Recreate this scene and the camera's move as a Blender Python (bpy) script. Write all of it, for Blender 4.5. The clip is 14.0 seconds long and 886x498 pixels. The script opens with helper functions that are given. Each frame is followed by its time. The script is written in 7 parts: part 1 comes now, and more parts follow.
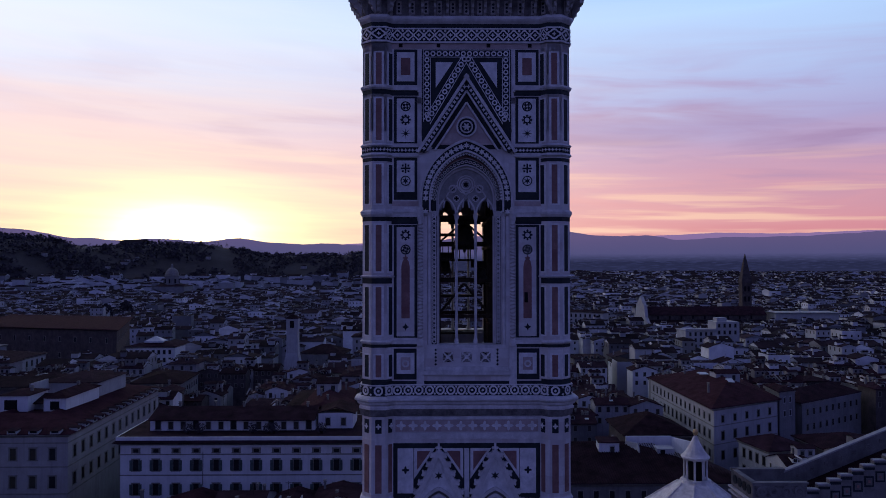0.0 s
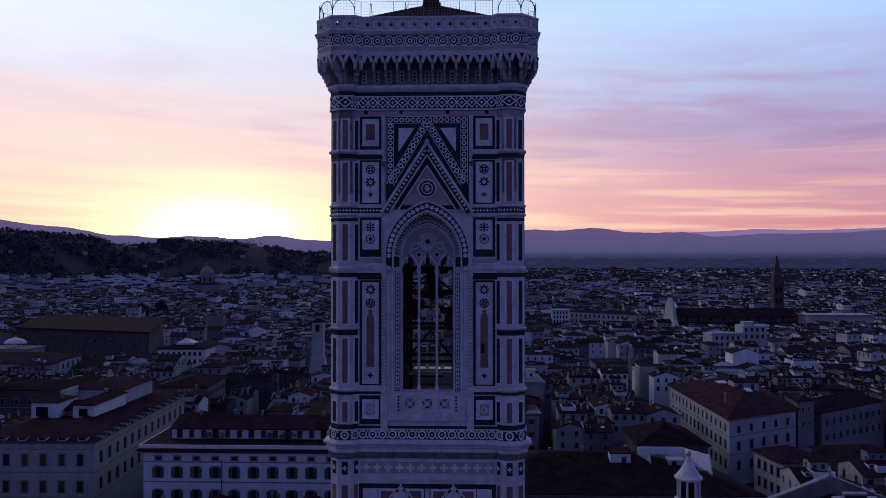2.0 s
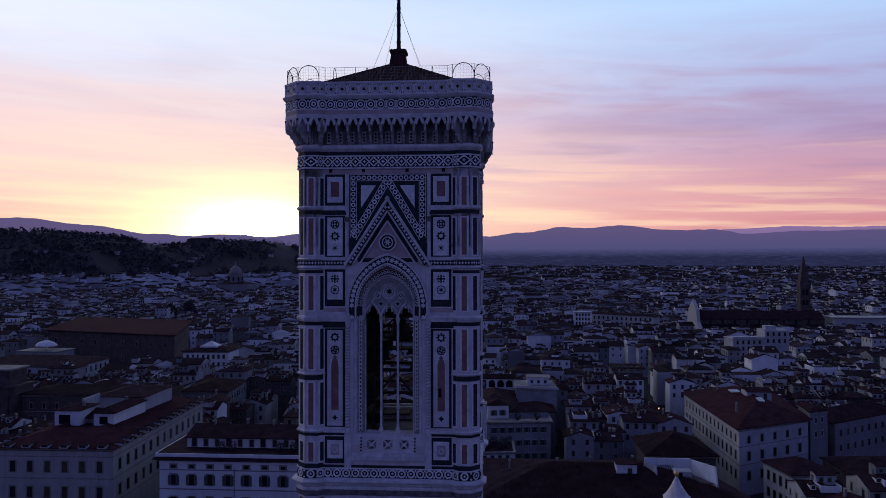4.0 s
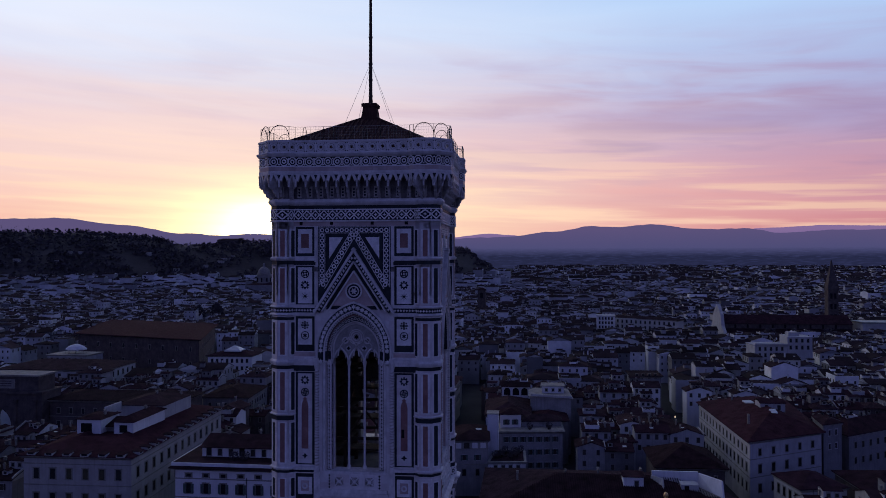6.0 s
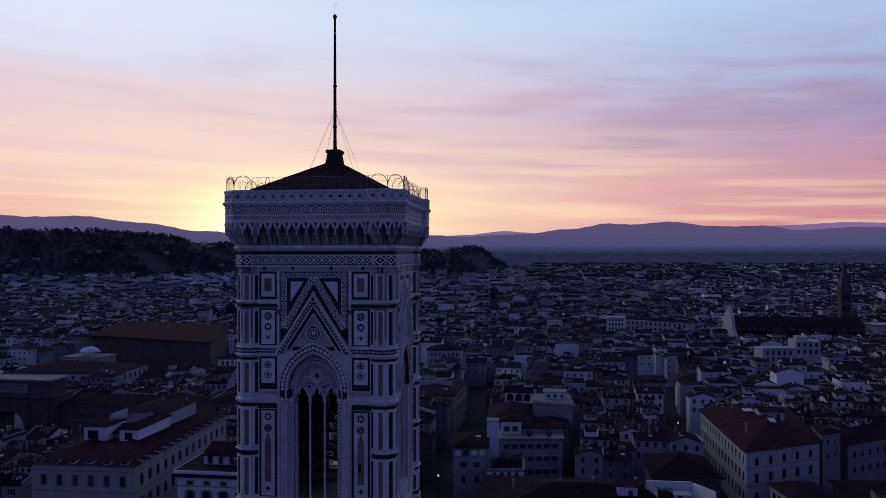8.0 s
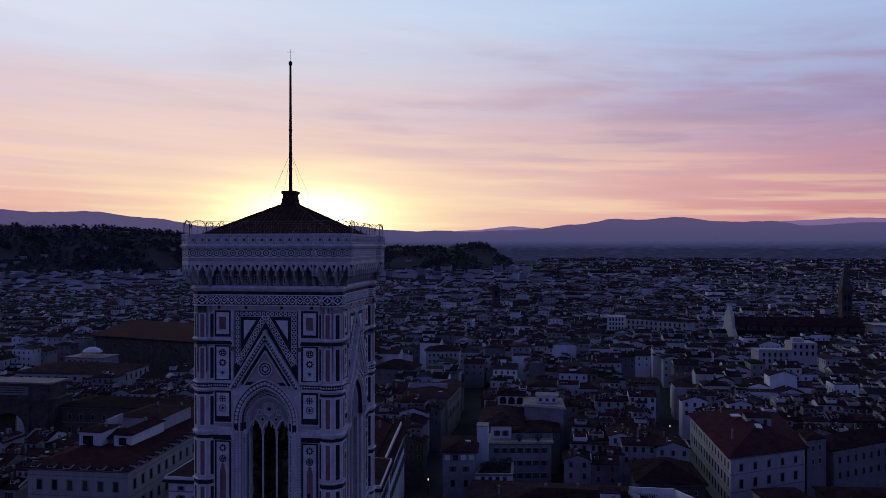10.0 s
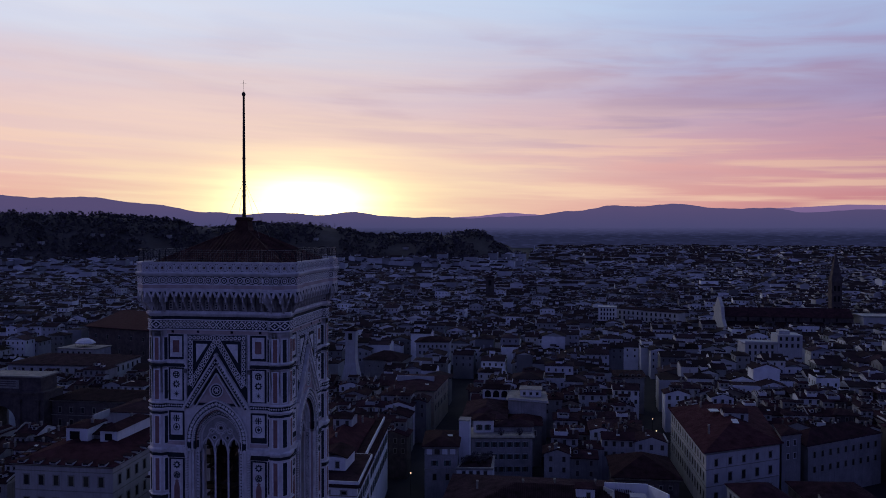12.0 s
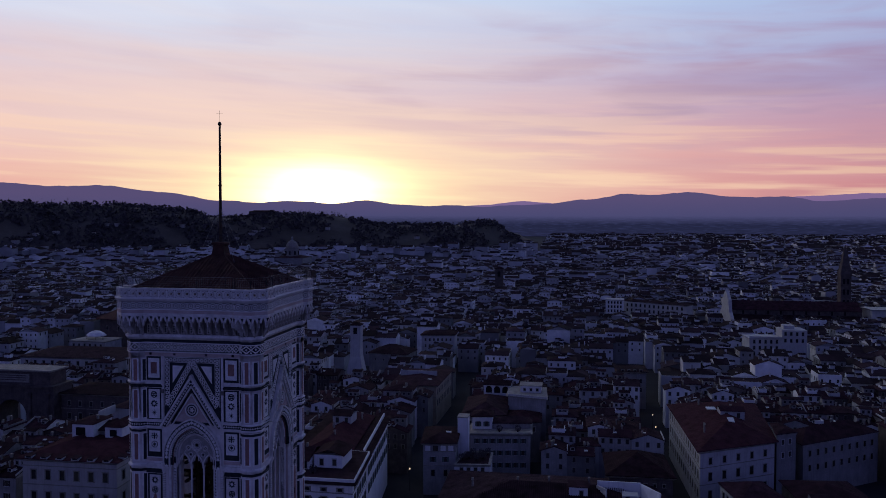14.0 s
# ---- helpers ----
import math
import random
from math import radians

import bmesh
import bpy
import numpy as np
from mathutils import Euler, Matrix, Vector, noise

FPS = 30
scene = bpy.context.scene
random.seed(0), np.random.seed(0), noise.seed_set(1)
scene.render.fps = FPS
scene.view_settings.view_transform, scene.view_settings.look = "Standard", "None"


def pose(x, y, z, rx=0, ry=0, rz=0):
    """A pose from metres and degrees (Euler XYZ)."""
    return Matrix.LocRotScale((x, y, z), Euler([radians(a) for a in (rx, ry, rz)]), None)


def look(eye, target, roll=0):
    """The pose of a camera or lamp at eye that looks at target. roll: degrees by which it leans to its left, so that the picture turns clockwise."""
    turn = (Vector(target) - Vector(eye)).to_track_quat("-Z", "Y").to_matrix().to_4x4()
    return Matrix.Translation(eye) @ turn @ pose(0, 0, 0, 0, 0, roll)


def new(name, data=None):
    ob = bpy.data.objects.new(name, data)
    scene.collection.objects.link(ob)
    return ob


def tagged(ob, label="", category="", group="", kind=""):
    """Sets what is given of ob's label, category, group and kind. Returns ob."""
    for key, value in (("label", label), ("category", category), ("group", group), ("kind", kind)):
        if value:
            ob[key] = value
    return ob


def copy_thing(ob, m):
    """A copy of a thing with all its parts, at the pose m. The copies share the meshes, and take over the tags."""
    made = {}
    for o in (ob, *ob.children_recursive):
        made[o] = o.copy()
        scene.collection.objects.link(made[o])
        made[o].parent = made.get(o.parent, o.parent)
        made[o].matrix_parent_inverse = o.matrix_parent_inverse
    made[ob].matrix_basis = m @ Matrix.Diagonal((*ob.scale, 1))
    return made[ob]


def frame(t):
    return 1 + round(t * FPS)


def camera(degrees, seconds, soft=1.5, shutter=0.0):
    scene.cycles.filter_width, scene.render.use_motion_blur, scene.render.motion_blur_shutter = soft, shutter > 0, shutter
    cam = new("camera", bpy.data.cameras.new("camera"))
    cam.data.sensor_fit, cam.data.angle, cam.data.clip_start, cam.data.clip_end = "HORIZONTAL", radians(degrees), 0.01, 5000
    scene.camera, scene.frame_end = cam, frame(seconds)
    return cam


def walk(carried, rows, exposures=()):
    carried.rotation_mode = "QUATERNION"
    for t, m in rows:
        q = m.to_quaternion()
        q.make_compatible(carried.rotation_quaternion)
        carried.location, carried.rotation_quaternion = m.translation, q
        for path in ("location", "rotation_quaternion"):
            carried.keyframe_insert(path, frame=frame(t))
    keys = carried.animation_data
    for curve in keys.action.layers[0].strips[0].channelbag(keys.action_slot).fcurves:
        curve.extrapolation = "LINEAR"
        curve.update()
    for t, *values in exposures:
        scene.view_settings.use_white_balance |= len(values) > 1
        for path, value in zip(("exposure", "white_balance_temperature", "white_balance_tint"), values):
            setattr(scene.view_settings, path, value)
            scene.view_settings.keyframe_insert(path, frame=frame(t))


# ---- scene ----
cam = camera(60.3, 14.0, soft=0.9)
METRES, EYE, TILT, LEAN, TURN = 53.5, 63.0, 0.0, 0.0, -0.6
ROWS = [
    (0.0, 0.0, 0.0, 0.0, 0.0, 1.1, 0.03),
    (0.5, 0.0255, -0.0193, 0.0204, 0.68, 1.02, 0.02),
    (1.0, 0.0493, -0.0358, 0.0394, 1.29, 0.96, 0.01),
    (1.5, 0.0754, -0.0534, 0.0601, 1.94, 0.89, 0.02),
    (2.0, 0.0998, -0.0691, 0.0788, 2.53, 0.82, 0.02),
    (2.5, 0.1268, -0.085, 0.0992, 3.1, 0.74, 0.03),
    (3.0, 0.152, -0.0998, 0.1178, 3.6, 0.68, 0.05),
    (5.5, 0.2872, -0.1711, 0.2157, 6.35, 0.52, 0.08),
    (6.0, 0.3137, -0.1835, 0.2342, 6.87, 0.5, 0.08),
    (6.5, 0.3419, -0.1958, 0.2544, 7.37, 0.48, 0.07),
    (7.0, 0.3683, -0.2078, 0.2729, 7.61, 0.45, 0.07),
    (7.5, 0.3962, -0.2203, 0.2936, 7.88, 0.36, 0.08),
    (8.0, 0.4222, -0.2306, 0.3117, 8.13, 0.26, 0.07),
    (10.5, 0.5682, -0.2897, 0.411, 8.76, -0.3, 0.04),
    (11.0, 0.5953, -0.3007, 0.4296, 8.72, -0.53, 0.01),
    (11.5, 0.6247, -0.3132, 0.4498, 8.69, -0.92, -0.02),
    (12.0, 0.6509, -0.3239, 0.4686, 8.65, -1.23, -0.06),
    (12.5, 0.6781, -0.3346, 0.4885, 8.81, -1.54, -0.07),
    (13.0, 0.7034, -0.3445, 0.5069, 9.1, -1.79, -0.09),
    (13.5, 0.7301, -0.3544, 0.5268, 9.39, -2.0, -0.11),
    (14.0, 0.752, -0.3641, 0.545, 9.67, -2.15, -0.11),
]
walk(cam, [(t, pose(0, 0, EYE, TILT, LEAN, TURN) @ pose(METRES * x, METRES * y, METRES * z, 90 + pitch, roll, yaw)) for t, x, y, z, yaw, pitch, roll in ROWS],
     exposures=[(0.0, 0.17), (3.0, 0.15), (6.5, 0.01), (8.0, -0.06), (11.0, -0.17), (14.0, -0.11)])

# ---- sky, sun ----
SUN_AZ, SUN_EL = radians(18.1), radians(1.75)      # left of +y, above the horizon
SUN_DIR = Vector((-math.sin(SUN_AZ) * math.cos(SUN_EL), math.cos(SUN_AZ) * math.cos(SUN_EL), math.sin(SUN_EL)))
SUN_RIGHT = Vector((math.cos(SUN_AZ), math.sin(SUN_AZ), 0))

world = bpy.data.worlds.new("dusk_sky")
scene.world = world
world.use_nodes = True
WT = world.node_tree
WT.nodes.clear()


class Graph:
    """Small helper for node trees."""

    def __init__(self, tree):
        self.tree = tree

    def node(self, kind, ins=(), **props):
        n = self.tree.nodes.new(kind)
        for k, v in props.items():
            if k == "operation":
                n.operation = v
            elif k == "blend_type":
                n.blend_type = v
            elif k == "data_type":
                n.data_type = v
            elif k == "interpolation_type":
                n.interpolation_type = v
            elif k == "feature":
                n.feature = v
            elif k == "distance":
                n.distance = v
            elif k == "wave_type":
                n.wave_type = v
            elif k == "bands_direction":
                n.bands_direction = v
            elif k == "wave_profile":
                n.wave_profile = v
        for i, v in ins:
            self.put(n.inputs[i], v)
        return n

    def put(self, socket, v):
        if hasattr(v, "is_output"):
            self.tree.links.new(v, socket)
        else:
            socket.default_value = v

    def math(self, op, a, b=0.0):
        return self.node("ShaderNodeMath", [(0, a), (1, b)], operation=op).outputs[0]

    def vec(self, op, a, b=(0, 0, 0)):
        n = self.node("ShaderNodeVectorMath", [(0, a), (1, b)], operation=op)
        return n.outputs[1] if op == "DOT_PRODUCT" else n.outputs[0]

    def mix(self, f, a, b, blend="MIX"):
        n = self.node("ShaderNodeMix", data_type="RGBA", blend_type=blend)
        self.put(n.inputs[0], f), self.put(n.inputs[6], a), self.put(n.inputs[7], b)
        return n.outputs[2]

    def ramp(self, f, stops):
        n = self.node("ShaderNodeValToRGB", [(0, f)])
        e = n.color_ramp.elements
        while len(e) < len(stops):
            e.new(0.5)
        for el, (p, c) in zip(e, stops):
            el.position, el.color = p, (*c, 1) if len(c) == 3 else c
        return n.outputs[0]

    def span(self, v, a, b, c=0.0, d=1.0):
        n = self.node("ShaderNodeMapRange", [(0, v), (1, a), (2, b), (3, c), (4, d)])
        n.clamp = True
        return n.outputs[0]


def c8(r, g, b):
    """A colour from its 0..255 values on a screen."""
    return tuple((v / 255 / 12.92 if v < 11 else ((v / 255 + 0.055) / 1.055) ** 2.4) for v in (r, g, b))


W = Graph(WT)
dirv = W.node("ShaderNodeTexCoord").outputs["Generated"]
dirn = W.vec("NORMALIZE", dirv)
sep = W.node("ShaderNodeSeparateXYZ", [(0, dirn)])
el = sep.outputs[2]
toward = W.vec("DOT_PRODUCT", dirn, tuple(Vector((SUN_DIR.x, SUN_DIR.y, 0)).normalized()))
side = W.vec("DOT_PRODUCT", dirn, tuple(SUN_RIGHT))
# long thin streaks of cloud
cl_pos = W.node("ShaderNodeCombineXYZ", [(0, W.math("MULTIPLY", side, 2.2)), (1, W.math("ADD", W.math("MULTIPLY", el, 15.0), W.math("MULTIPLY", side, 1.1))), (2, W.math("MULTIPLY", toward, 1.0))]).outputs[0]
cl1 = W.node("ShaderNodeTexNoise", [("Vector", cl_pos), ("Scale", 1.15), ("Detail", 6.0), ("Roughness", 0.55), ("Distortion", 0.6)]).outputs[0]
cl2 = W.node("ShaderNodeTexNoise", [("Vector", cl_pos), ("Scale", 2.1), ("Detail", 4.0), ("Roughness", 0.52), ("Distortion", 0.5)]).outputs[0]
el_w = W.math("ADD", el, W.math("MULTIPLY", W.math("SUBTRACT", cl1, 0.5), 0.085))
west = W.ramp(W.span(el_w, -0.02, 0.52), [
    (0.0, c8(150, 100, 130)), (0.037, c8(188, 118, 142)), (0.09, c8(222, 140, 148)), (0.17, c8(228, 162, 170)), (0.26, c8(208, 164, 188)),
    (0.36, c8(184, 168, 206)), (0.46, c8(182, 190, 226)), (0.58, c8(186, 209, 241)), (0.66, c8(170, 198, 237)), (0.76, c8(104, 134, 198)), (1.0, c8(48, 66, 128))])
cl3_pos = W.node("ShaderNodeCombineXYZ", [(0, W.math("MULTIPLY", side, 3.0)), (1, W.math("ADD", W.math("MULTIPLY", el, 48.0), W.math("MULTIPLY", side, 1.5))), (2, toward)]).outputs[0]
cl3 = W.node("ShaderNodeTexNoise", [("Vector", cl3_pos), ("Scale", 1.3), ("Detail", 4.0), ("Roughness", 0.5)]).outputs[0]
# bluer to the right of the sun, paler to its left, lilac veils of cloud
west = W.mix(W.math("MULTIPLY", W.span(side, 0.25, 0.9), W.span(el, 0.12, 0.35)), west, (*c8(156, 194, 238), 1))
west = W.mix(W.math("MULTIPLY", W.span(side, 0.45, -0.25, 0.0, 0.75), W.span(el_w, 0.14, 0.27)), west, (*c8(230, 236, 252), 1))
west = W.mix(W.math("MULTIPLY", W.span(side, 0.40, -0.15, 0.0, 0.7), W.math("MULTIPLY", W.span(el_w, 0.06, 0.12), W.span(el_w, 0.24, 0.15))), west, (*c8(248, 214, 206), 1))
veil = W.math("MULTIPLY", W.span(cl2, 0.46, 0.62), W.math("MULTIPLY", W.span(el, 0.05, 0.14), W.span(el, 0.29, 0.18)))
west = W.mix(W.math("MULTIPLY", veil, W.span(side, -0.15, 0.4, 0.15, 0.75)), west, (*c8(172, 144, 182), 1))
light_streak = W.math("MULTIPLY", W.span(cl3, 0.50, 0.62), W.math("MULTIPLY", W.span(el, 0.0, 0.03), W.span(el, 0.16, 0.06)))
west = W.mix(W.math("MULTIPLY", light_streak, 0.85), west, (*c8(255, 208, 178), 1))


def lobe(width, height, z0, power=1.0):
    a = W.math("POWER", W.math("ABSOLUTE", W.math("DIVIDE", side, width)), 2.0)
    b = W.math("POWER", W.math("ABSOLUTE", W.math("DIVIDE", W.math("SUBTRACT", el, z0), height)), 2.0)
    g = W.math("EXPONENT", W.math("MULTIPLY", W.math("ADD", a, b), -1.0))
    g = W.math("MULTIPLY", g, W.span(cl3, 0.35, 0.65, 0.74, 1.18))
    return W.math("MULTIPLY", g, W.span(toward, 0.0, 0.3, 0.0, power))


west = W.mix(W.math("MULTIPLY", W.span(side, 0.15, 0.65), W.span(el, 0.30, 0.16)), west, (0.74, 0.72, 0.80, 1), "MULTIPLY")
west = W.mix(lobe(0.50, 0.080, 0.045, 0.62), west, (*c8(255, 206, 182), 1))
west = W.mix(lobe(0.29, 0.060, 0.045, 0.86), west, (1.0, 0.80, 0.45, 1))
west = W.mix(lobe(0.45, 0.12, 0.15, 0.46), west, (*c8(252, 226, 208), 1))
west = W.mix(lobe(0.120, 0.050, 0.044, 1.0), west, (1.6, 1.26, 0.66, 1))
glow = W.mix(1.0, west, (1.06, 1.07, 1.08, 1), "MULTIPLY")
disc = W.math("MULTIPLY", W.span(W.vec("DOT_PRODUCT", dirn, tuple(SUN_DIR)), math.cos(radians(0.5)), math.cos(radians(0.25))), 8.0)
core = W.math("ADD", disc, W.math("MULTIPLY", lobe(0.065, 0.03, 0.034), 2.6))
west = W.mix(1.0, glow, W.node("ShaderNodeVectorMath", [(0, (1.0, 0.80, 0.42)), (3, core)], operation="SCALE").outputs[0], "ADD")
east = W.ramp(W.span(el, -0.05, 1.0), [(0.0, (0.088, 0.096, 0.245)), (0.2, (0.116, 0.134, 0.40)), (0.45, (0.088, 0.112, 0.375)), (0.7, (0.048, 0.064, 0.235)), (1.0, (0.028, 0.042, 0.165))])
sky = W.mix(W.node("ShaderNodeMapRange", [(0, toward), (1, -0.1), (2, 0.75)], interpolation_type="SMOOTHSTEP").outputs[0], east, west)
bg = W.node("ShaderNodeBackground", [(0, sky), (1, 1.0)])
W.tree.links.new(bg.outputs[0], W.node("ShaderNodeOutputWorld").inputs[0])

sun_data = bpy.data.lights.new("sun", "SUN")
sun_data.energy, sun_data.angle, sun_data.color = 0.05, radians(1.5), (1.0, 0.42, 0.18)
new("sun", sun_data).matrix_world = look(SUN_DIR * 100, (0, 0, 0))

# ---- materials ----


def material(name, colour, rough=0.8, vary=0.25, scale=0.8, bump=0.2, bump_scale=12.0, island=0.0, objects=0.0, tint=None, metallic=0.0, streak=0.0, tiles=0.0, courses=0.0, gloss=0.12):
    """A stone, plaster, tile or metal surface with grain, stains and relief at real size."""
    m = bpy.data.materials.new(name)
    m.use_nodes = True
    m.node_tree.nodes.clear()
    g = Graph(m.node_tree)
    pos = g.node("ShaderNodeTexCoord").outputs["Object"]
    big = g.node("ShaderNodeTexNoise", [("Vector", pos), ("Scale", scale), ("Detail", 6.0), ("Roughness", 0.65)]).outputs[0]
    small = g.node("ShaderNodeTexNoise", [("Vector", pos), ("Scale", scale * 11), ("Detail", 4.0), ("Roughness", 0.6)]).outputs[0]
    dark = tuple(c * (1 - vary * 1.6) for c in colour)
    lite = tuple(min(1, c * (1 + vary)) for c in colour)
    col = g.mix(g.span(big, 0.3, 0.7), (*dark, 1), (*lite, 1))
    col = g.mix(g.math("MULTIPLY", g.span(small, 0.35, 0.75), 0.45), col, (*(tint or dark), 1))
    if streak:
        sx = g.vec("MULTIPLY", pos, (1.0, 1.0, 0.06))
        st = g.node("ShaderNodeTexNoise", [("Vector", sx), ("Scale", 1.7), ("Detail", 5.0)]).outputs[0]
        col = g.mix(g.math("MULTIPLY", g.span(st, 0.5, 0.75), streak), col, (*(c * 0.35 for c in colour), 1))
    if courses:
        zz = g.node("ShaderNodeSeparateXYZ", [(0, pos)]).outputs[2]
        cell = g.node("ShaderNodeTexWhiteNoise", [(1, g.math("FLOOR", g.math("DIVIDE", zz, courses)))])
        cell.noise_dimensions = "1D"
        xs = g.node("ShaderNodeSeparateXYZ", [(0, pos)])
        blk = g.node("ShaderNodeTexWhiteNoise", [(0, g.node("ShaderNodeCombineXYZ", [(0, g.math("FLOOR", g.math("DIVIDE", g.math("ADD", xs.outputs[0], g.math("MULTIPLY", cell.outputs[0], 3.0)), 1.1))), (1, g.math("FLOOR", g.math("DIVIDE", xs.outputs[1], 1.1))), (2, g.math("FLOOR", g.math("DIVIDE", zz, courses)))]).outputs[0])]).outputs[0]
        col = g.mix(g.math("MULTIPLY", g.span(blk, 0.35, 1.0), 0.42), col, (colour[0] * 0.66, colour[1] * 0.54, colour[2] * 0.53, 1))
    if island or objects:
        rnd = g.node("ShaderNodeNewGeometry").outputs["Random Per Island"] if island else g.node("ShaderNodeObjectInfo").outputs["Random"]
        amt = island or objects
        hsv = g.node("ShaderNodeHueSaturation", [("Color", col), ("Value", g.span(rnd, 0, 1, 1 - amt, 1 + amt * 0.6)), ("Hue", g.span(g.math("FRACT", g.math("MULTIPLY", rnd, 7.3)), 0, 1, 0.485, 0.508)), ("Saturation", g.span(g.math("FRACT", g.math("MULTIPLY", rnd, 3.7)), 0, 1, 0.88, 1.25))])
        col = hsv.outputs[0]
    h = g.node("ShaderNodeTexNoise", [("Vector", pos), ("Scale", bump_scale), ("Detail", 4.0)]).outputs[0]
    if tiles:
        wv = g.node("ShaderNodeTexWave", [("Vector", pos), ("Scale", tiles), ("Distortion", 0.6), ("Detail", 1.0)], bands_direction="X").outputs[1]
        wv2 = g.node("ShaderNodeTexWave", [("Vector", pos), ("Scale", tiles * 0.8), ("Distortion", 0.8), ("Detail", 1.0)], bands_direction="Y").outputs[1]
        h = g.math("ADD", h, g.math("MULTIPLY", g.math("ADD", wv, wv2), 1.2))
    bm_ = g.node("ShaderNodeBump", [("Strength", bump), ("Distance", 0.05), ("Height", h)])
    bsdf = g.node("ShaderNodeBsdfPrincipled", [("Base Color", col), ("Roughness", g.span(small, 0.2, 0.8, rough - 0.08, min(1, rough + 0.1))), ("Metallic", metallic), ("Normal", bm_.outputs[0])])
    bsdf.inputs["Specular IOR Level"].default_value = gloss
    g.tree.links.new(bsdf.outputs[0], g.node("ShaderNodeOutputMaterial").inputs[0])
    return m


def glowing(name, colour, strength):
    m = bpy.data.materials.new(name)
    m.use_nodes = True
    m.node_tree.nodes.clear()
    g = Graph(m.node_tree)
    e = g.node("ShaderNodeEmission", [(0, (*colour, 1)), (1, strength)])
    g.tree.links.new(e.outputs[0], g.node("ShaderNodeOutputMaterial").inputs[0])
    return m


WHITE = material("white_marble", (0.70, 0.67, 0.655), 0.55, 0.16, 0.5, 0.25, 9, streak=0.45, courses=0.62)
PALE = material("carved_white_marble", (0.68, 0.65, 0.64), 0.6, 0.2, 1.3, 0.5, 14, streak=0.25)
INLAY = material("white_inlay", (0.76, 0.74, 0.73), 0.55, 0.18, 1.8, 0.2, 14)
PINK = material("pink_marble", (0.30, 0.165, 0.15), 0.55, 0.28, 0.8, 0.2, 9, courses=0.5)
PINKPALE = material("pale_pink_marble", (0.52, 0.42, 0.40), 0.55, 0.22, 0.7, 0.2, 9, courses=0.7)
GREEN = material("dark_green_marble", (0.030, 0.038, 0.042), 0.5, 0.35, 1.2, 0.15, 9)
# Weathered stone; its dark tone also stands in for shade in recesses.
SOOT_SHADE = material("weathered_carved_stone", (0.20, 0.185, 0.18), 0.8, 0.4, 1.7, 0.6, 9)
# Near-black fill painted where openings and recesses should fall dark.
DARK_FILL = material("dark_recess", (0.012, 0.012, 0.014), 0.9, 0.3, 2.0, 0.1, 9)
IRON = material("dark_iron", (0.035, 0.033, 0.033), 0.55, 0.3, 4.0, 0.1, 30, metallic=0.6)
BRONZE = material("old_bronze", (0.07, 0.06, 0.045), 0.5, 0.3, 3.0, 0.2, 20, metallic=0.7)
WIRE = material("steel_mesh", (0.30, 0.29, 0.28), 0.5, 0.2, 4.0, 0.1, 30, metallic=0.5)
TIMBER = material("dark_timber", (0.06, 0.045, 0.035), 0.8, 0.3, 2.0, 0.3, 20)
BELFRYROOF = material("tower_roof_tiles", (0.085, 0.040, 0.034), 0.85, 0.35, 0.9, 0.9, 9, tiles=2.2)
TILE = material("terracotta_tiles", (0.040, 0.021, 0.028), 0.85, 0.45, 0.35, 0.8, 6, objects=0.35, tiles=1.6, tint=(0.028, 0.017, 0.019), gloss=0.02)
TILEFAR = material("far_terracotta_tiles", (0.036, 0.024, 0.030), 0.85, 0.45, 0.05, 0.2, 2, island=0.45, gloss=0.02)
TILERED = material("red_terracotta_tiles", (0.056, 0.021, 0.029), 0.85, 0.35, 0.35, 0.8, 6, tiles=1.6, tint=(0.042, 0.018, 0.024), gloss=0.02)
PLASTER = material("old_plaster", (0.27, 0.265, 0.27), 0.85, 0.2, 0.22, 0.25, 4, objects=0.42, streak=0.35)
# Far walls made paler than near plaster to stand in for haze.
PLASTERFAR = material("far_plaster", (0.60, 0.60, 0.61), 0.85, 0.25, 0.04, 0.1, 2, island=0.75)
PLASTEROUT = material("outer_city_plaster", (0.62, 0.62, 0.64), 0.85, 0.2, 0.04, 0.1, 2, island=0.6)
WHITEWALL = material("pale_plaster", (0.41, 0.41, 0.415), 0.85, 0.14, 0.25, 0.2, 4, streak=0.3)
STEPCAP = material("pale_coping_stone", (0.40, 0.395, 0.395), 0.6, 0.2, 1.5, 0.2, 9)
CATH = material("grimy_marble", (0.21, 0.20, 0.195), 0.7, 0.25, 0.9, 0.3, 9, streak=0.4)
BRIGHT = material("fresh_white_plaster", (0.66, 0.66, 0.67), 0.85, 0.1, 0.25, 0.15, 4, streak=0.2)
BRACKET = material("bracket_marble", (0.46, 0.43, 0.41), 0.7, 0.3, 2.0, 0.5, 9)
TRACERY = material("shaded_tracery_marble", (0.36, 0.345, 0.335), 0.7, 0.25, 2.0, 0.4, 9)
GREYWALL = material("grey_plaster", (0.36, 0.35, 0.34), 0.85, 0.14, 0.25, 0.2, 4, streak=0.3)
STONE = material("grey_sandstone", (0.25, 0.238, 0.222), 0.8, 0.25, 0.5, 0.4, 6, streak=0.3)
BROWNSTONE = material("brown_rough_stone", (0.100, 0.083, 0.080), 0.9, 0.3, 0.4, 0.5, 4, streak=0.3)
GLASS = material("dark_window_glass", (0.02, 0.022, 0.026), 0.12, 0.3, 0.5, 0.02, 4, gloss=0.5)
SHUTTER = material("shut_louvred_shutter", (0.06, 0.055, 0.045), 0.7, 0.3, 1.0, 0.3, 10, objects=0.4)
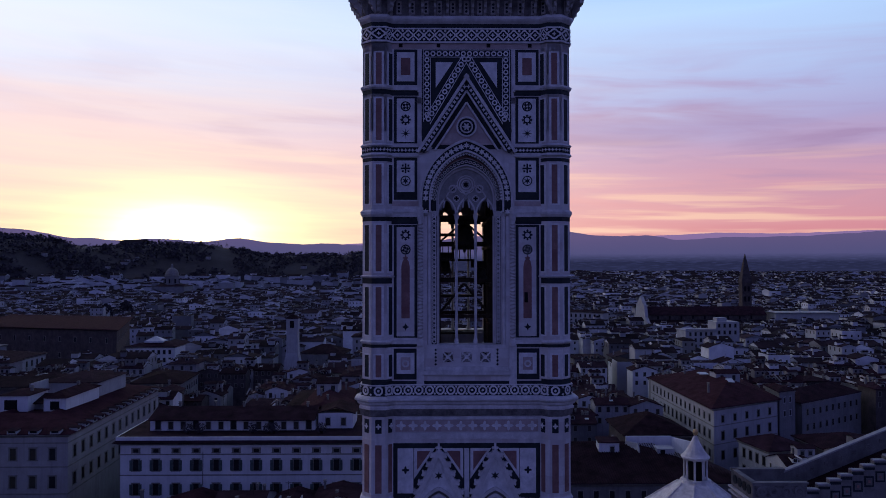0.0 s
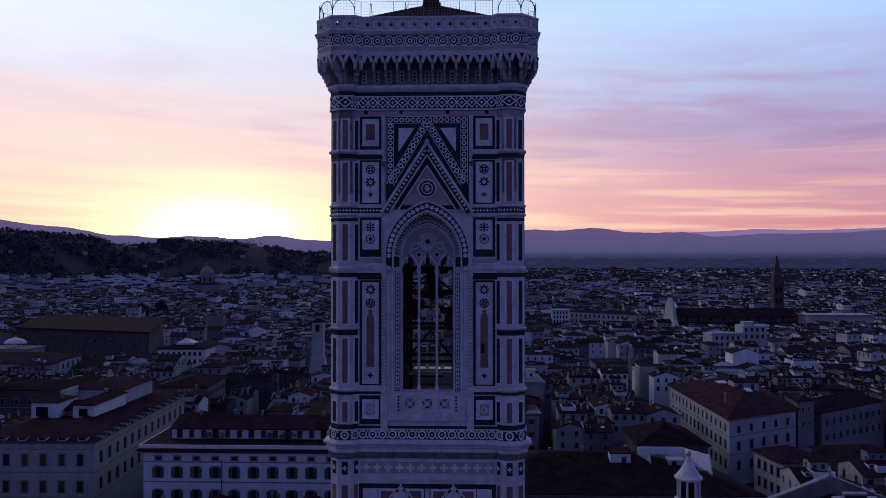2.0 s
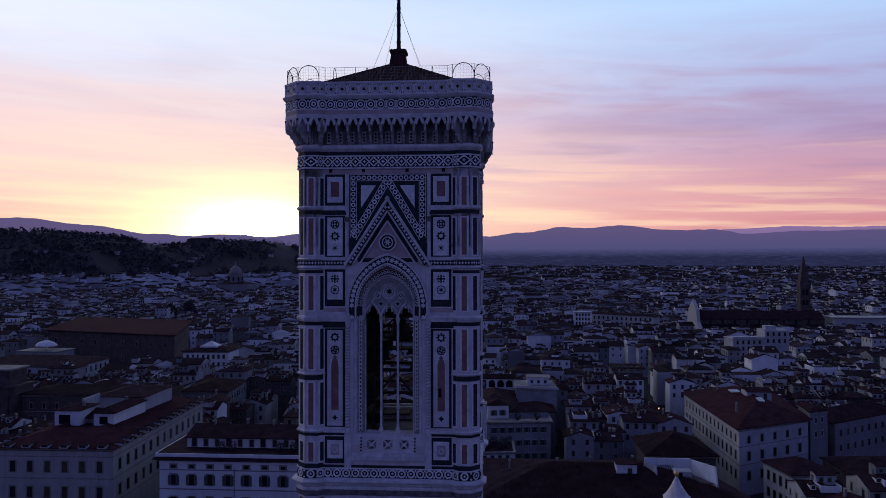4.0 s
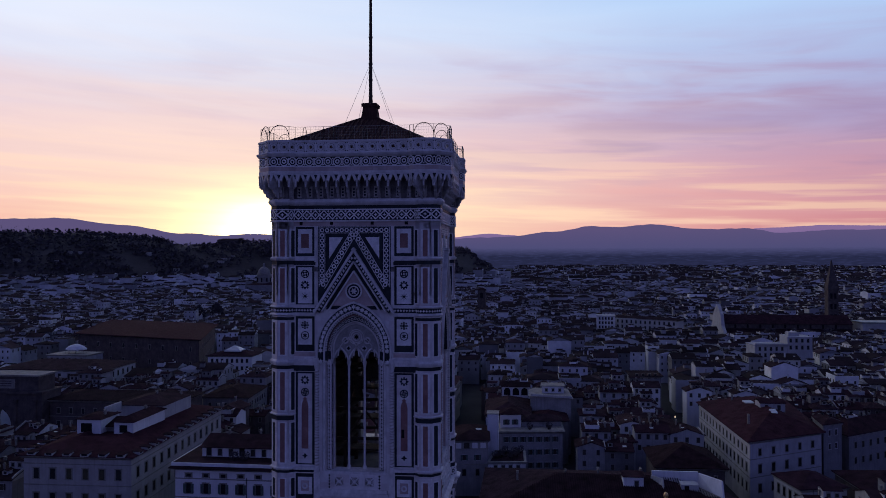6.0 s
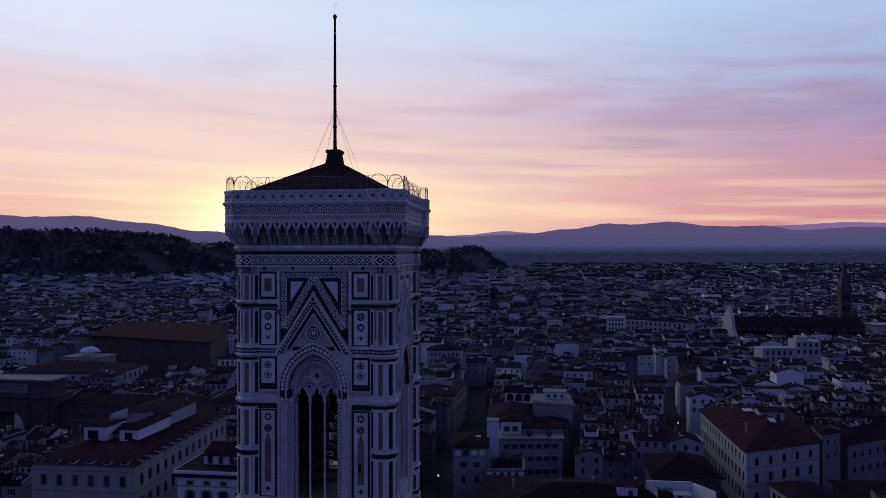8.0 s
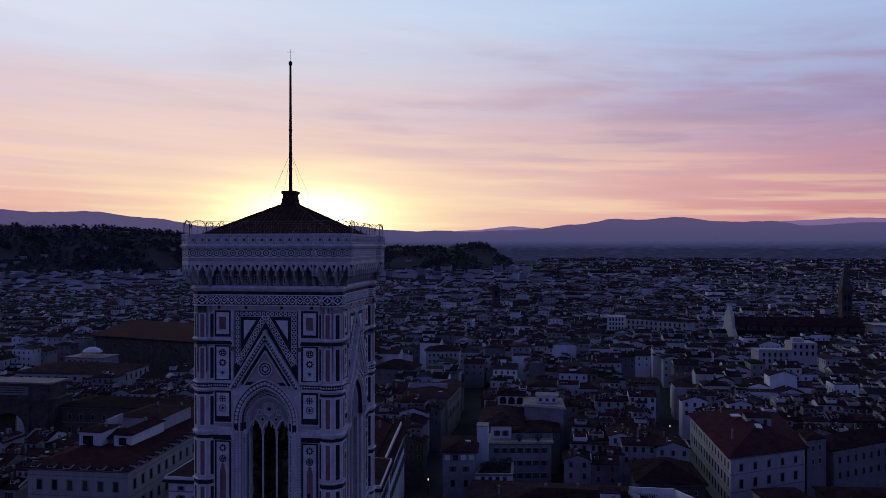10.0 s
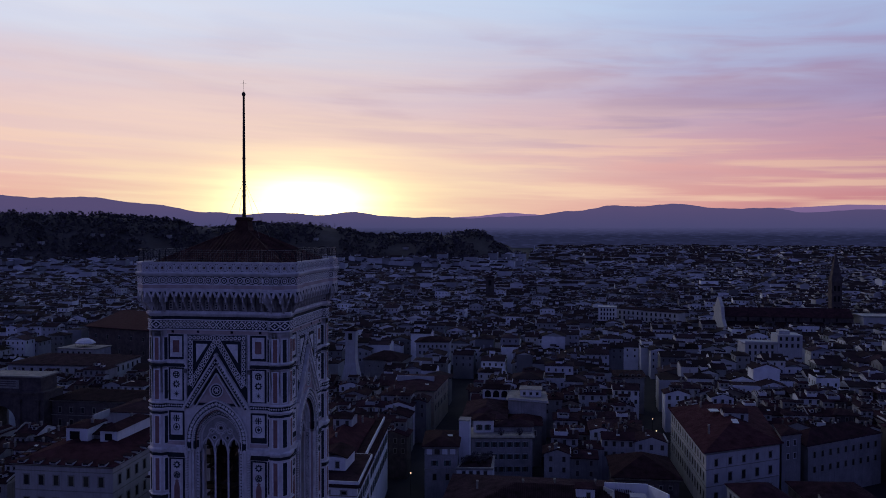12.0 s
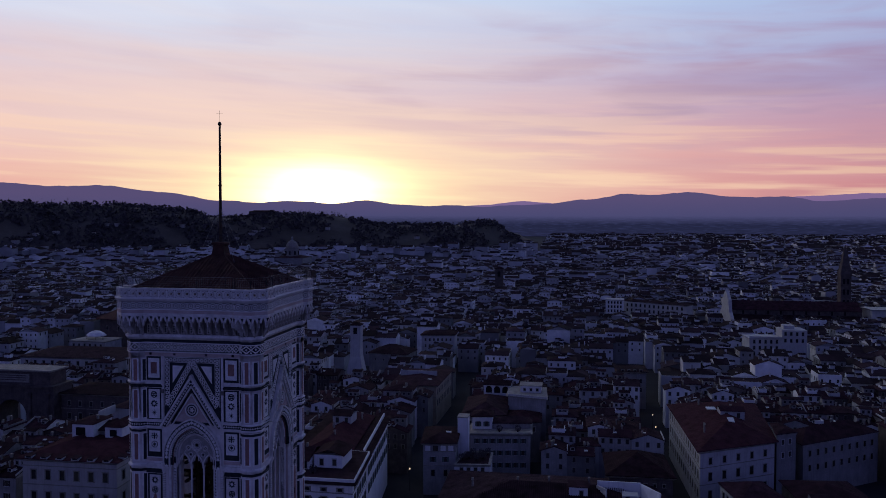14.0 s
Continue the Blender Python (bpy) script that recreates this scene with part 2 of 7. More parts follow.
ASPHALT = material("paving", (0.045, 0.040, 0.040), 0.85, 0.3, 0.05, 0.3, 3)
EARTH = material("ground_far", (0.036, 0.036, 0.041), 0.95, 0.4, 0.006, 0.1, 0.5)
LEAF = material("dark_foliage", (0.078, 0.070, 0.080), 0.9, 0.25, 0.06, 0.2, 2, island=0.12)
OCHRE = material("ochre_plaster", (0.28, 0.235, 0.19), 0.85, 0.2, 0.22, 0.25, 4, objects=0.3, streak=0.35)
GREENSHUT = material("faded_green_shutter", (0.10, 0.13, 0.12), 0.7, 0.3, 1.0, 0.3, 10, objects=0.3)
HILLSIDE = material("wooded_hillside", (0.050, 0.046, 0.052), 0.95, 0.3, 0.012, 0.5, 0.3)
LEAD = material("lead_sheet", (0.20, 0.21, 0.22), 0.5, 0.25, 0.5, 0.2, 4, metallic=0.2)
SKYLIGHT = material("pale_sheet_roof", (0.55, 0.57, 0.58), 0.35, 0.15, 0.5, 0.1, 4)
LAMPBALL = material("gilded_copper", (0.62, 0.42, 0.20), 0.3, 0.2, 3.0, 0.05, 20, metallic=0.9)
WARM = glowing("warm_lamp_light", (1.0, 0.52, 0.18), 1.6)
LAMPWHITE = glowing("white_lamp_light", (1.0, 0.9, 0.75), 4.0)
LAMPDIM = glowing("dim_lamp_light", (1.0, 0.75, 0.5), 0.8)

# ---- building helpers ----


class B:
    """Gathers faces for one mesh."""

    def __init__(self):
        self.v, self.f = [], []

    def face(self, *pts):
        n = len(self.v)
        self.v += [tuple(p) for p in pts]
        self.f.append(tuple(range(n, n + len(pts))))
        return self

    def box(self, x0, y0, z0, x1, y1, z1, bottom=True):
        n = len(self.v)
        self.v += [(x0, y0, z0), (x1, y0, z0), (x1, y1, z0), (x0, y1, z0), (x0, y0, z1), (x1, y0, z1), (x1, y1, z1), (x0, y1, z1)]
        self.f += [(n + a, n + b, n + c, n + d) for a, b, c, d in ((0, 1, 5, 4), (1, 2, 6, 5), (2, 3, 7, 6), (3, 0, 4, 7), (4, 5, 6, 7))]
        if bottom:
            self.f.append((n + 3, n + 2, n + 1, n))
        return self

    def prism(self, poly, a, b, m=None):
        """poly in (x, z), counter-clockwise as seen from -y, from y=a (front) to y=b (back)."""
        n, k = len(self.v), len(poly)
        pts = [(x, a, z) for x, z in poly] + [(x, b, z) for x, z in poly]
        self.v += [tuple(m @ Vector(p)) for p in pts] if m else pts
        self.f += [tuple(n + i for i in range(k)), tuple(n + k + i for i in reversed(range(k)))]
        self.f += [(n + i, n + k + i, n + k + (i + 1) % k, n + (i + 1) % k) for i in range(k)]
        return self

    def rings(self, rings, cap=True):
        """Skin between closed rings of equal count."""
        n, k = len(self.v), len(rings[0])
        for r in rings:
            self.v += [tuple(p) for p in r]
        for j in range(len(rings) - 1):
            for i in range(k):
                a, b = n + j * k + i, n + j * k + (i + 1) % k
                self.f.append((a, b, b + k, a + k))
        if cap:
            self.f.append(tuple(n + i for i in reversed(range(k))))
            self.f.append(tuple(n + (len(rings) - 1) * k + i for i in range(k)))
        return self

    def tube(self, x, y, prof, k=8, turn=0.0):
        """Turned shape: prof of (radius, z)."""
        return self.rings([[(x + r * math.cos(turn + math.tau * i / k), y + r * math.sin(turn + math.tau * i / k), z) for i in range(k)] for r, z in prof])

    def rod(self, p, q, r, k=5):
        p, q = Vector(p), Vector(q)
        m = (q - p).to_track_quat("Z", "Y").to_matrix()
        return self.rings([[tuple(c + m @ Vector((r * math.cos(math.tau * i / k), r * math.sin(math.tau * i / k), 0))) for i in range(k)] for c in (p, q)])

    def add(self, other, m):
        n = len(self.v)
        self.v += [tuple(m @ Vector(p)) for p in other.v]
        self.f += [tuple(n + i for i in f) for f in other.f]
        return self

    def mesh(self, name):
        me = bpy.data.meshes.new(name)
        me.from_pydata(self.v, [], self.f)
        me.update()
        return me


def part(name, b, mat, parent=None, label="", kind="", smooth=False):
    me = b.mesh(name)
    me.materials.append(mat)
    if smooth:
        me.shade_smooth()
    ob = new(name, me)
    ob.parent = parent
    return tagged(ob, label, "", "", kind)


def again(ob, parent, m=None):
    """One more object on the same mesh."""
    o = new(ob.name.split(".")[0], ob.data)
    o.parent = parent
    if m is not None:
        o.matrix_basis = m
    if "label" in ob:
        o["label"] = ob["label"]
    if "kind" in ob:
        o["kind"] = ob["kind"]
    return o


def thing(name, label, category, m, group="", kind=""):
    ob = new(name)
    ob.matrix_basis = m
    return tagged(ob, label, category, group, kind)

# ---- ground ----
gb = B()
gb.box(-4800, -400, -2.0, 4800, 4900, 0.0)
tagged(part("ground", gb, EARTH), "dark flat ground of streets and plain reaching the hills", "ground", kind="structure")

# ---- bell tower ----
TX, TY = 2.2, 60.05
OCT, APO, WALL = 6.1, 1.17, 6.87
tower = thing("bell_tower", "tall square bell tower clad in white, pink and green marble", "tower", pose(TX, TY, 0))


def outline(off):
    """Plan of the tower with its eight-sided corner buttresses, grown by off."""
    a, wl = APO + off, WALL + off
    t = a * math.tan(math.pi / 8)
    c = OCT
    base = [(wl - a - t, -wl), (c - t, -(c + a)), (c + t, -(c + a)), (c + a, -(c + t)), (c + a, -(c - t)), (wl, -(wl - a - t))]
    pts = []
    for k in range(4):
        ca, sa = round(math.cos(k * math.pi / 2)), round(math.sin(k * math.pi / 2))
        pts += [(x * ca - y * sa, x * sa + y * ca) for x, y in base]
    return pts


def slab(profile):
    """Solid of the tower's plan: profile of (off, z)."""
    return B().rings([[(x, y, z) for x, y in outline(o)] for o, z in profile])


def band_ring(off_in, off_out, z0, z1):
    """Hollow ring of the tower's plan."""
    o, i = outline(off_out), outline(off_in)
    b = B()
    n = len(o)
    for k in range(n):
        j = (k + 1) % n
        b.face((*o[k], z0), (*o[j], z0), (*o[j], z1), (*o[k], z1))
        b.face((*i[j], z0), (*i[k], z0), (*i[k], z1), (*i[j], z1))
        b.face((*o[k], z1), (*o[j], z1), (*i[j], z1), (*i[k], z1))
        b.face((*i[k], z0), (*i[j], z0), (*o[j], z0), (*o[k], z0))
    return b


def octagon(profile, cx=OCT, cy=-OCT):
    return B().rings([[(cx + (APO + o) / math.cos(math.pi / 8) * math.cos(math.pi / 8 + k * math.pi / 4), cy + (APO + o) / math.cos(math.pi / 8) * math.sin(math.pi / 8 + k * math.pi / 4), z) for k in range(8)] for o, z in profile])


QUARTER = [pose(0, 0, 0, 0, 0, 90 * k) for k in range(4)]


def four(ob, parents=None):
    """Repeats a part of the front on the other three sides."""
    return [ob] + [again(ob, parents[k] if parents else ob.parent, QUARTER[k]) for k in (1, 2, 3)]


Z0, ZSILL, ZSPR, STILT = 53.9, 57.35, 66.6, 0.95


def yf(d):
    return -(WALL + d)


def arc(h, zs, rise, n=14):
    """Pointed arch from right springing to left springing, stilted on the belfry."""
    if zs == ZSPR and h > 1.9:
        upper = arc(h, zs + STILT, rise - STILT, n)
        return [(h, zs)] + upper + [(-h, zs)]
    e = (rise * rise - h * h) / (2 * h)
    r = h + e
    top = math.acos(e / r)
    right = [(-e + r * math.cos(top * i / n), zs + r * math.sin(top * i / n)) for i in range(n + 1)]
    return right + [(-u, z) for u, z in reversed(right[:-1])]


def arch_plate(b, h, z0, zs, rise, outer, ztop, d0, d1, cx=0.0):
    """Wall plate with a pointed opening, from depth d0 (front) to d1 (back)."""
    inner = [(cx + u, z) for u, z in reversed(arc(h, zs, rise))]
    poly = [(cx - outer, z0), (cx - h, z0)] + inner + [(cx + h, z0), (cx + outer, z0), (cx + outer, ztop), (cx - outer, ztop)]
    return b.prism(poly, yf(d0), yf(d1))


def arch_ring(b, h0, r0, h1, r1, zs, d0, d1, cx=0.0, n=14):
    """Moulding that follows a pointed arch, outer (h0, rise r0) and inner (h1, r1)."""
    o, i = arc(h0, zs, r0, n), arc(h1, zs, r1, n)
    ya, yb = yf(d0), yf(d1)
    b.rings([[(cx + p[0], ya, p[1]), (cx + q[0], ya, q[1]), (cx + q[0], yb, q[1]), (cx + p[0], yb, p[1])] for p, q in zip(o, i)])
    return b


def bar(b, p, q, w, d0, d1):
    """Flat straight bar in the wall's plane."""
    (x0, z0), (x1, z1) = p, q
    l = math.hypot(x1 - x0, z1 - z0)
    nx, nz = -(z1 - z0) / l * w / 2, (x1 - x0) / l * w / 2
    b.prism([(x0 - nx, z0 - nz), (x1 - nx, z1 - nz), (x1 + nx, z1 + nz), (x0 + nx, z0 + nz)], yf(d0), yf(d1))
    return b


def ring(b, x, z, r1, r0, d0, d1, k=10, turn=0.0):
    """Flat ring of one piece."""
    n = len(b.v)
    for i in range(k):
        c, q = math.cos(turn + math.tau * i / k), math.sin(turn + math.tau * i / k)
        b.v += [(x + r0 * c, yf(d0), z + r0 * q), (x + r1 * c, yf(d0), z + r1 * q), (x + r1 * c, yf(d1), z + r1 * q), (x + r0 * c, yf(d1), z + r0 * q)]
    for i in range(k):
        p, q = n + 4 * i, n + 4 * ((i + 1) % k)
        b.f += [(p + e, p + (e + 1) % 4, q + (e + 1) % 4, q + e) for e in range(4)]
    return b


def star(b, x, z, r1, r0, n, d0, d1, turn=math.pi / 2):
    b.prism([(x + (r1 if i % 2 == 0 else r0) * math.cos(turn + math.pi * i / n), z + (r1 if i % 2 == 0 else r0) * math.sin(turn + math.pi * i / n)) for i in range(2 * n)], yf(d0), yf(d1))
    return b


def foil(b, x, z, r, d0, d1, lobes=4, k=24, turn=0.0):
    b.prism([(x + r * (0.72 + 0.28 * math.cos(lobes * (a - turn))) * math.cos(a), z + r * (0.72 + 0.28 * math.cos(lobes * (a - turn))) * math.sin(a)) for a in (math.tau * i / k for i in range(k))], yf(d0), yf(d1))
    return b


def rect(b, x0, z0, x1, z1, d0, d1=-0.05):
    b.box(x0, yf(d0), z0, x1, yf(d1), z1)
    return b


# shaft below the belfry, solid top above its vault
part("shaft", slab([(0, 0), (0, 46.0)]), WHITE, tower)
part("middle_storey", slab([(0, 46.0), (0, 53.2)]), WHITE, tower)
part("upper_wall", slab([(0, 72.2), (0, 79.9)]), WHITE, tower)

# belfry walls with their stepped pointed openings
STEPS = [(2.75, 4.5, 0.0, -0.35), (2.45, 3.95, -0.35, -0.75), (2.05, 3.3, -0.75, -1.9)]
wb = B()
for h, rise, d0, d1 in STEPS:
    arch_plate(wb, h, ZSILL - 0.2, ZSPR, rise, 5.6, 72.4, d0, d1)
rect(wb, -5.6, Z0 - 0.2, 5.6, ZSILL - 0.2, 0.0, -1.9)
belfry = four(part("belfry_wall", wb, WHITE, tower))


def on_walls(name, b, mat, label="", kind=""):
    ob = part(name, b, mat, belfry[0], label, kind)
    for k in (1, 2, 3):
        again(ob, belfry[k])
    return ob


# corner buttresses
bb = octagon([(0, 53.0), (0, 80.0)])
butt = four(part("corner_buttress", bb, WHITE, tower))


def on_butts(name, b, mat, label="", kind=""):
    ob = part(name, b, mat, butt[0], label, kind)
    for k in (1, 2, 3):
        again(ob, butt[k])


LEVELS = [(54.95, 56.9), (57.85, 61.6), (62.25, 65.9), (66.95, 70.1), (71.35, 74.7), (75.25, 77.9)]
FACETS = [-180, -135, -90, -45, 0, 45, 90]
for z0, z1 in LEVELS:
    for facet in FACETS[1:6]:
        m = Matrix.Translation((OCT, -OCT, 0)) @ Matrix.Rotation(radians(facet + 90), 4, "Z")
        edge = B()
        edge.box(-0.36, -APO - 0.015, z0 + 0.12, 0.36, -APO + 0.1, z1 - 0.12)
        e2 = B().add(edge, m)
        on_butts("panel_border", e2, INLAY)
        pnl = B()
        pnl.box(-0.20, -APO - 0.03, z0 + 0.22, 0.20, -APO + 0.1, z1 - 0.22)
        on_butts("panel", B().add(pnl, m), PINK if facet in (-90, 0) else GREEN)
for za, zb in ((57.2, 57.42), (61.62, 62.0), (65.95, 66.25), (70.1, 70.35), (74.8, 75.12), (54.85, 55.0)):
    on_butts("dark_course", octagon([(0.012, za), (0.012, zb)]), GREEN)
for za, zb in ((57.42, 57.7), (62.0, 62.2), (66.25, 66.75), (75.12, 75.45)):
    h = zb - za
    on_butts("string_course", octagon([(0.03, za), (0.14, za + 0.35 * h), (0.16, za + 0.7 * h), (0.02, zb)]), PALE)

# string courses on the walls beside the opening
for s in (-1, 1):
    for za, zb, mat, d in ((57.2, 57.42, GREEN, 0.02), (57.42, 57.68, PALE, 0.14), (65.75, 66.25, GREEN, 0.02), (66.25, 66.55, PALE, 0.12), (66.55, 66.8, PALE, 0.2),
                           (67.0, 67.35, PINKPALE, 0.015), (74.75, 75.12, GREEN, 0.02), (75.12, 75.45, PALE, 0.12)):
        x0, x1 = sorted((s * 3.35, s * 5.35))
        on_walls("string_course" if mat is PALE else "course", rect(B(), x0, za, x1, zb, d), mat)
    # long thin pilaster beside the gable
    x0, x1 = sorted((s * 3.2, s * 3.42))
    on_walls("pilaster", rect(rect(B(), x0, 71.3, x1, 74.2, 0.10), x0, 75.0, x1, 78.0, 0.10), PALE)
    on_walls("pilaster_cap", rect(B(), x0 - 0.05, 74.2, x1 + 0.05, 74.6, 0.16), SOOT_SHADE)
    on_walls("jamb_shaft", B().tube(s * 3.22, yf(0.02), [(0.24, 57.3), (0.24, 57.6), (0.17, 57.75), (0.17, 65.9), (0.2, 66.0), (0.3, 66.5), (0.3, 66.9)], 10), PALE)
    on_walls("jamb_base", rect(B(), s * 3.22 - 0.26, 54.5, s * 3.22 + 0.26, 57.3, 0.1), PALE)

# patterned course at the foot of the gable
pc = B()
rect(pc, -5.35, 70.72, -3.35, 71.12, 0.05), rect(pc, 3.35, 70.72, 5.35, 71.12, 0.05)
on_walls("patterned_course", pc, GREEN)
pd = B()
for s in (-1, 1):
    for i in range(8):
        star(pd, s * (3.5 + 0.25 * i), 70.92, 0.13, 0.06, 4, 0.075, 0.03)
on_walls("small_star_inlay", pd, INLAY, kind="stuff")
on_butts("patterned_course", octagon([(0.05, 70.72), (0.05, 71.12)]), GREEN)
ps = B()
for facet in FACETS[1:6]:
    m = Matrix.Translation((OCT, -OCT, 0)) @ Matrix.Rotation(radians(facet + 90), 4, "Z")
    for i in range(4):
        q = B().prism([((0.13 if k % 2 == 0 else 0.06) * math.cos(math.pi * k / 4) - 0.375 + 0.25 * i, 70.92 + (0.13 if k % 2 == 0 else 0.06) * math.sin(math.pi * k / 4)) for k in range(8)], -APO - 0.075, -APO)
        ps.add(q, m)
on_butts("small_star_inlay", ps, INLAY, kind="stuff")
for za, zb in ((70.45, 70.72), (71.12, 71.35)):
    on_butts("string_course", octagon([(0.05, za), (0.16, za + 0.1), (0.03, zb)]), PALE)
    for s in (-1, 1):
        x0, x1 = sorted((s * 3.35, s * 5.35))
        on_walls("string_course", rect(B(), x0, za, x1, zb, 0.14), PALE)

# side panels: white marble set in dark green, with inlaid roses, pink lancets
for s in (-1, 1):
    c = s * 4.25
    for za, zb in ((54.95, 57.1), (57.85, 65.7), (67.45, 70.4), (71.4, 74.7), (75.5, 78.0)):
        on_walls("green_field", rect(B(), c - 0.82, za, c + 0.82, zb, 0.012), GREEN)
    for za, zb in ((55.35, 56.8), (57.95, 65.55), (68.0, 70.2), (71.5, 74.55), (75.75, 77.8)):
        on_walls("white_panel", rect(B(), c - 0.62, za, c + 0.62, zb, 0.035), INLAY if za != 57.95 else WHITE)
    on_walls("pink_panel", rect(B(), c - 0.33, 76.2, c + 0.33, 77.4, 0.06), PINK)
    on_walls("pink_panel", rect(B(), c - 0.34, 55.62, c + 0.34, 56.5, 0.055), PINKPALE)
    on_walls("rose", ring(B(), c, 56.06, 0.26, 0.14, 0.10, 0.03), PALE)
    lan = B().prism([(c - 0.29, 59.2), (c + 0.29, 59.2), (c + 0.29, 62.8), (c + 0.2, 63.2), (c, 63.45), (c - 0.2, 63.2), (c - 0.29, 62.8)], yf(0.055), yf(0))
    on_walls("pink_lancet", lan, PINK)
    on_walls("lancet_top", foil(B(), c, 63.4, 0.2, 0.08, 0), PINK)
    on_walls("diamond_inlay", foil(star(B(), c, 58.6, 0.26, 0.12, 4, 0.05, 0), c, 58.6, 0.2, 0.054, 0), GREEN)
    if s > 0:
        on_walls("put_log_hole", rect(B(), c - 0.22, 60.3, c + 0.02, 61.0, 0.062), DARK_FILL)
    for z, kind_ in ((65.0, 8), (63.98, 5), (69.65, 1), (68.78, 6), (74.0, 4), (73.05, 8), (72.1, 9)):
        orn = B()
        if kind_ == 1:
            rect(rect(orn, c - 0.34, z - 0.06, c + 0.34, z + 0.06, 0.05), c - 0.06, z - 0.34, c + 0.06, z + 0.34, 0.052)
            for a in (-1, 1):
                for e in (-1, 1):
                    rect(orn, c + a * 0.2 - 0.07, z + e * 0.2 - 0.07, c + a * 0.2 + 0.07, z + e * 0.2 + 0.07, 0.05)
        elif kind_ in (4, 5):
            ring(orn, c, z, 0.36, 0.27, 0.05, 0, 12)
            for a in range(4):
                star(orn, c + 0.15 * math.cos(a * math.pi / 2 + kind_), z + 0.15 * math.sin(a * math.pi / 2 + kind_), 0.15, 0.08, 4, 0.05, 0)
        elif kind_ == 6:
            ring(orn, c, z, 0.36, 0.29, 0.05, 0, 12), star(orn, c, z, 0.27, 0.1, 6, 0.05, 0)
        elif kind_ == 8:
            ring(orn, c, z, 0.27, 0.17, 0.05, 0, 8)
            for a in range(8):
                star(orn, c + 0.3 * math.cos(a * math.pi / 4), z + 0.3 * math.sin(a * math.pi / 4), 0.11, 0.06, 4, 0.05, 0)
        else:
            star(orn, c, z, 0.36, 0.08, 8, 0.05, 0)
        on_walls("rose_inlay", orn, GREEN, kind="stuff")

# pale pink courses near the top
on_walls("pink_course", rect(B(), -5.35, 78.05, 5.35, 78.55, 0.02), PINKPALE)
for u in (-4.6, -1.95, 1.55, 4.45):
    on_walls("put_log_hole", rect(B(), u - 0.13, 78.15, u + 0.13, 78.6, 0.04), DARK_FILL)

# central field with its bands and the gable
on_walls("gable_field", rect(B(), -3.12, 71.15, 3.12, 78.02, 0.02), GREEN)
fr = B()
rect(fr, -3.0, 77.45, 3.0, 77.95, 0.05), rect(fr, -3.0, 73.0, -2.52, 77.45, 0.05), rect(fr, 2.52, 73.0, 3.0, 77.45, 0.05)
on_walls("inlay_frame", fr, GREEN)
for s in (-1, 1):
    on_walls("inlay_diagonal", bar(B(), (0, 77.55), (s * 2.75, 72.95), 0.46, 0.07, 0), GREEN)
rings_ = B()
for i in range(14):
    ring(rings_, -2.76 + 0.425 * i, 77.7, 0.19, 0.10, 0.085, 0.02, 8)
for s in (-1, 1):
    for i in range(10):
        ring(rings_, s * 2.76, 77.25 - 0.425 * i, 0.19, 0.10, 0.085, 0.02, 8)
    for i in range(12):
        t = (i + 0.6) / 12
        ring(rings_, s * 2.75 * t, 77.55 - 4.6 * t, 0.20, 0.10, 0.105, 0.02, 8)
on_walls("ring_inlay", rings_, INLAY, kind="stuff")
edges_ = B()
for x0, z0, x1, z1 in ((-3.02, 77.44, 3.02, 77.48), (-3.02, 77.94, 3.02, 77.98), (-2.54, 73.4, -2.5, 77.4), (2.5, 73.4, 2.54, 77.4), (-3.04, 72.9, -3.0, 77.95), (3.0, 72.9, 3.04, 77.95)):
    rect(edges_, x0, z0, x1, z1, 0.075)
for s in (-1, 1):
    bar(edges_, (s * 0.26, 77.6), (s * 2.98, 73.05), 0.05, 0.09, 0), bar(edges_, (-s * 0.0 + s * -0.05, 77.15), (s * 2.55, 72.75), 0.05, 0.09, 0)
on_walls("inlay_edging", edges_, INLAY)
for s in (-1, 1):
    tri = [(s * 2.15, 75.3), (s * 0.95, 77.1), (s * 2.15, 77.1)]
    on_walls("white_triangle", B().prism(tri, yf(0.05), yf(0)), INLAY)
# the gable itself
gz = B()
for s in (-1, 1):
    bar(gz, (s * 3.4, 70.75), (0, 76.0), 0.20, 0.42, 0), bar(gz, (s * 2.75, 70.85), (0, 75.05), 0.12, 0.34, 0)
    bar(gz, (s * 2.2, 70.9), (0, 74.25), 0.12, 0.26, 0)
star(gz, 0, 76.05, 0.2, 0.14, 4, 0.45, 0)
on_walls("gable_moulding", gz, PALE)
gs = B()
for s in (-1, 1):
    bar(gs, (s * 3.1, 70.8), (0, 75.55), 0.34, 0.28, 0)
on_walls("gable_band", gs, GREEN)
gd = B()
for s in (-1, 1):
    for i in range(17):
        t = (i + 0.8) / 17.6
        star(gd, s * 3.1 * t, 75.55 - 4.75 * t, 0.155, 0.075, 4, 0.31, 0.1)
on_walls("gable_inlay", gd, INLAY, kind="stuff")
on_walls("gable_white", B().prism([(-2.45, 71.0), (2.45, 71.0), (0, 74.7)], yf(0.05), yf(0)), GREEN)
on_walls("gable_pink_panel", B().prism([(-2.0, 71.3), (2.0, 71.3), (0, 74.1)], yf(0.12), yf(0)), PINKPALE)
on_walls("gable_rose", ring(B(), 0, 72.55, 0.72, 0.60, 0.24, 0.05, 20), PALE)
on_walls("gable_rose_ring", ring(B(), 0, 72.55, 0.46, 0.36, 0.22, 0.05, 16), PALE)
on_walls("gable_rose_flower", foil(B(), 0, 72.55, 0.3, 0.2, 0.05, 6), PALE)
on_walls("gable_rose_ground", ring(B(), 0, 72.55, 0.6, 0.05, 0.16, 0.05, 16), GREEN)

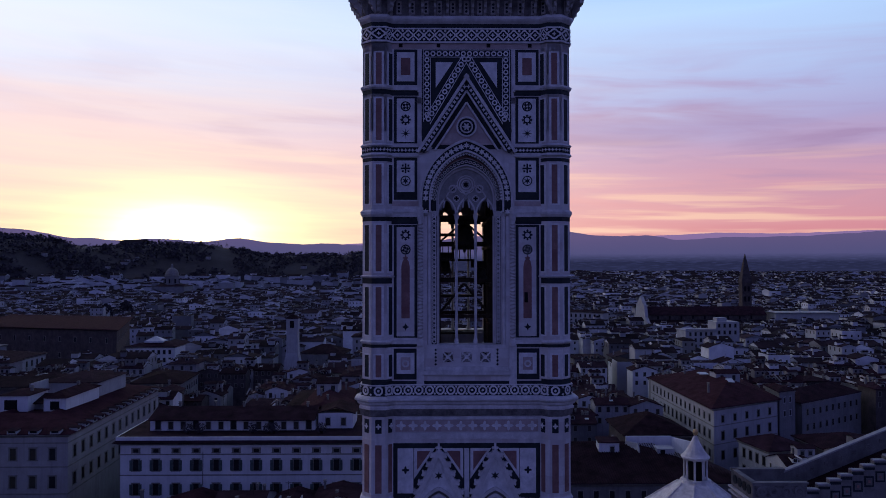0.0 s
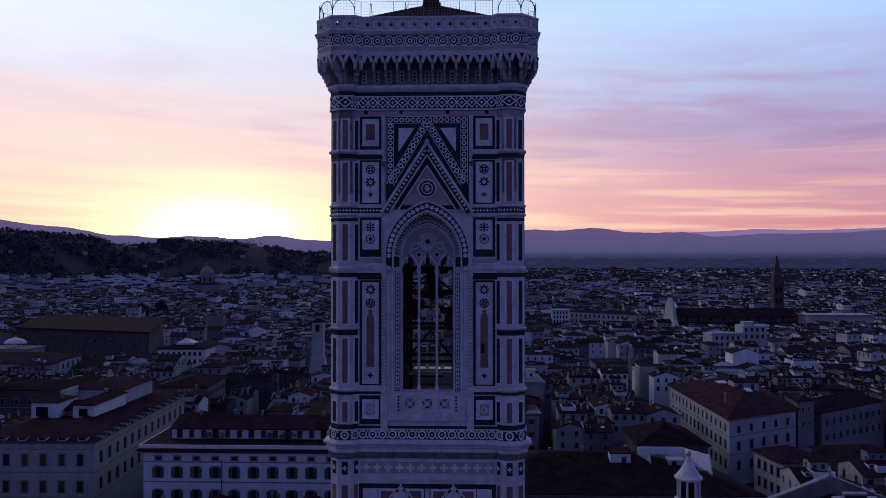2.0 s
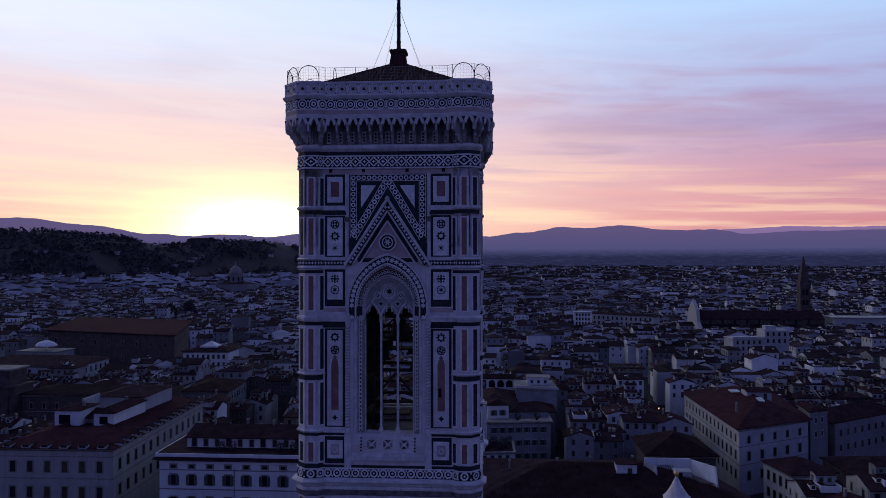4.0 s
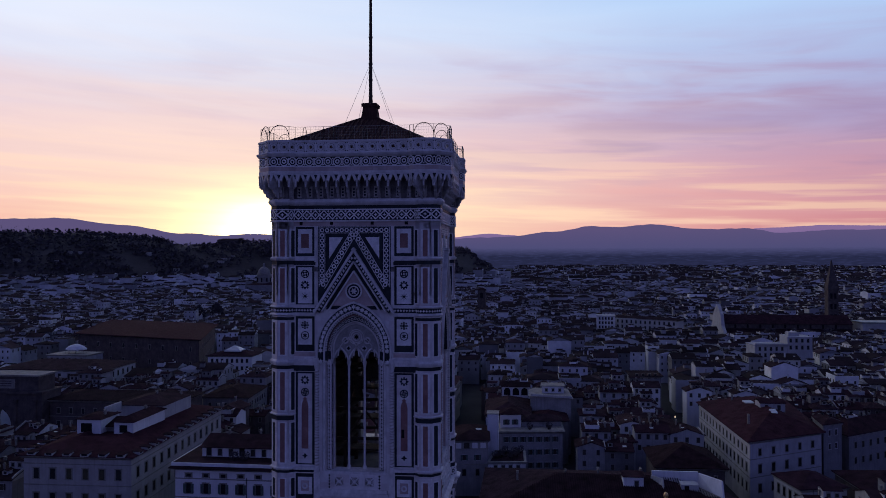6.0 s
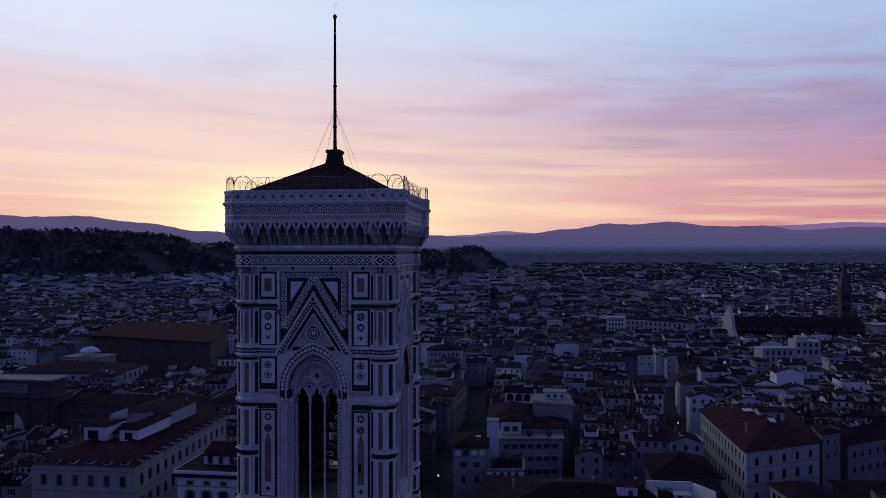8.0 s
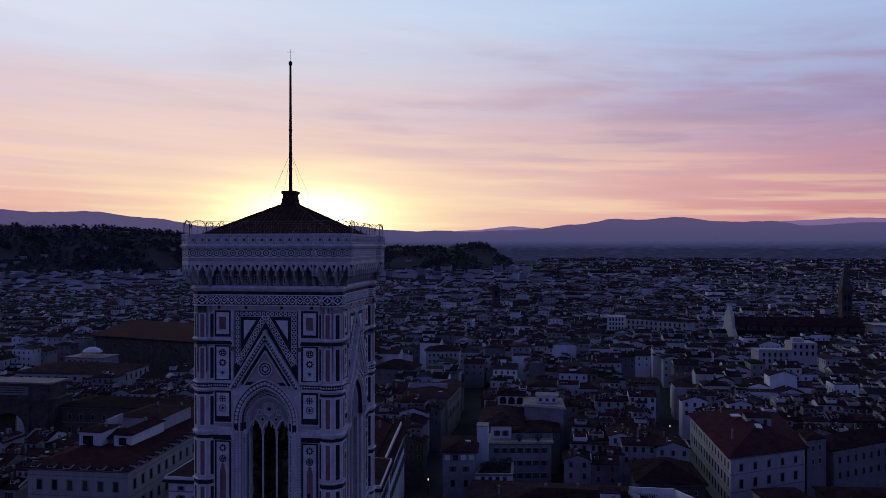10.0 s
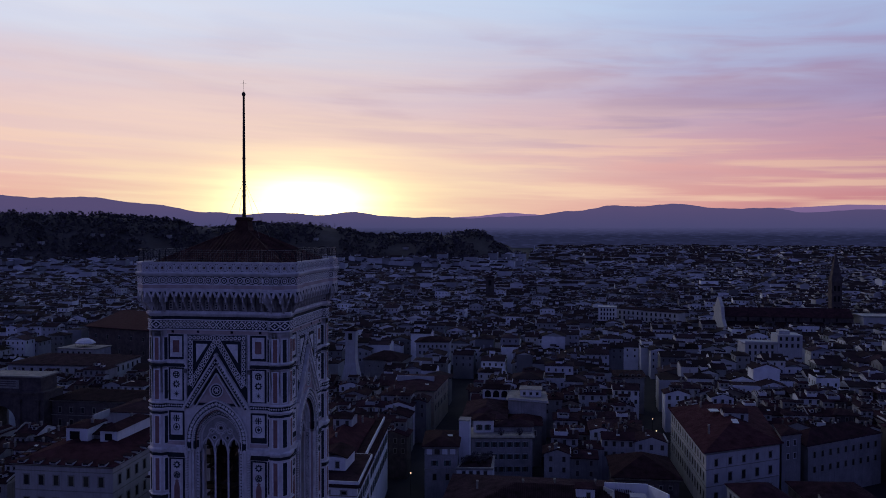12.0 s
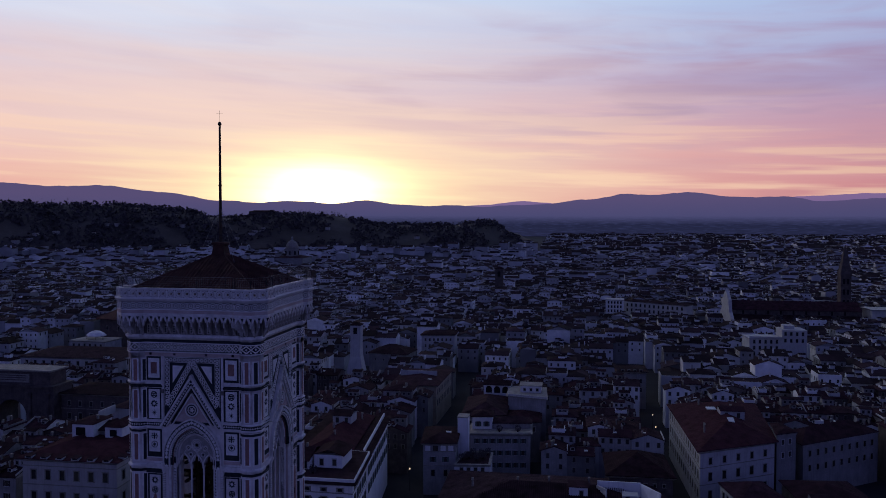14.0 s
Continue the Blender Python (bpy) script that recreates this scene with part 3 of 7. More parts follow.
# arch mouldings round the opening
am = B()
arch_ring(am, 3.22, 5.1, 3.08, 4.92, ZSPR, 0.34, -0.1)
arch_ring(am, 2.62, 4.34, 2.5, 4.2, ZSPR, 0.22, -0.3)
on_walls("arch_moulding", am, PALE)
on_walls("arch_band", arch_ring(B(), 3.08, 4.92, 2.62, 4.34, ZSPR, 0.22, -0.1), GREEN)
st_ = B()
for u, z in arc(2.85, ZSPR, 4.63, 13):
    star(st_, u, z, 0.235, 0.12, 6, 0.255, 0.1)
on_walls("arch_star_inlay", st_, INLAY, kind="stuff")
on_walls("arch_band", arch_ring(B(), 2.5, 4.2, 2.36, 4.02, ZSPR, 0.04, -0.3), GREEN)
lz = B()
for u, z in arc(2.43, ZSPR, 4.11, 20):
    star(lz, u, z, 0.11, 0.07, 4, 0.065, 0.0)
on_walls("arch_lozenge_inlay", lz, INLAY, kind="stuff")
rv = B()
arch_ring(rv, 2.72, 4.42, 2.36, 3.86, ZSPR, -0.26, -0.5)
on_walls("inner_moulding", rv, PINK)
for s in (-1, 1):
    x0, x1 = sorted((s * 2.5, s * 2.74))
    on_walls("jamb_reveal", rect(B(), x0, ZSILL, x1, ZSPR, -0.16, -0.5), PINKPALE)
    x0, x1 = sorted((s * 2.03, s * 2.48))
    on_walls("jamb_inlay_ground", rect(B(), x0, ZSILL, x1, ZSPR, -0.42, -0.8), GREEN)
    for e0, e1 in ((2.03, 2.08), (2.43, 2.49)):
        x0, x1 = sorted((s * e0, s * e1))
        on_walls("jamb_inlay_edge", rect(B(), x0, ZSILL, x1, ZSPR, -0.38, -0.8), PALE)
on_walls("jamb_inlay_ground", arch_ring(B(), 2.40, 3.86, 2.06, 3.32, ZSPR, -0.42, -0.8), GREEN)
on_walls("jamb_inlay_edge", arch_ring(arch_ring(B(), 2.42, 3.89, 2.36, 3.80, ZSPR, -0.38, -0.8), 2.11, 3.40, 2.05, 3.31, ZSPR, -0.38, -0.8), PALE)
jr = B()
for s in (-1, 1):
    for i in range(29):
        z = ZSILL + 0.2 + 0.318 * i
        ring(jr, s * 2.255, z, 0.155, 0.085, -0.385, -0.6, 8)
        for e in (-1, 1):
            star(jr, s * 2.255 + e * 0.11, z + 0.159, 0.07, 0.04, 4, -0.388, -0.6)
for u, z in arc(2.235, ZSPR, 3.60, 13):
    ring(jr, u, z, 0.125, 0.065, -0.385, -0.6, 8)
on_walls("jamb_inlay", jr, INLAY, kind="stuff")
# zigzag inlay on the pink reveals, twisted bands on the jamb shafts
rz = B()
for s in (-1, 1):
    for i in range(46):
        z = ZSILL + 0.1 + 0.2 * i
        rect(rz, s * 2.62 - 0.09, z, s * 2.62 + 0.09, z + 0.09, -0.135, -0.3)
on_walls("reveal_inlay", rz, SOOT_SHADE, kind="stuff")
tw = B()
for s in (-1, 1):
    for i in range(33):
        z = 57.85 + 0.245 * i
        tw.rings([[(s * 3.22 + (0.185 + q) * math.cos(a), yf(0.02) + (0.185 + q) * math.sin(a), z + dz + 0.055 * math.sin(a + i)) for a in (math.tau * k / 8 for k in range(8))] for q, dz in ((-0.02, 0.0), (0.02, 0.03), (0.02, 0.09), (-0.02, 0.12))], False)
on_walls("shaft_band", tw, BRACKET, kind="stuff")
jc = B()
for s in (-1, 1):
    x0, x1 = sorted((s * 2.5, s * 2.95))
    rect(jc, x0, 66.3, x1, 66.75, 0.0, -0.5), rect(jc, s * 2.2 - 0.25, 66.35, s * 2.2 + 0.25, 66.7, -0.4, -0.8)
    jc.tube(s * 2.62, yf(-0.12), [(0.13, 57.3), (0.13, 66.3)], 8)
on_walls("jamb_capital", jc, PALE)


# tracery: three lights with cusped heads, slim shafts
def light_head(u, c, h, z):
    """Height of a light's cusped head at u."""
    x = abs(u - c) / h
    if x >= 1:
        return None
    if x > 0.62:
        return z + 0.30 * math.sqrt(max(0, 1 - ((x - 0.62) / 0.38 * 2 - 1) ** 2)) + 0.1
    return z + 0.38 + 0.62 * math.sqrt(max(0.0, 1 - (x / 0.62) ** 1.6))


tr = B()
us = [-2.05 + 4.1 * i / 96 for i in range(97)]
top_curve = arc(2.05, ZSPR, 3.05, 40)


def arch_z(u):
    r_ = 3.3 - STILT
    e = (r_ ** 2 - 2.05 ** 2) / (2 * 2.05)
    return ZSPR + STILT + math.sqrt(max(0, (2.05 + e) ** 2 - (abs(u) + e) ** 2))


LIGHTS = [(-1.36, 0.58), (0.0, 0.58), (1.36, 0.58)]
lower = []
for u in us:
    lo = ZSPR - 0.15
    for c, h in LIGHTS:
        v = light_head(u, c, h, ZSPR - 0.15)
        if v:
            lo = v
    lower.append((u, lo))
# Darker ground between the mouldings, its shade put into the marble colour.
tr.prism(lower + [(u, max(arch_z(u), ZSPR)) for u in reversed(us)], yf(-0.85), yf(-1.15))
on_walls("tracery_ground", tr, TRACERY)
tr = B()
for c, h in LIGHTS:
    arch_ring(tr, h + 0.12, 1.25, h, 1.1, ZSPR - 0.1, -0.78, -0.86, c, 6)
ring(tr, 0, 68.6, 0.52, 0.42, -0.76, -0.9, 16), ring(tr, 0, 68.6, 0.34, 0.26, -0.76, -0.9, 12)
for s in (-1, 1):
    ring(tr, s * 0.95, 68.3, 0.3, 0.22, -0.78, -0.9, 12)
arch_ring(tr, 2.03, 3.28, 1.91, 3.1, ZSPR, -0.72, -0.9)
for s in (-1, 1):
    arch_ring(tr, 0.95, 1.62, 0.86, 1.5, ZSPR + 0.35, -0.78, -0.86, s * 0.68, 8)
ring(tr, 0, 68.6, 0.66, 0.60, -0.78, -0.9, 18)
for u, z in ((-0.68, 67.62), (0.68, 67.62), (-0.95, 68.3), (0.95, 68.3)):
    ring(tr, u, z, 0.24, 0.19, -0.78, -0.9, 10)
on_walls("tracery", tr, PALE)
# Eyelets are not pierced: near-black plates paint their darkness.
on_walls("tracery_eyelet", star(B(), 0, 68.6, 0.22, 0.13, 6, -0.84, -0.9), DARK_FILL)
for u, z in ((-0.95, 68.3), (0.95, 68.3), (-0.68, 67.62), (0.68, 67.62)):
    on_walls("tracery_eyelet", foil(B(), u, z, 0.17, -0.84, -0.9), DARK_FILL)
for u in (-0.68, 0.68):
    sh = B().tube(u, yf(-1.0), [(0.17, ZSILL), (0.17, ZSILL + 0.2), (0.10, ZSILL + 0.35), (0.10, 66.0), (0.11, 66.05), (0.19, 66.4), (0.19, 66.5)], 8)
    on_walls("window_shaft", sh, PALE, "slim white marble window shaft")
for s in (-1, 1):
    on_walls("window_shaft", B().tube(s * 1.98, yf(-1.0), [(0.09, ZSILL), (0.09, 66.4)], 6), PALE)

# parapet of the opening with three quatrefoils, sill mouldings
sp = rect(B(), -2.6, 55.85, 2.6, 57.2, -0.02, -1.3)
on_walls("sill_parapet", sp, WHITE)
on_walls("sill_slab", rect(B(), -2.75, 57.15, 2.75, 57.35, 0.0, -1.4), PALE)
on_walls("sill_step", rect(rect(B(), -2.95, 55.3, 2.95, 55.6, 0.28, -0.2), -2.85, 55.6, 2.85, 55.85, 0.16, -0.2), PALE)
for u in (-1.3, 0, 1.3):
    q = rect(B(), u - 0.36, 56.15, u + 0.36, 56.85, 0.0, -0.1)
    on_walls("quatrefoil_ground", q, DARK_FILL)
    q2 = B()
    bar(q2, (u - 0.34, 56.17), (u + 0.34, 56.83), 0.09, 0.03, -0.05), bar(q2, (u - 0.34, 56.83), (u + 0.34, 56.17), 0.09, 0.032, -0.05)
    foil(q2, u, 56.5, 0.16, 0.035, -0.05)
    on_walls("quatrefoil", q2, INLAY)
js = B()
for s in (-1, 1):
    for i in range(5):
        star(js, s * 2.15, 56.0 + 0.25 * i, 0.11, 0.06, 4, 0.02, -0.1)
on_walls("sill_inlay", js, GREEN)

# cornice between the storeys
part("dark_course", band_ring(-0.3, 0.02, 54.6, 54.85), GREEN, tower)
part("frieze_ground", band_ring(-0.3, 0.10, 53.85, 54.6), GREEN, tower)
part("cornice", slab([(0.14, 53.2), (0.3, 53.3), (0.34, 53.45), (0.52, 53.58), (0.52, 53.7), (0.2, 53.86)]), PALE, tower)
part("frieze_edge", band_ring(-0.3, 0.15, 54.56, 54.64), INLAY, tower)
part("lower_moulding", slab([(0.1, 52.9), (0.22, 52.95), (0.22, 53.1), (0.12, 53.25)]), PALE, tower)
part("under_cornice", slab([(0.05, 52.45), (0.12, 52.5), (0.2, 52.95)]), SOOT_SHADE, tower)


def along(off, step, fn, z, inset=0.0):
    """Calls fn(builder matrix) at even steps along the front's edges and its right buttress."""
    o = outline(off)
    out = []
    seq = [(o[23], o[0]), (o[0], o[1]), (o[1], o[2]), (o[2], o[3]), (o[3], o[4]), (o[4], o[5])]
    for p, q in seq:
        p, q = Vector((*p, 0)), Vector((*q, 0))
        l = (q - p).length
        if l < 0.25:
            continue
        n = max(1, round((l - 2 * inset) / step))
        ang = math.atan2(q.y - p.y, q.x - p.x)
        for i in range(n):
            c = p + (q - p) * ((inset + (l - 2 * inset) * (i + 0.5) / n) / l)
            out.append((Matrix.Translation((c.x, c.y, z)) @ Matrix.Rotation(ang, 4, "Z"), (l - 2 * inset) / n))
    return out


def row(name, off, step, z, shape, mat, inset=0.0, kind="stuff"):
    """Repeats a small ornament along all sides; shape(builder, width) draws it at the origin, front at y=0."""
    b = B()
    for m, w in along(off, step, None, z, inset):
        s = B()
        shape(s, w)
        b.add(s, m)
    ob = part(name, b, mat, tower, kind=kind)
    return four(ob)


def row_parts(name, off, step, shape, mat, label=""):
    """As row(), but each piece is an object of its own on a shared mesh."""
    cache = {}
    for k in range(4):
        for m, w in along(off, step, None, 0.0):
            key = round(w, 3)
            if key not in cache:
                s = B()
                shape(s, w)
                cache[key] = s.mesh(name)
                cache[key].materials.append(mat)
            o_ = new(name, cache[key])
            o_.parent = tower
            o_.matrix_basis = QUARTER[k] @ m


def rosette(b, w, r=0.33):
    k = 8
    for i in range(k):
        a0, a1 = math.tau * (i + 0.5) / k, math.tau * (i + 1.5) / k
        b.prism([(0.62 * r * math.cos(a0), 0.62 * r * math.sin(a0)), (r * math.cos(a0), r * math.sin(a0)), (r * math.cos(a1), r * math.sin(a1)), (0.62 * r * math.cos(a1), 0.62 * r * math.sin(a1))], -0.03, 0.05)
    b.prism([((0.34 if i % 2 else 0.16) * r * math.cos(math.pi * i / 6), (0.34 if i % 2 else 0.16) * r * math.sin(math.pi * i / 6)) for i in range(12)], -0.03, 0.05)
    for z in (-0.24, 0.24):
        b.prism([(-w / 2 - 0.09, z), (-w / 2, z - 0.09), (-w / 2 + 0.09, z), (-w / 2, z + 0.09)], -0.025, 0.05)


def lattice(b, w):
    """Linked quatrefoil rings with a small cross in each."""
    k = 16
    for i in range(k):
        a0, a1 = math.tau * i / k, math.tau * (i + 1) / k
        q = []
        for a, f in ((a0, 0.68), (a0, 1.0), (a1, 1.0), (a1, 0.68)):
            r = 0.40 * f * (0.86 + 0.14 * math.cos(4 * a))
            q.append((r * math.cos(a) * w / 0.72, r * math.sin(a)))
        b.prism(q, -0.03, 0.05)
    b.prism([(0.15 * (0.7 + 0.3 * math.cos(4 * a)) * math.cos(a), 0.15 * (0.7 + 0.3 * math.cos(4 * a)) * math.sin(a)) for a in (math.tau * i / 16 for i in range(16))], -0.03, 0.05)
    for z in (-0.3, 0.3):
        b.prism([(-w / 2, z - 0.11), (-w / 2 + 0.1, z), (-w / 2, z + 0.11), (-w / 2 - 0.1, z)], -0.03, 0.05)


row("frieze_rosette", 0.10, 0.72, 54.23, lambda b, w: rosette(b, w, 0.34), INLAY)

# lattice band under the crowning gallery
part("lattice_ground", band_ring(-0.3, 0.06, 78.55, 79.45), GREEN, tower)
row("lattice", 0.06, 0.74, 79.0, lattice, INLAY)
part("lattice_edge", band_ring(-0.3, 0.1, 79.4, 79.5), INLAY, tower)
part("lattice_border", band_ring(-0.3, 0.13, 78.42, 78.55), PALE, tower)
part("dark_course", band_ring(-0.3, 0.05, 79.45, 79.95), GREEN, tower)
part("gallery_moulding", slab([(0.06, 79.8), (0.2, 79.95), (0.28, 80.1), (0.24, 80.25), (0.1, 80.35)]), PALE, tower)

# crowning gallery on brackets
# Recess behind the brackets, its shade put into the dark stone colour.
part("gallery_core", slab([(0.06, 80.2), (0.06, 82.5)]), SOOT_SHADE, tower)
OV = 0.98


def bracket(b, w):
    """Stepped stone bracket at the joint between two arches."""
    x = w / 2
    prof = [(OV, 82.2), (OV, 81.55), (OV - 0.08, 81.45), (OV - 0.15, 81.2), (OV - 0.36, 81.1), (OV - 0.42, 80.85), (OV - 0.62, 80.75), (OV - 0.68, 80.5), (OV - 0.85, 80.42), (OV - 0.95, 80.25), (OV - 0.95, 82.2)]
    pts = [(OV - o, z) for o, z in prof]
    n = len(b.v)
    k = len(pts)
    b.v += [(x - 0.09, y, z) for y, z in pts] + [(x + 0.09, y, z) for y, z in pts]
    b.f += [tuple(n + i for i in range(k)), tuple(n + k + i for i in reversed(range(k)))]
    b.f += [(n + i, n + k + i, n + k + (i + 1) % k, n + (i + 1) % k) for i in range(k)]


def small_arch(b, w):
    """Trefoil arch between two brackets."""
    h = w / 2 - 0.07
    n = 20
    low = []
    for i in range(n + 1):
        u = -w / 2 + w * i / n
        x = abs(u) / h
        low.append((u, 81.3 if x >= 1 else (81.66 + 0.2 * (1 - (2 * (x - 0.5) - 1) ** 2) if x > 0.5 else 81.9 + 0.4 * (1 - x / 0.5))))
    b.prism(low + [(w / 2, 82.45), (-w / 2, 82.45)], 0.0, 0.28)


row_parts("bracket", OV, 0.88, bracket, BRACKET)
row_parts("gallery_arch", OV, 0.88, small_arch, PALE)
row("spandrel_inlay", OV, 0.88, 0.0, lambda b, w: b.prism([(w / 2 - 0.16, 82.3), (w / 2, 81.95), (w / 2 + 0.16, 82.3)], -0.02, 0.05), GREEN)
# Panels toned down in colour to deepen the shade between brackets.
row("gallery_panel", 0.06, 0.944, 0.0, lambda b, w: b.box(-0.18, -0.05, 80.45, 0.18, 0.05, 81.4), BRACKET)
row("gallery_panel_inlay", 0.06, 0.944, 0.0, lambda b, w: [b.prism([(0.09 * math.cos(a), z + 0.09 * math.sin(a)) for a in (math.tau * i / 8 for i in range(8))], -0.07, 0.0) for z in (80.65, 80.9, 81.15)], GREEN)
part("gallery_floor", slab([(0.95, 82.3), (1.0, 82.45), (1.0, 82.62)]), PALE, tower)
part("gallery_pink_course", slab([(0.97, 82.62), (0.97, 83.0)]), PINKPALE, tower)
part("gallery_band", slab([(0.97, 83.0), (0.97, 83.82)]), GREEN, tower)


def octo(b, w):
    for r1, r0 in ((0.40, 0.315), (0.20, 0.10)):
        k = 8
        for i in range(k):
            a0, a1 = math.tau * (i + 0.5) / k, math.tau * (i + 1.5) / k
            b.prism([(r0 * math.cos(a0), r0 * math.sin(a0)), (r1 * math.cos(a0), r1 * math.sin(a0)), (r1 * math.cos(a1), r1 * math.sin(a1)), (r0 * math.cos(a1), r0 * math.sin(a1))], -0.03, 0.05)
    for z in (-0.25, 0.25):
        b.box(-w / 2 - 0.07, -0.028, z - 0.05, -w / 2 + 0.07, 0.05, z + 0.05)


row("octagon_inlay", 0.97, 0.82, 83.4, octo, INLAY)
part("gallery_band_edge", band_ring(0.5, 1.0, 82.96, 83.04), INLAY, tower)
part("gallery_cornice", slab([(0.99, 83.8), (1.1, 83.9), (1.2, 84.08), (1.18, 84.16), (1.0, 84.22)]), PALE, tower)


def pierced(b, w):
    """Parapet slab pierced by a six-pointed star."""
    z0, z1, n = 84.2, 85.05, 12
    hw, hh, zc = w / 2, (z1 - z0) / 2, (z0 + z1) / 2
    inner, outer = [], []
    for i in range(n):
        a = math.tau * i / n + math.pi / 2
        r = 0.23 if i % 2 == 0 else 0.11
        inner.append((r * math.cos(a), zc + r * math.sin(a)))
        f = 1 / max(abs(math.cos(a)) / hw, abs(math.sin(a)) / hh)
        outer.append((f * math.cos(a), zc + f * math.sin(a)))
    for y, flip in ((0.0, False), (0.22, True)):
        for i in range(n):
            j = (i + 1) % n
            q = [(outer[i][0], y, outer[i][1]), (inner[i][0], y, inner[i][1]), (inner[j][0], y, inner[j][1]), (outer[j][0], y, outer[j][1])]
            b.face(*(reversed(q) if flip else q))
        corners = [(hw, zc + hh), (-hw, zc + hh), (-hw, zc - hh), (hw, zc - hh)]
        for cx, cz in corners:
            best = sorted(range(n), key=lambda i: math.hypot(outer[i][0] - cx, outer[i][1] - cz))[:2]
            b.face(*[(outer[i][0], y, outer[i][1]) for i in best], (cx, y, cz))
    for i in range(n):
        j = (i + 1) % n
        b.face((inner[i][0], 0, inner[i][1]), (inner[i][0], 0.22, inner[i][1]), (inner[j][0], 0.22, inner[j][1]), (inner[j][0], 0, inner[j][1]))


row_parts("parapet_slab", 1.0, 0.88, pierced, PALE)
def star_ring(b, w):
    for i in range(12):
        a0, a1 = math.tau * i / 12, math.tau * (i + 1) / 12
        b.prism([(r * math.cos(a), r * math.sin(a)) for a, r in ((a0, 0.285), (a0, 0.30), (a1, 0.30), (a1, 0.285))], -0.012, 0.01)
    for sx in (-1, 1):
        for sz in (-1, 1):
            b.prism([(sx * 0.36 + 0.05 * math.cos(a), sz * 0.33 + 0.05 * math.sin(a)) for a in (math.tau * i / 6 for i in range(6))], -0.012, 0.01)


row("parapet_inlay", 1.0, 0.88, 84.625, star_ring, GREEN)
row("parapet_border", 1.0, 0.88, 84.63, lambda b, w: [b.box(-w / 2 - 0.02, -0.025, -0.4, -w / 2 + 0.02, 0.0, 0.4)], INLAY)
part("coping", band_ring(0.68, 1.06, 85.05, 85.2), PALE, tower)

# low tiled roof, mast pedestal and mast
rf = B()
HW, ZB, ZA = 7.25, 84.7, 88.15
c4 = [(-HW, -HW), (HW, -HW), (HW, HW), (-HW, HW)]
rf.rings([[(x * s, y * s, z) for x, y in c4] for s, z in ((1.0, 84.1), (1.0, ZB), (0.12, ZA))])
part("roof", rf, BELFRYROOF, tower, "low pyramid roof of dark terracotta tiles")
rib = B()
for i in range(-17, 18):
    u = i * 0.41
    t0 = 1 - abs(u) / HW
    if t0 <= 0.02:
        continue
    t0 = min(t0, 0.88)
    rib.rod((u, -HW, ZB + 0.03), (u, -HW * (1 - t0), ZB + (ZA - ZB) * t0 / 0.88 + 0.03), 0.085, 5)
four(part("roof_tiling", rib, BELFRYROOF, tower, kind="stuff"))
hip = B().rod((-HW, -HW, ZB + 0.05), (-0.8, -0.8, ZA + 0.05), 0.13, 6)
four(part("hip_ridge", hip, BELFRYROOF, tower))
part("mast_pedestal", B().rings([[(x * s, y * s, z) for x, y in ((-1, -1), (1, -1), (1, 1), (-1, 1))] for s, z in ((0.95, 87.8), (0.72, 88.5), (0.6, 89.3), (0.72, 89.4), (0.75, 89.62), (0.6, 89.7))]), BELFRYROOF, tower)
part("mast", B().tube(0, 0, [(0.22, 89.6), (0.17, 90.4), (0.15, 96.0), (0.11, 102.6)], 10), TIMBER, tower, "tall thin dark wooden mast")
mc = B()
for z in (90.4, 91.9, 93.4, 95.9):
    mc.tube(0, 0, [(0.2, z), (0.2, z + 0.14)], 8)
part("mast_collar", mc, IRON, tower)
part("mast_ball", B().tube(0, 0, [(0.05, 102.5), (0.17, 102.63), (0.21, 102.77), (0.17, 102.91), (0.05, 103.03)], 10), BRONZE, tower, smooth=True)
part("lightning_rod_cross", B().rod((0, 0, 103.0), (0, 0, 104.25), 0.015).rod((-0.35, 0, 103.95), (0.35, 0, 103.95), 0.012), IRON, tower)
for gx, gy, gz_ in ((-2.2, -1.8, 87.2), (2.4, -1.6, 87.1), (-1.9, 2.0, 87.2), (2.3, 2.1, 87.0)):
    part("guy_wire", B().rod((0, 0, 93.6), (gx, gy, gz_), 0.014, 4), WIRE, tower)

# wire safety fence on the parapet, hooped at the corners
fw, posts = B(), []
o = outline(0.85)
seq = [(o[23], o[0]), (o[0], o[1]), (o[1], o[2]), (o[2], o[3]), (o[3], o[4]), (o[4], o[5])]
ZF0, ZF1 = 85.2, 86.35
for p, q in seq:
    p, q = Vector((*p, 0)), Vector((*q, 0))
    l = (q - p).length
    n = max(1, round(l / 0.22))
    for i in range(n):
        c = p + (q - p) * i / n
        fw.rod((c.x, c.y, ZF0), (c.x, c.y, ZF1), 0.006, 3)
    for k in range(1, 6):
        z = ZF0 + (ZF1 - ZF0) * k / 5
        fw.rod((p.x, p.y, z), (q.x, q.y, z), 0.006 if k < 5 else 0.016, 3)
    n = max(1, round(l / 2.2))
    for i in range(n):
        c = p + (q - p) * (i / n)
        posts.append(B().rod((c.x, c.y, ZF0), (c.x, c.y, ZF1), 0.025, 5))


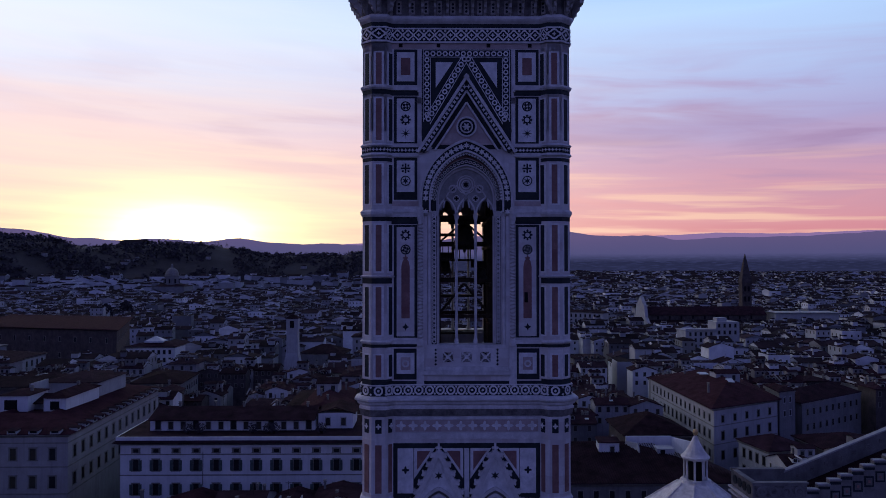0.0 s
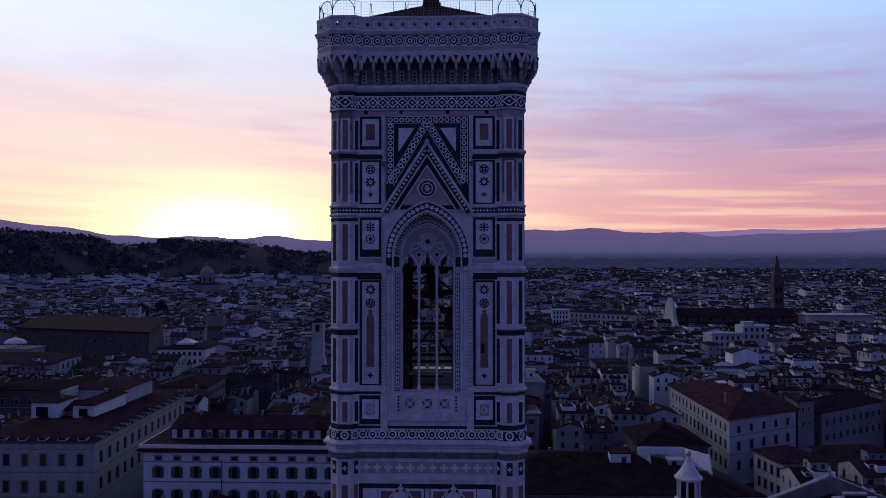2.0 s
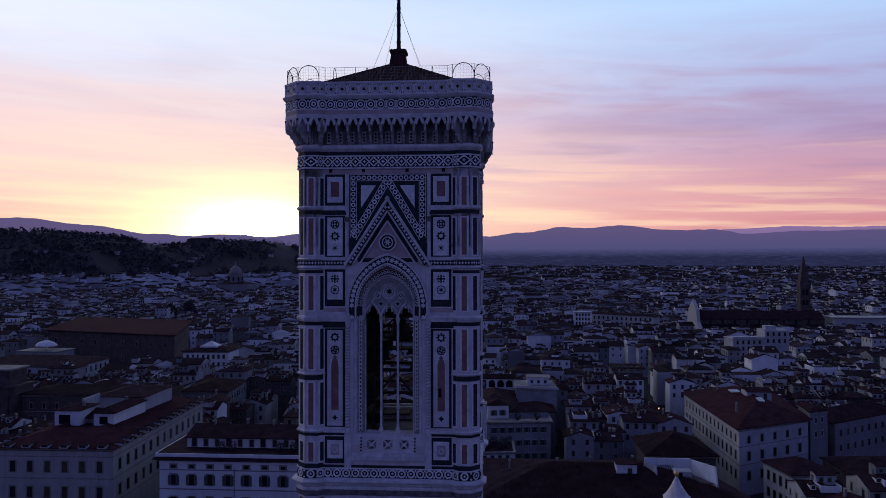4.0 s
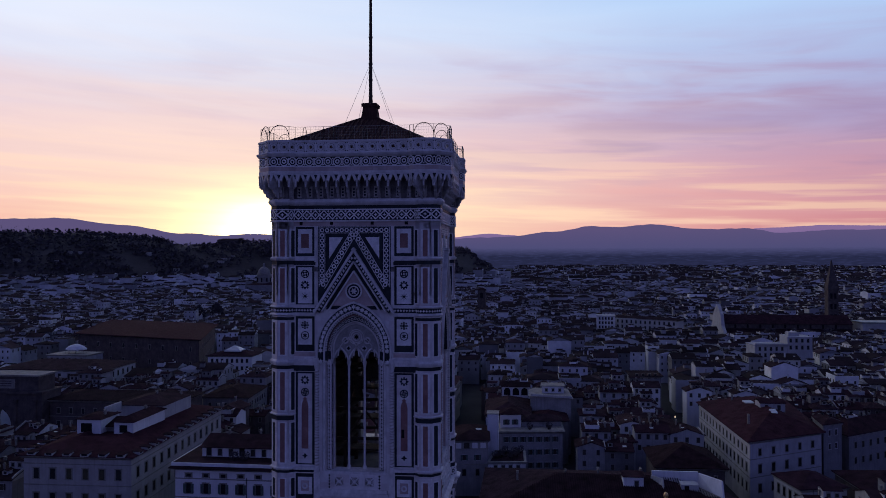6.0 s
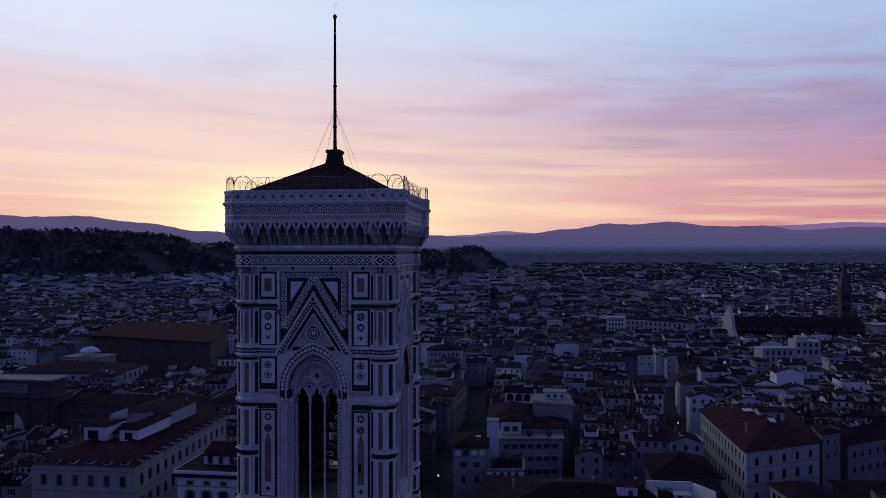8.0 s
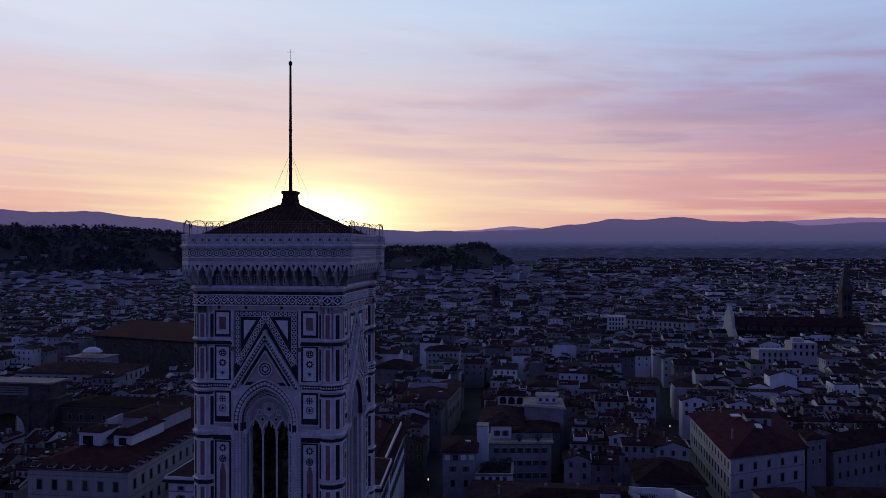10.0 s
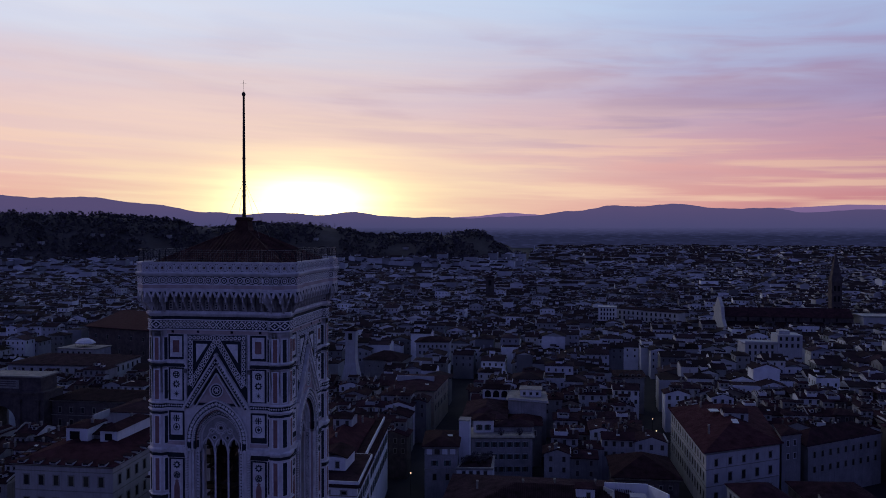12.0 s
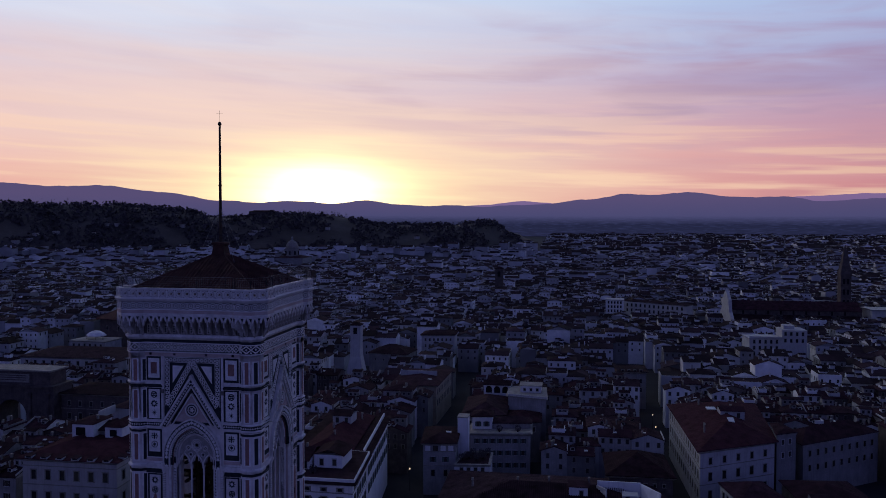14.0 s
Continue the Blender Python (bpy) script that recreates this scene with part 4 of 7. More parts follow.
def hoop(p, q, z0, rise, r=0.03):
    """Bent iron hoop from p to q."""
    p, q = Vector((*p, 0)), Vector((*q, 0))
    c, half = (p + q) / 2, (q - p) / 2
    axis = half.cross(Vector((0, 0, 1))).normalized()
    rings = []
    for i in range(15):
        a = math.pi * i / 14
        pt = c - half * math.cos(a) + Vector((0, 0, z0 + rise * math.sin(a) ** 0.7))
        out = (half.normalized() * -math.cos(a) + Vector((0, 0, math.sin(a)))).normalized()
        rings.append([pt + r * (out * math.cos(b_) + axis * math.sin(b_)) for b_ in (math.tau * k / 5 for k in range(5))])
    return B().rings(rings)


for p, q in (seq[2], seq[3], seq[4]):
    posts.append(hoop(p, q, ZF0, ZF1 - ZF0 + 0.12))
for u in (-4.2, -1.6, 1.0, 3.6):
    posts.append(hoop((u, yf(0.85)), (u, yf(-0.35)), ZF0 - 0.05, ZF1 - ZF0 + 0.14, 0.026))
four(part("fence_wire", fw, WIRE, tower, kind="stuff"))
for fp in posts:
    four(part("fence_post", fp, IRON, tower))

# belfry inside: floor, ceiling, bell frame and bells
part("belfry_floor", B().box(-5.2, -5.2, 55.6, 5.2, 5.2, 56.0), STONE, tower)
part("belfry_vault", B().box(-5.2, -5.2, 71.9, 5.2, 5.2, 72.15), STONE, tower)
bell_frame = thing("bell_scaffold", "dark timber and iron bell frame inside the belfry", "bell scaffold", pose(TX, TY, 56.0))
for x in (-1.9, 1.9):
    for y in (-2.2, 2.2):
        part("post", B().box(x - 0.14, y - 0.14, 0, x + 0.14, y + 0.14, 10.6), TIMBER, bell_frame)
for z in (2.9, 5.6, 8.4, 10.4):
    for y in (-2.2, 2.2):
        part("beam", B().box(-4.9, y - 0.13, z, 4.9, y + 0.13, z + 0.26), TIMBER, bell_frame)
    for x in (-1.9, 1.9):
        part("beam", B().box(x - 0.13, -4.9, z - 0.27, x + 0.13, 4.9, z - 0.01), TIMBER, bell_frame)
for x0, x1 in ((-1.9, 0), (1.9, 0)):
    part("brace", B().rod((x0, -2.2, 3.2), (x1, -2.2, 5.5), 0.1), TIMBER, bell_frame)
    part("brace", B().rod((x0, -2.2, 8.6), (x1, -2.2, 10.2), 0.08), TIMBER, bell_frame)


def bell(x, y, z, r):
    t = thing("bell", "large old bronze bell hanging in the timber frame", "bell", pose(TX + x, TY + y, z), "belfry bells")
    part("bell_body", B().tube(0, 0, [(r, -1.9 * r), (r * 0.92, -1.7 * r), (r * 0.7, -1.1 * r), (r * 0.6, -0.5 * r), (r * 0.5, -0.15 * r), (r * 0.2, 0)], 20), BRONZE, t, smooth=True)
    part("yoke", B().box(-r * 1.2, -0.14, -0.02, r * 1.2, 0.14, 0.5), TIMBER, t)
    part("clapper", B().tube(0, 0, [(0.04, -0.3 * r), (0.05, -1.8 * r), (0.14, -2.0 * r), (0.05, -2.15 * r)], 8), IRON, t)


# Panels and decks added to block light passing through the belfry.
for x0, y0, x1, y1 in ((1.9, 0.9, 4.8, 1.2), (-4.8, 3.2, -2.2, 3.5)):
    part("partition", B().box(x0, y0, 0, x1, y1, 14.6), TIMBER, bell_frame)
for z in (1.5, 4.4, 7.2, 9.2):
    part("landing", B().box(-4.8, -0.5, z, 1.0, 1.6, z + 0.16), TIMBER, bell_frame)
for i in range(9):
    part("baluster", B().box(-2.9 + 0.42 * i, -2.3, 7.3, -2.84 + 0.42 * i, -2.24, 8.4), IRON, bell_frame)
bell(0.1, -0.5, 66.1, 1.05)
bell(-1.4, 0.8, 63.4, 0.62)
bell(1.5, 1.1, 62.7, 0.7)

# middle storey: quatrefoil frieze, green field, twin gabled windows
ms = part("middle_wall_face", rect(B(), -5.1, 46.0, 5.1, 50.55, 0.02), GREEN, tower)
mids = four(ms)


def on_mid(name, b, mat, kind=""):
    ob = part(name, b, mat, mids[0], kind=kind)
    for k in (1, 2, 3):
        again(ob, mids[k])


on_mid("frieze", rect(B(), -4.95, 51.35, 4.95, 52.2, 0.05), PINKPALE)
on_mid("frieze_border", rect(rect(B(), -5.05, 52.2, 5.05, 52.4, 0.12), -5.05, 50.85, 5.05, 51.3, 0.1), PALE)
for i in range(12):
    on_mid("quatrefoil", star(foil(B(), -4.55 + 0.827 * i, 51.77, 0.34, 0.10, 0, 4, 20), -4.55 + 0.827 * i, 51.77, 0.36, 0.1, 4, 0.09, 0), INLAY)
for s in (-1, 1):
    on_mid("white_panel", rect(B(), s * 4.25 - 0.55, 47.1, s * 4.25 + 0.55, 50.2, 0.05), INLAY)
    on_mid("diamond_inlay", foil(B(), s * 4.25, 48.7, 0.27, 0.07, 0), GREEN)
    on_mid("white_panel", rect(B(), s * 4.25 - 0.55, 44.5, s * 4.25 + 0.55, 46.75, 0.05), INLAY)
    c = s * 1.95
    for e in (-1, 1):
        x0, x1 = c + e * 0.25, c + e * 1.7
        on_mid("triangle_border", B().prism([(x1, 48.1), (x1, 50.2), (x0, 50.2)], yf(0.05), yf(0)), INLAY)
        on_mid("pink_triangle", B().prism([(x1 - e * 0.2, 48.7), (x1 - e * 0.2, 50.02), (x0 + e * 0.32, 50.02)], yf(0.07), yf(0)), PINK)
        gb_ = B()
        bar(gb_, (c + e * 1.75, 46.3), (c, 50.05), 0.35, 0.35, 0)
        for i in range(6):
            tt = (i + 0.6) / 6
            foil(gb_, c + e * (1.75 * tt + 0.22), 50.05 - 3.75 * tt + 0.12, 0.27, 0.42, 0.1, 4, 12, 0.7)
        on_mid("crocketed_gable", gb_, PALE)
    on_mid("gable_face", B().prism([(c - 1.6, 46.3), (c + 1.6, 46.3), (c, 49.6)], yf(0.16), yf(0)), INLAY)
    on_mid("gable_flower", star(B(), c, 48.35, 0.3, 0.12, 6, 0.2, 0), GREEN)
    on_mid("finial", foil(rect(B(), c - 0.07, 49.9, c + 0.07, 50.6, 0.4, 0.2), c, 50.3, 0.24, 0.42, 0.2), PALE)
    on_mid("window_arch", arch_ring(arch_ring(B(), 1.35, 1.9, 1.2, 1.7, 45.7, 0.42, 0.1, c), 1.05, 1.45, 0.95, 1.3, 45.7, 0.36, 0.1, c), PALE)
    on_mid("window_tympanum", B().prism([(c + u, z) for u, z in arc(1.2, 45.7, 1.7, 8)], yf(0.2), yf(0)), SOOT_SHADE)
    rr = ring(B(), c, 46.55, 0.42, 0.32, 0.3, 0.1, 14)
    for a in range(6):
        ring(rr, c + 0.2 * math.cos(a * math.pi / 3), 46.55 + 0.2 * math.sin(a * math.pi / 3), 0.1, 0.05, 0.28, 0.1, 6)
    on_mid("window_tracery", rr, PALE)
    # Window lights drawn as near-black sheets over the solid wall.
    for e in (-0.5, 0.5):
        on_mid("light", B().prism([(c + e + u, z) for u, z in arc(0.34, 45.4, 0.6, 6)] + [(c + e - 0.34, 44.0), (c + e + 0.34, 44.0)], yf(0.24), yf(0)), DARK_FILL)
on_mid("white_strip", rect(B(), -0.17, 46.5, 0.17, 50.2, 0.05), INLAY)
for z0, z1 in ((51.3, 52.25), (47.2, 50.5)):
    for facet in (-135, -90, -45, 0, 45):
        m = Matrix.Translation((OCT, -OCT, 0)) @ Matrix.Rotation(radians(facet + 90), 4, "Z")
        on_butts("panel", B().add(B().box(-0.22, -APO - 0.03, z0, 0.22, -APO + 0.1, z1), m), PINK if z1 < 51 else GREEN)
        if z1 > 52:
            s_ = B()
            foil(s_, 0, 51.77, 0.2, 0, 0)
            s2 = B()
            s2.v, s2.f = [(x, -APO - (0.06 if i < 24 else 0), z) for i, (x, y, z) in enumerate(s_.v)], s_.f
            on_butts("quatrefoil", B().add(s2, m), INLAY)
on_butts("string_course", octagon([(0.02, 46.4), (0.16, 46.5), (0.16, 46.75), (0.02, 46.9)]), PALE)

# ---- hills and mountains ----


def curve_at(stops, a):
    for (a0, v0), (a1, v1) in zip(stops, stops[1:]):
        if a0 <= a <= a1:
            t = (a - a0) / (a1 - a0)
            t = t * t * (3 - 2 * t)
            return v0 + (v1 - v0) * t
    return stops[0][1] if a < stops[0][0] else stops[-1][1]


HILL = [(-60, 120), (-48, 128), (-38, 130), (-30, 128), (-27, 118), (-25, 106), (-22, 106), (-20, 112), (-17, 110), (-14.5, 98), (-12, 87), (-9.5, 83), (-7, 89), (-5.2, 94), (-4.0, 90), (-2.7, 66), (-1.5, 38), (-0.6, 4), (0.5, -4), (6, -6)]


def hill_height(az, d):
    """Height of the near hills; az in degrees right of +y, d metres off."""
    top = curve_at(HILL, az)
    t = (d - 1330) / 400
    if t < 0:
        f = 0.0
    elif t < 1:
        f = t * t * (3 - 2 * t)
    else:
        f = 1.0 - 0.25 * min(1.0, (d - 1730) / 900)
    top -= 6
    return top * f + (7 * noise.noise((az * 0.5, d * 0.006, 3)) + 3 * noise.noise((az * 2.1, d * 0.02, 8))) * f - 0.5


hb = B()
AZS = [-60 + 0.5 * i for i in range(134)]
DS = [1300 + 45 * i for i in range(30)]
for d in DS:
    for az in AZS:
        a = radians(az)
        hb.v.append((d * math.sin(a), d * math.cos(a), hill_height(az, d)))
n = len(AZS)
for j in range(len(DS) - 1):
    for i in range(n - 1):
        hb.f.append((j * n + i, j * n + i + 1, (j + 1) * n + i + 1, (j + 1) * n + i))
tagged(part("hill", hb, HILLSIDE, smooth=True), "dark wooded hills rising behind the city roofs", "hill", kind="structure")


def mountain(name, dist, stops, rough, colour, mid, foot, depth, seed):
    """Far range: backdrop with a real crest and slopes, blue haze painted as glow."""
    m = bpy.data.materials.new(name)
    m.use_nodes = True
    m.node_tree.nodes.clear()
    g = Graph(m.node_tree)
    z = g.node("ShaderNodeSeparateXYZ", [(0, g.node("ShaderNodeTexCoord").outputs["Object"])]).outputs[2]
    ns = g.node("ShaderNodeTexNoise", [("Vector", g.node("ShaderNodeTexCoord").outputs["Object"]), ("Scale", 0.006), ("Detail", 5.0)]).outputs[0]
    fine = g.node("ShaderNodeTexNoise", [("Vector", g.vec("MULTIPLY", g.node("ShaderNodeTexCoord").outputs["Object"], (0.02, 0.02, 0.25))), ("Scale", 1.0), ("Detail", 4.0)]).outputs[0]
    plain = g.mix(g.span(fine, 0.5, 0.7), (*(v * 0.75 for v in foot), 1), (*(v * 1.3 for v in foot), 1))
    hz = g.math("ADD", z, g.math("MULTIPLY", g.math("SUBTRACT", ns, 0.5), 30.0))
    # Haze put into the emitted colour: plain, foot and crest tones by height.
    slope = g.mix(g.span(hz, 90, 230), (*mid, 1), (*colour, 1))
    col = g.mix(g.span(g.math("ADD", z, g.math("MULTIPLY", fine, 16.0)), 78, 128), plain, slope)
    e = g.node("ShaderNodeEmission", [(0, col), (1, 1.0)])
    g.tree.links.new(e.outputs[0], g.node("ShaderNodeOutputMaterial").inputs[0])
    b = B()
    azs = [-62 + 0.25 * i for i in range(497)]
    for k, f in enumerate((0.0, 0.55, 1.0, 0.8)):
        for az in azs:
            h = curve_at(stops, az)
            d = dist + depth * k
            crest = EYE + d * math.tan(radians(h + 0.17)) + rough * (noise.noise((az * 0.45, seed, 0)) * 9 + noise.noise((az * 1.7, seed, 4)) * 4 + noise.noise((az * 6, seed, 9)) * 1.2)
            b.v.append((d * math.sin(radians(az)), d * math.cos(radians(az)), max(-1.0, crest * f - (1 if k == 0 else 0))))
    n = len(azs)
    for j in range(3):
        for i in range(n - 1):
            b.f.append((j * n + i, j * n + i + 1, (j + 1) * n + i + 1, (j + 1) * n + i))
    tagged(part(name, b, m), "distant mountain range with painted blue haze under the sunset", "mountains", kind="structure")


MTN = [(-62, 2.4), (-45, 2.6), (-39, 2.62), (-36, 2.45), (-33, 2.55), (-29, 2.15), (-25, 1.62), (-22, 1.45), (-19.8, 1.6), (-17, 1.45), (-14.3, 1.68), (-12, 1.35), (-9, 1.3), (-6, 1.25), (-3.3, 1.3), (-1, 1.42), (2, 1.75), (5, 2.15), (7, 2.05), (9, 2.22), (12, 1.95), (13.5, 1.84), (15.4, 1.88), (18, 1.52), (21, 1.67), (26, 1.72), (31, 1.92), (40, 2.1), (62, 2.0)]
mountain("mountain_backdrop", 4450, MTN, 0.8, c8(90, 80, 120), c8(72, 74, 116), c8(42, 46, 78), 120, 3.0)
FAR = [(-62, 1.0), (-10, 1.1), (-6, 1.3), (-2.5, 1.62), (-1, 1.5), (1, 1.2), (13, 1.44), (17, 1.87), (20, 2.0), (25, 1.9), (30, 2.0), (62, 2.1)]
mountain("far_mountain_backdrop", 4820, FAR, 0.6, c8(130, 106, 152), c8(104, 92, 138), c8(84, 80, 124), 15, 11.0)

# ---- houses ----
rnd = random.Random(7)
TAKEN = []          # plan rectangles that are kept free: x0, y0, x1, y1


def clear_of(x0, y0, x1, y1):
    return all(x1 <= a or x0 >= c or y1 <= b or y0 >= d for a, b, c, d in TAKEN)


def hip_roof(b, x0, y0, x1, y1, z, rise, over=0.5, thick=0.22):
    x0, y0, x1, y1 = x0 - over, y0 - over, x1 + over, y1 + over
    w, l = x1 - x0, y1 - y0
    i = min(w, l) / 2
    if w >= l:
        r0, r1 = (x0 + i, (y0 + y1) / 2), (x1 - i, (y0 + y1) / 2)
    else:
        r0, r1 = ((x0 + x1) / 2, y0 + i), ((x0 + x1) / 2, y1 - i)
    b.box(x0, y0, z, x1, y1, z + thick)
    zt, za = z + thick, z + thick + rise
    p = [(x0, y0, zt), (x1, y0, zt), (x1, y1, zt), (x0, y1, zt)]
    a, c = (*r0, za), (*r1, za)
    if w >= l:
        b.face(p[0], p[1], c, a), b.face(p[2], p[3], a, c), b.face(p[1], p[2], c), b.face(p[3], p[0], a)
    else:
        b.face(p[1], p[2], c, a), b.face(p[3], p[0], a, c), b.face(p[0], p[1], a), b.face(p[2], p[3], c)


def gable_roof(b, x0, y0, x1, y1, z, rise, along_x, over=0.45, thick=0.2):
    """Two sloping slabs; returns nothing. Ridge along x or y."""
    if along_x:
        ym = (y0 + y1) / 2
        q = over * rise / ((y1 - y0) / 2)
        prof = [(y0 - over, z - q), (ym, z + rise), (y1 + over, z - q), (y1 + over, z - q + thick), (ym, z + rise + thick), (y0 - over, z - q + thick)]
        b.rings([[(x, y, zz) for y, zz in prof] for x in (x0 - 0.25, x1 + 0.25)])
    else:
        xm = (x0 + x1) / 2
        q = over * rise / ((x1 - x0) / 2)
        prof = [(x0 - over, z - q), (xm, z + rise), (x1 + over, z - q), (x1 + over, z - q + thick), (xm, z + rise + thick), (x0 - over, z - q + thick)]
        b.rings([[(x, y, zz) for x, zz in prof] for y in (y1 + 0.25, y0 - 0.25)])


def gable_walls(b, x0, y0, x1, y1, z, rise, along_x):
    b.box(x0, y0, 0, x1, y1, z, False)
    if along_x:
        ym = (y0 + y1) / 2
        for x in (x0, x1):
            b.face((x, y0, z), (x, y1, z), (x, ym, z + rise))
    else:
        xm = (x0 + x1) / 2
        for y in (y0, y1):
            b.face((x0, y, z), (x1, y, z), (xm, y, z + rise))


def windows_on(front, out, x0, x1, y, z0, z1, step, w, h, axis="x", sign=-1):
    """Positions of windows on a wall: list of (centre along, z of sill)."""
    n = max(1, int((x1 - x0 - 0.8) / step))
    rows = max(1, int((z1 - z0) / 3.9))
    for r in range(rows):
        for i in range(n):
            out.append((x0 + (x1 - x0) * (i + 0.5) / n, z1 - 2.9 - r * 3.9))
    return out


# shared meshes for near windows, unit: opening w x h, front towards -y, origin at the sill's middle
def window_meshes(w, h, tag, frame_mat, pane_mat, rim=0.16):
    s = B()
    s.box(-w / 2 - rim, -0.07, -0.14, -w / 2, 0.12, h + 0.16), s.box(w / 2, -0.07, -0.14, w / 2 + rim, 0.12, h + 0.16)
    s.box(-w / 2, -0.07, h, w / 2, 0.12, h + 0.16), s.box(-w / 2 - rim - 0.08, -0.16, -0.16, w / 2 + rim + 0.08, 0.12, -0.0), s.box(-w / 2 - rim - 0.06, -0.2, h + 0.16, w / 2 + rim + 0.06, 0.12, h + 0.3)
    p = B().box(-w / 2, -0.01, 0, w / 2, 0.1, h)
    a, c = s.mesh("frame"), p.mesh("pane")
    a.materials.append(frame_mat), c.materials.append(pane_mat)
    bars = B().box(-0.035, -0.03, 0, 0.035, 0.0, h).box(-w / 2, -0.03, h * 0.62, w / 2, -0.002, h * 0.62 + 0.06)
    d = bars.mesh("glazing_bar")
    d.materials.append(frame_mat)
    return a, c, d


WIN_STONE = window_meshes(1.15, 2.0, "stone", STONE, GLASS)
WIN_SHUT = window_meshes(1.05, 1.7, "shut", WHITEWALL, SHUTTER)
WIN_TALL = window_meshes(1.35, 2.5, "tall", STONE, GLASS)
WIN_HEAVY = window_meshes(1.35, 2.5, "heavy", STONE, GLASS, 0.3)
WIN_SMALL = window_meshes(0.8, 0.9, "small", STONE, GLASS)


_pw = B().box(-0.62, -0.05, -0.1, 0.62, 0.1, 1.75).box(-0.48, -0.07, 0.02, 0.48, 0.0, 1.62)
WIN_PLAIN = _pw.mesh("window")
WIN_PLAIN.materials.append(STONE), WIN_PLAIN.materials.append(SHUTTER)
for f_ in list(WIN_PLAIN.polygons)[6:]:
    f_.material_index = 1


def put_window(parent, x, y, z, turn, meshes, leaves=None):
    """One window (frame, with its pane below it, and open shutters where leaves is a mesh and its offset)."""
    f = new("window", meshes[0])
    f.parent = parent
    f.matrix_basis = pose(x, y, z, 0, 0, turn)
    p = new("pane", meshes[1])
    p.parent = f
    if leaves:
        for e in (-1, 1):
            q = new("shutter", leaves[0])
            q.parent = f
            q.matrix_basis = pose(e * leaves[1], -0.1, 0)
    return f


SHUT_LEAF = B().box(-0.28, -0.05, 0, 0.28, 0.0, 1.7).box(-0.24, -0.065, 0.1, 0.24, -0.05, 0.8).box(-0.24, -0.065, 0.9, 0.24, -0.05, 1.6).mesh("shutter")
SHUT_LEAF.materials.append(SHUTTER)
TALL_LEAF = B().box(-0.34, -0.05, 0, 0.34, 0.0, 2.35).box(-0.29, -0.065, 0.1, 0.29, -0.05, 1.1).box(-0.29, -0.065, 1.25, 0.29, -0.05, 2.25).mesh("shutter")
TALL_LEAF.materials.append(GREENSHUT)
GREEN_LEAF = B().box(-0.28, -0.05, 0, 0.28, 0.0, 1.7).box(-0.24, -0.065, 0.1, 0.24, -0.05, 0.8).box(-0.24, -0.065, 0.9, 0.24, -0.05, 1.6).mesh("shutter")
GREEN_LEAF.materials.append(GREENSHUT)


def chimney(parent, x, y, z, h=1.4, w=0.5):
    b = B().box(x - w / 2, y - w * 0.7, z - 1.2, x + w / 2, y + w * 0.7, z + h)
    b.box(x - w / 2 - 0.1, y - w * 0.7 - 0.1, z + h, x + w / 2 + 0.1, y + w * 0.7 + 0.1, z + h + 0.12)
    b.box(x - w / 2, y - w * 0.6, z + h + 0.12, x - w / 2 + 0.12, y + w * 0.6, z + h + 0.4)
    b.box(x + w / 2 - 0.12, y - w * 0.6, z + h + 0.12, x + w / 2, y + w * 0.6, z + h + 0.4)
    b.box(x - w / 2 - 0.1, y - w * 0.7 - 0.1, z + h + 0.4, x + w / 2 + 0.1, y + w * 0.7 + 0.1, z + h + 0.5)
    return part("chimney", b, STONE, parent)


HOUSE_LABELS = {0: "old plastered town house with a low terracotta roof", 1: "pale plastered town house with shuttered windows and tiled roof", 2: "brown stone town house with a dark tiled roof"}


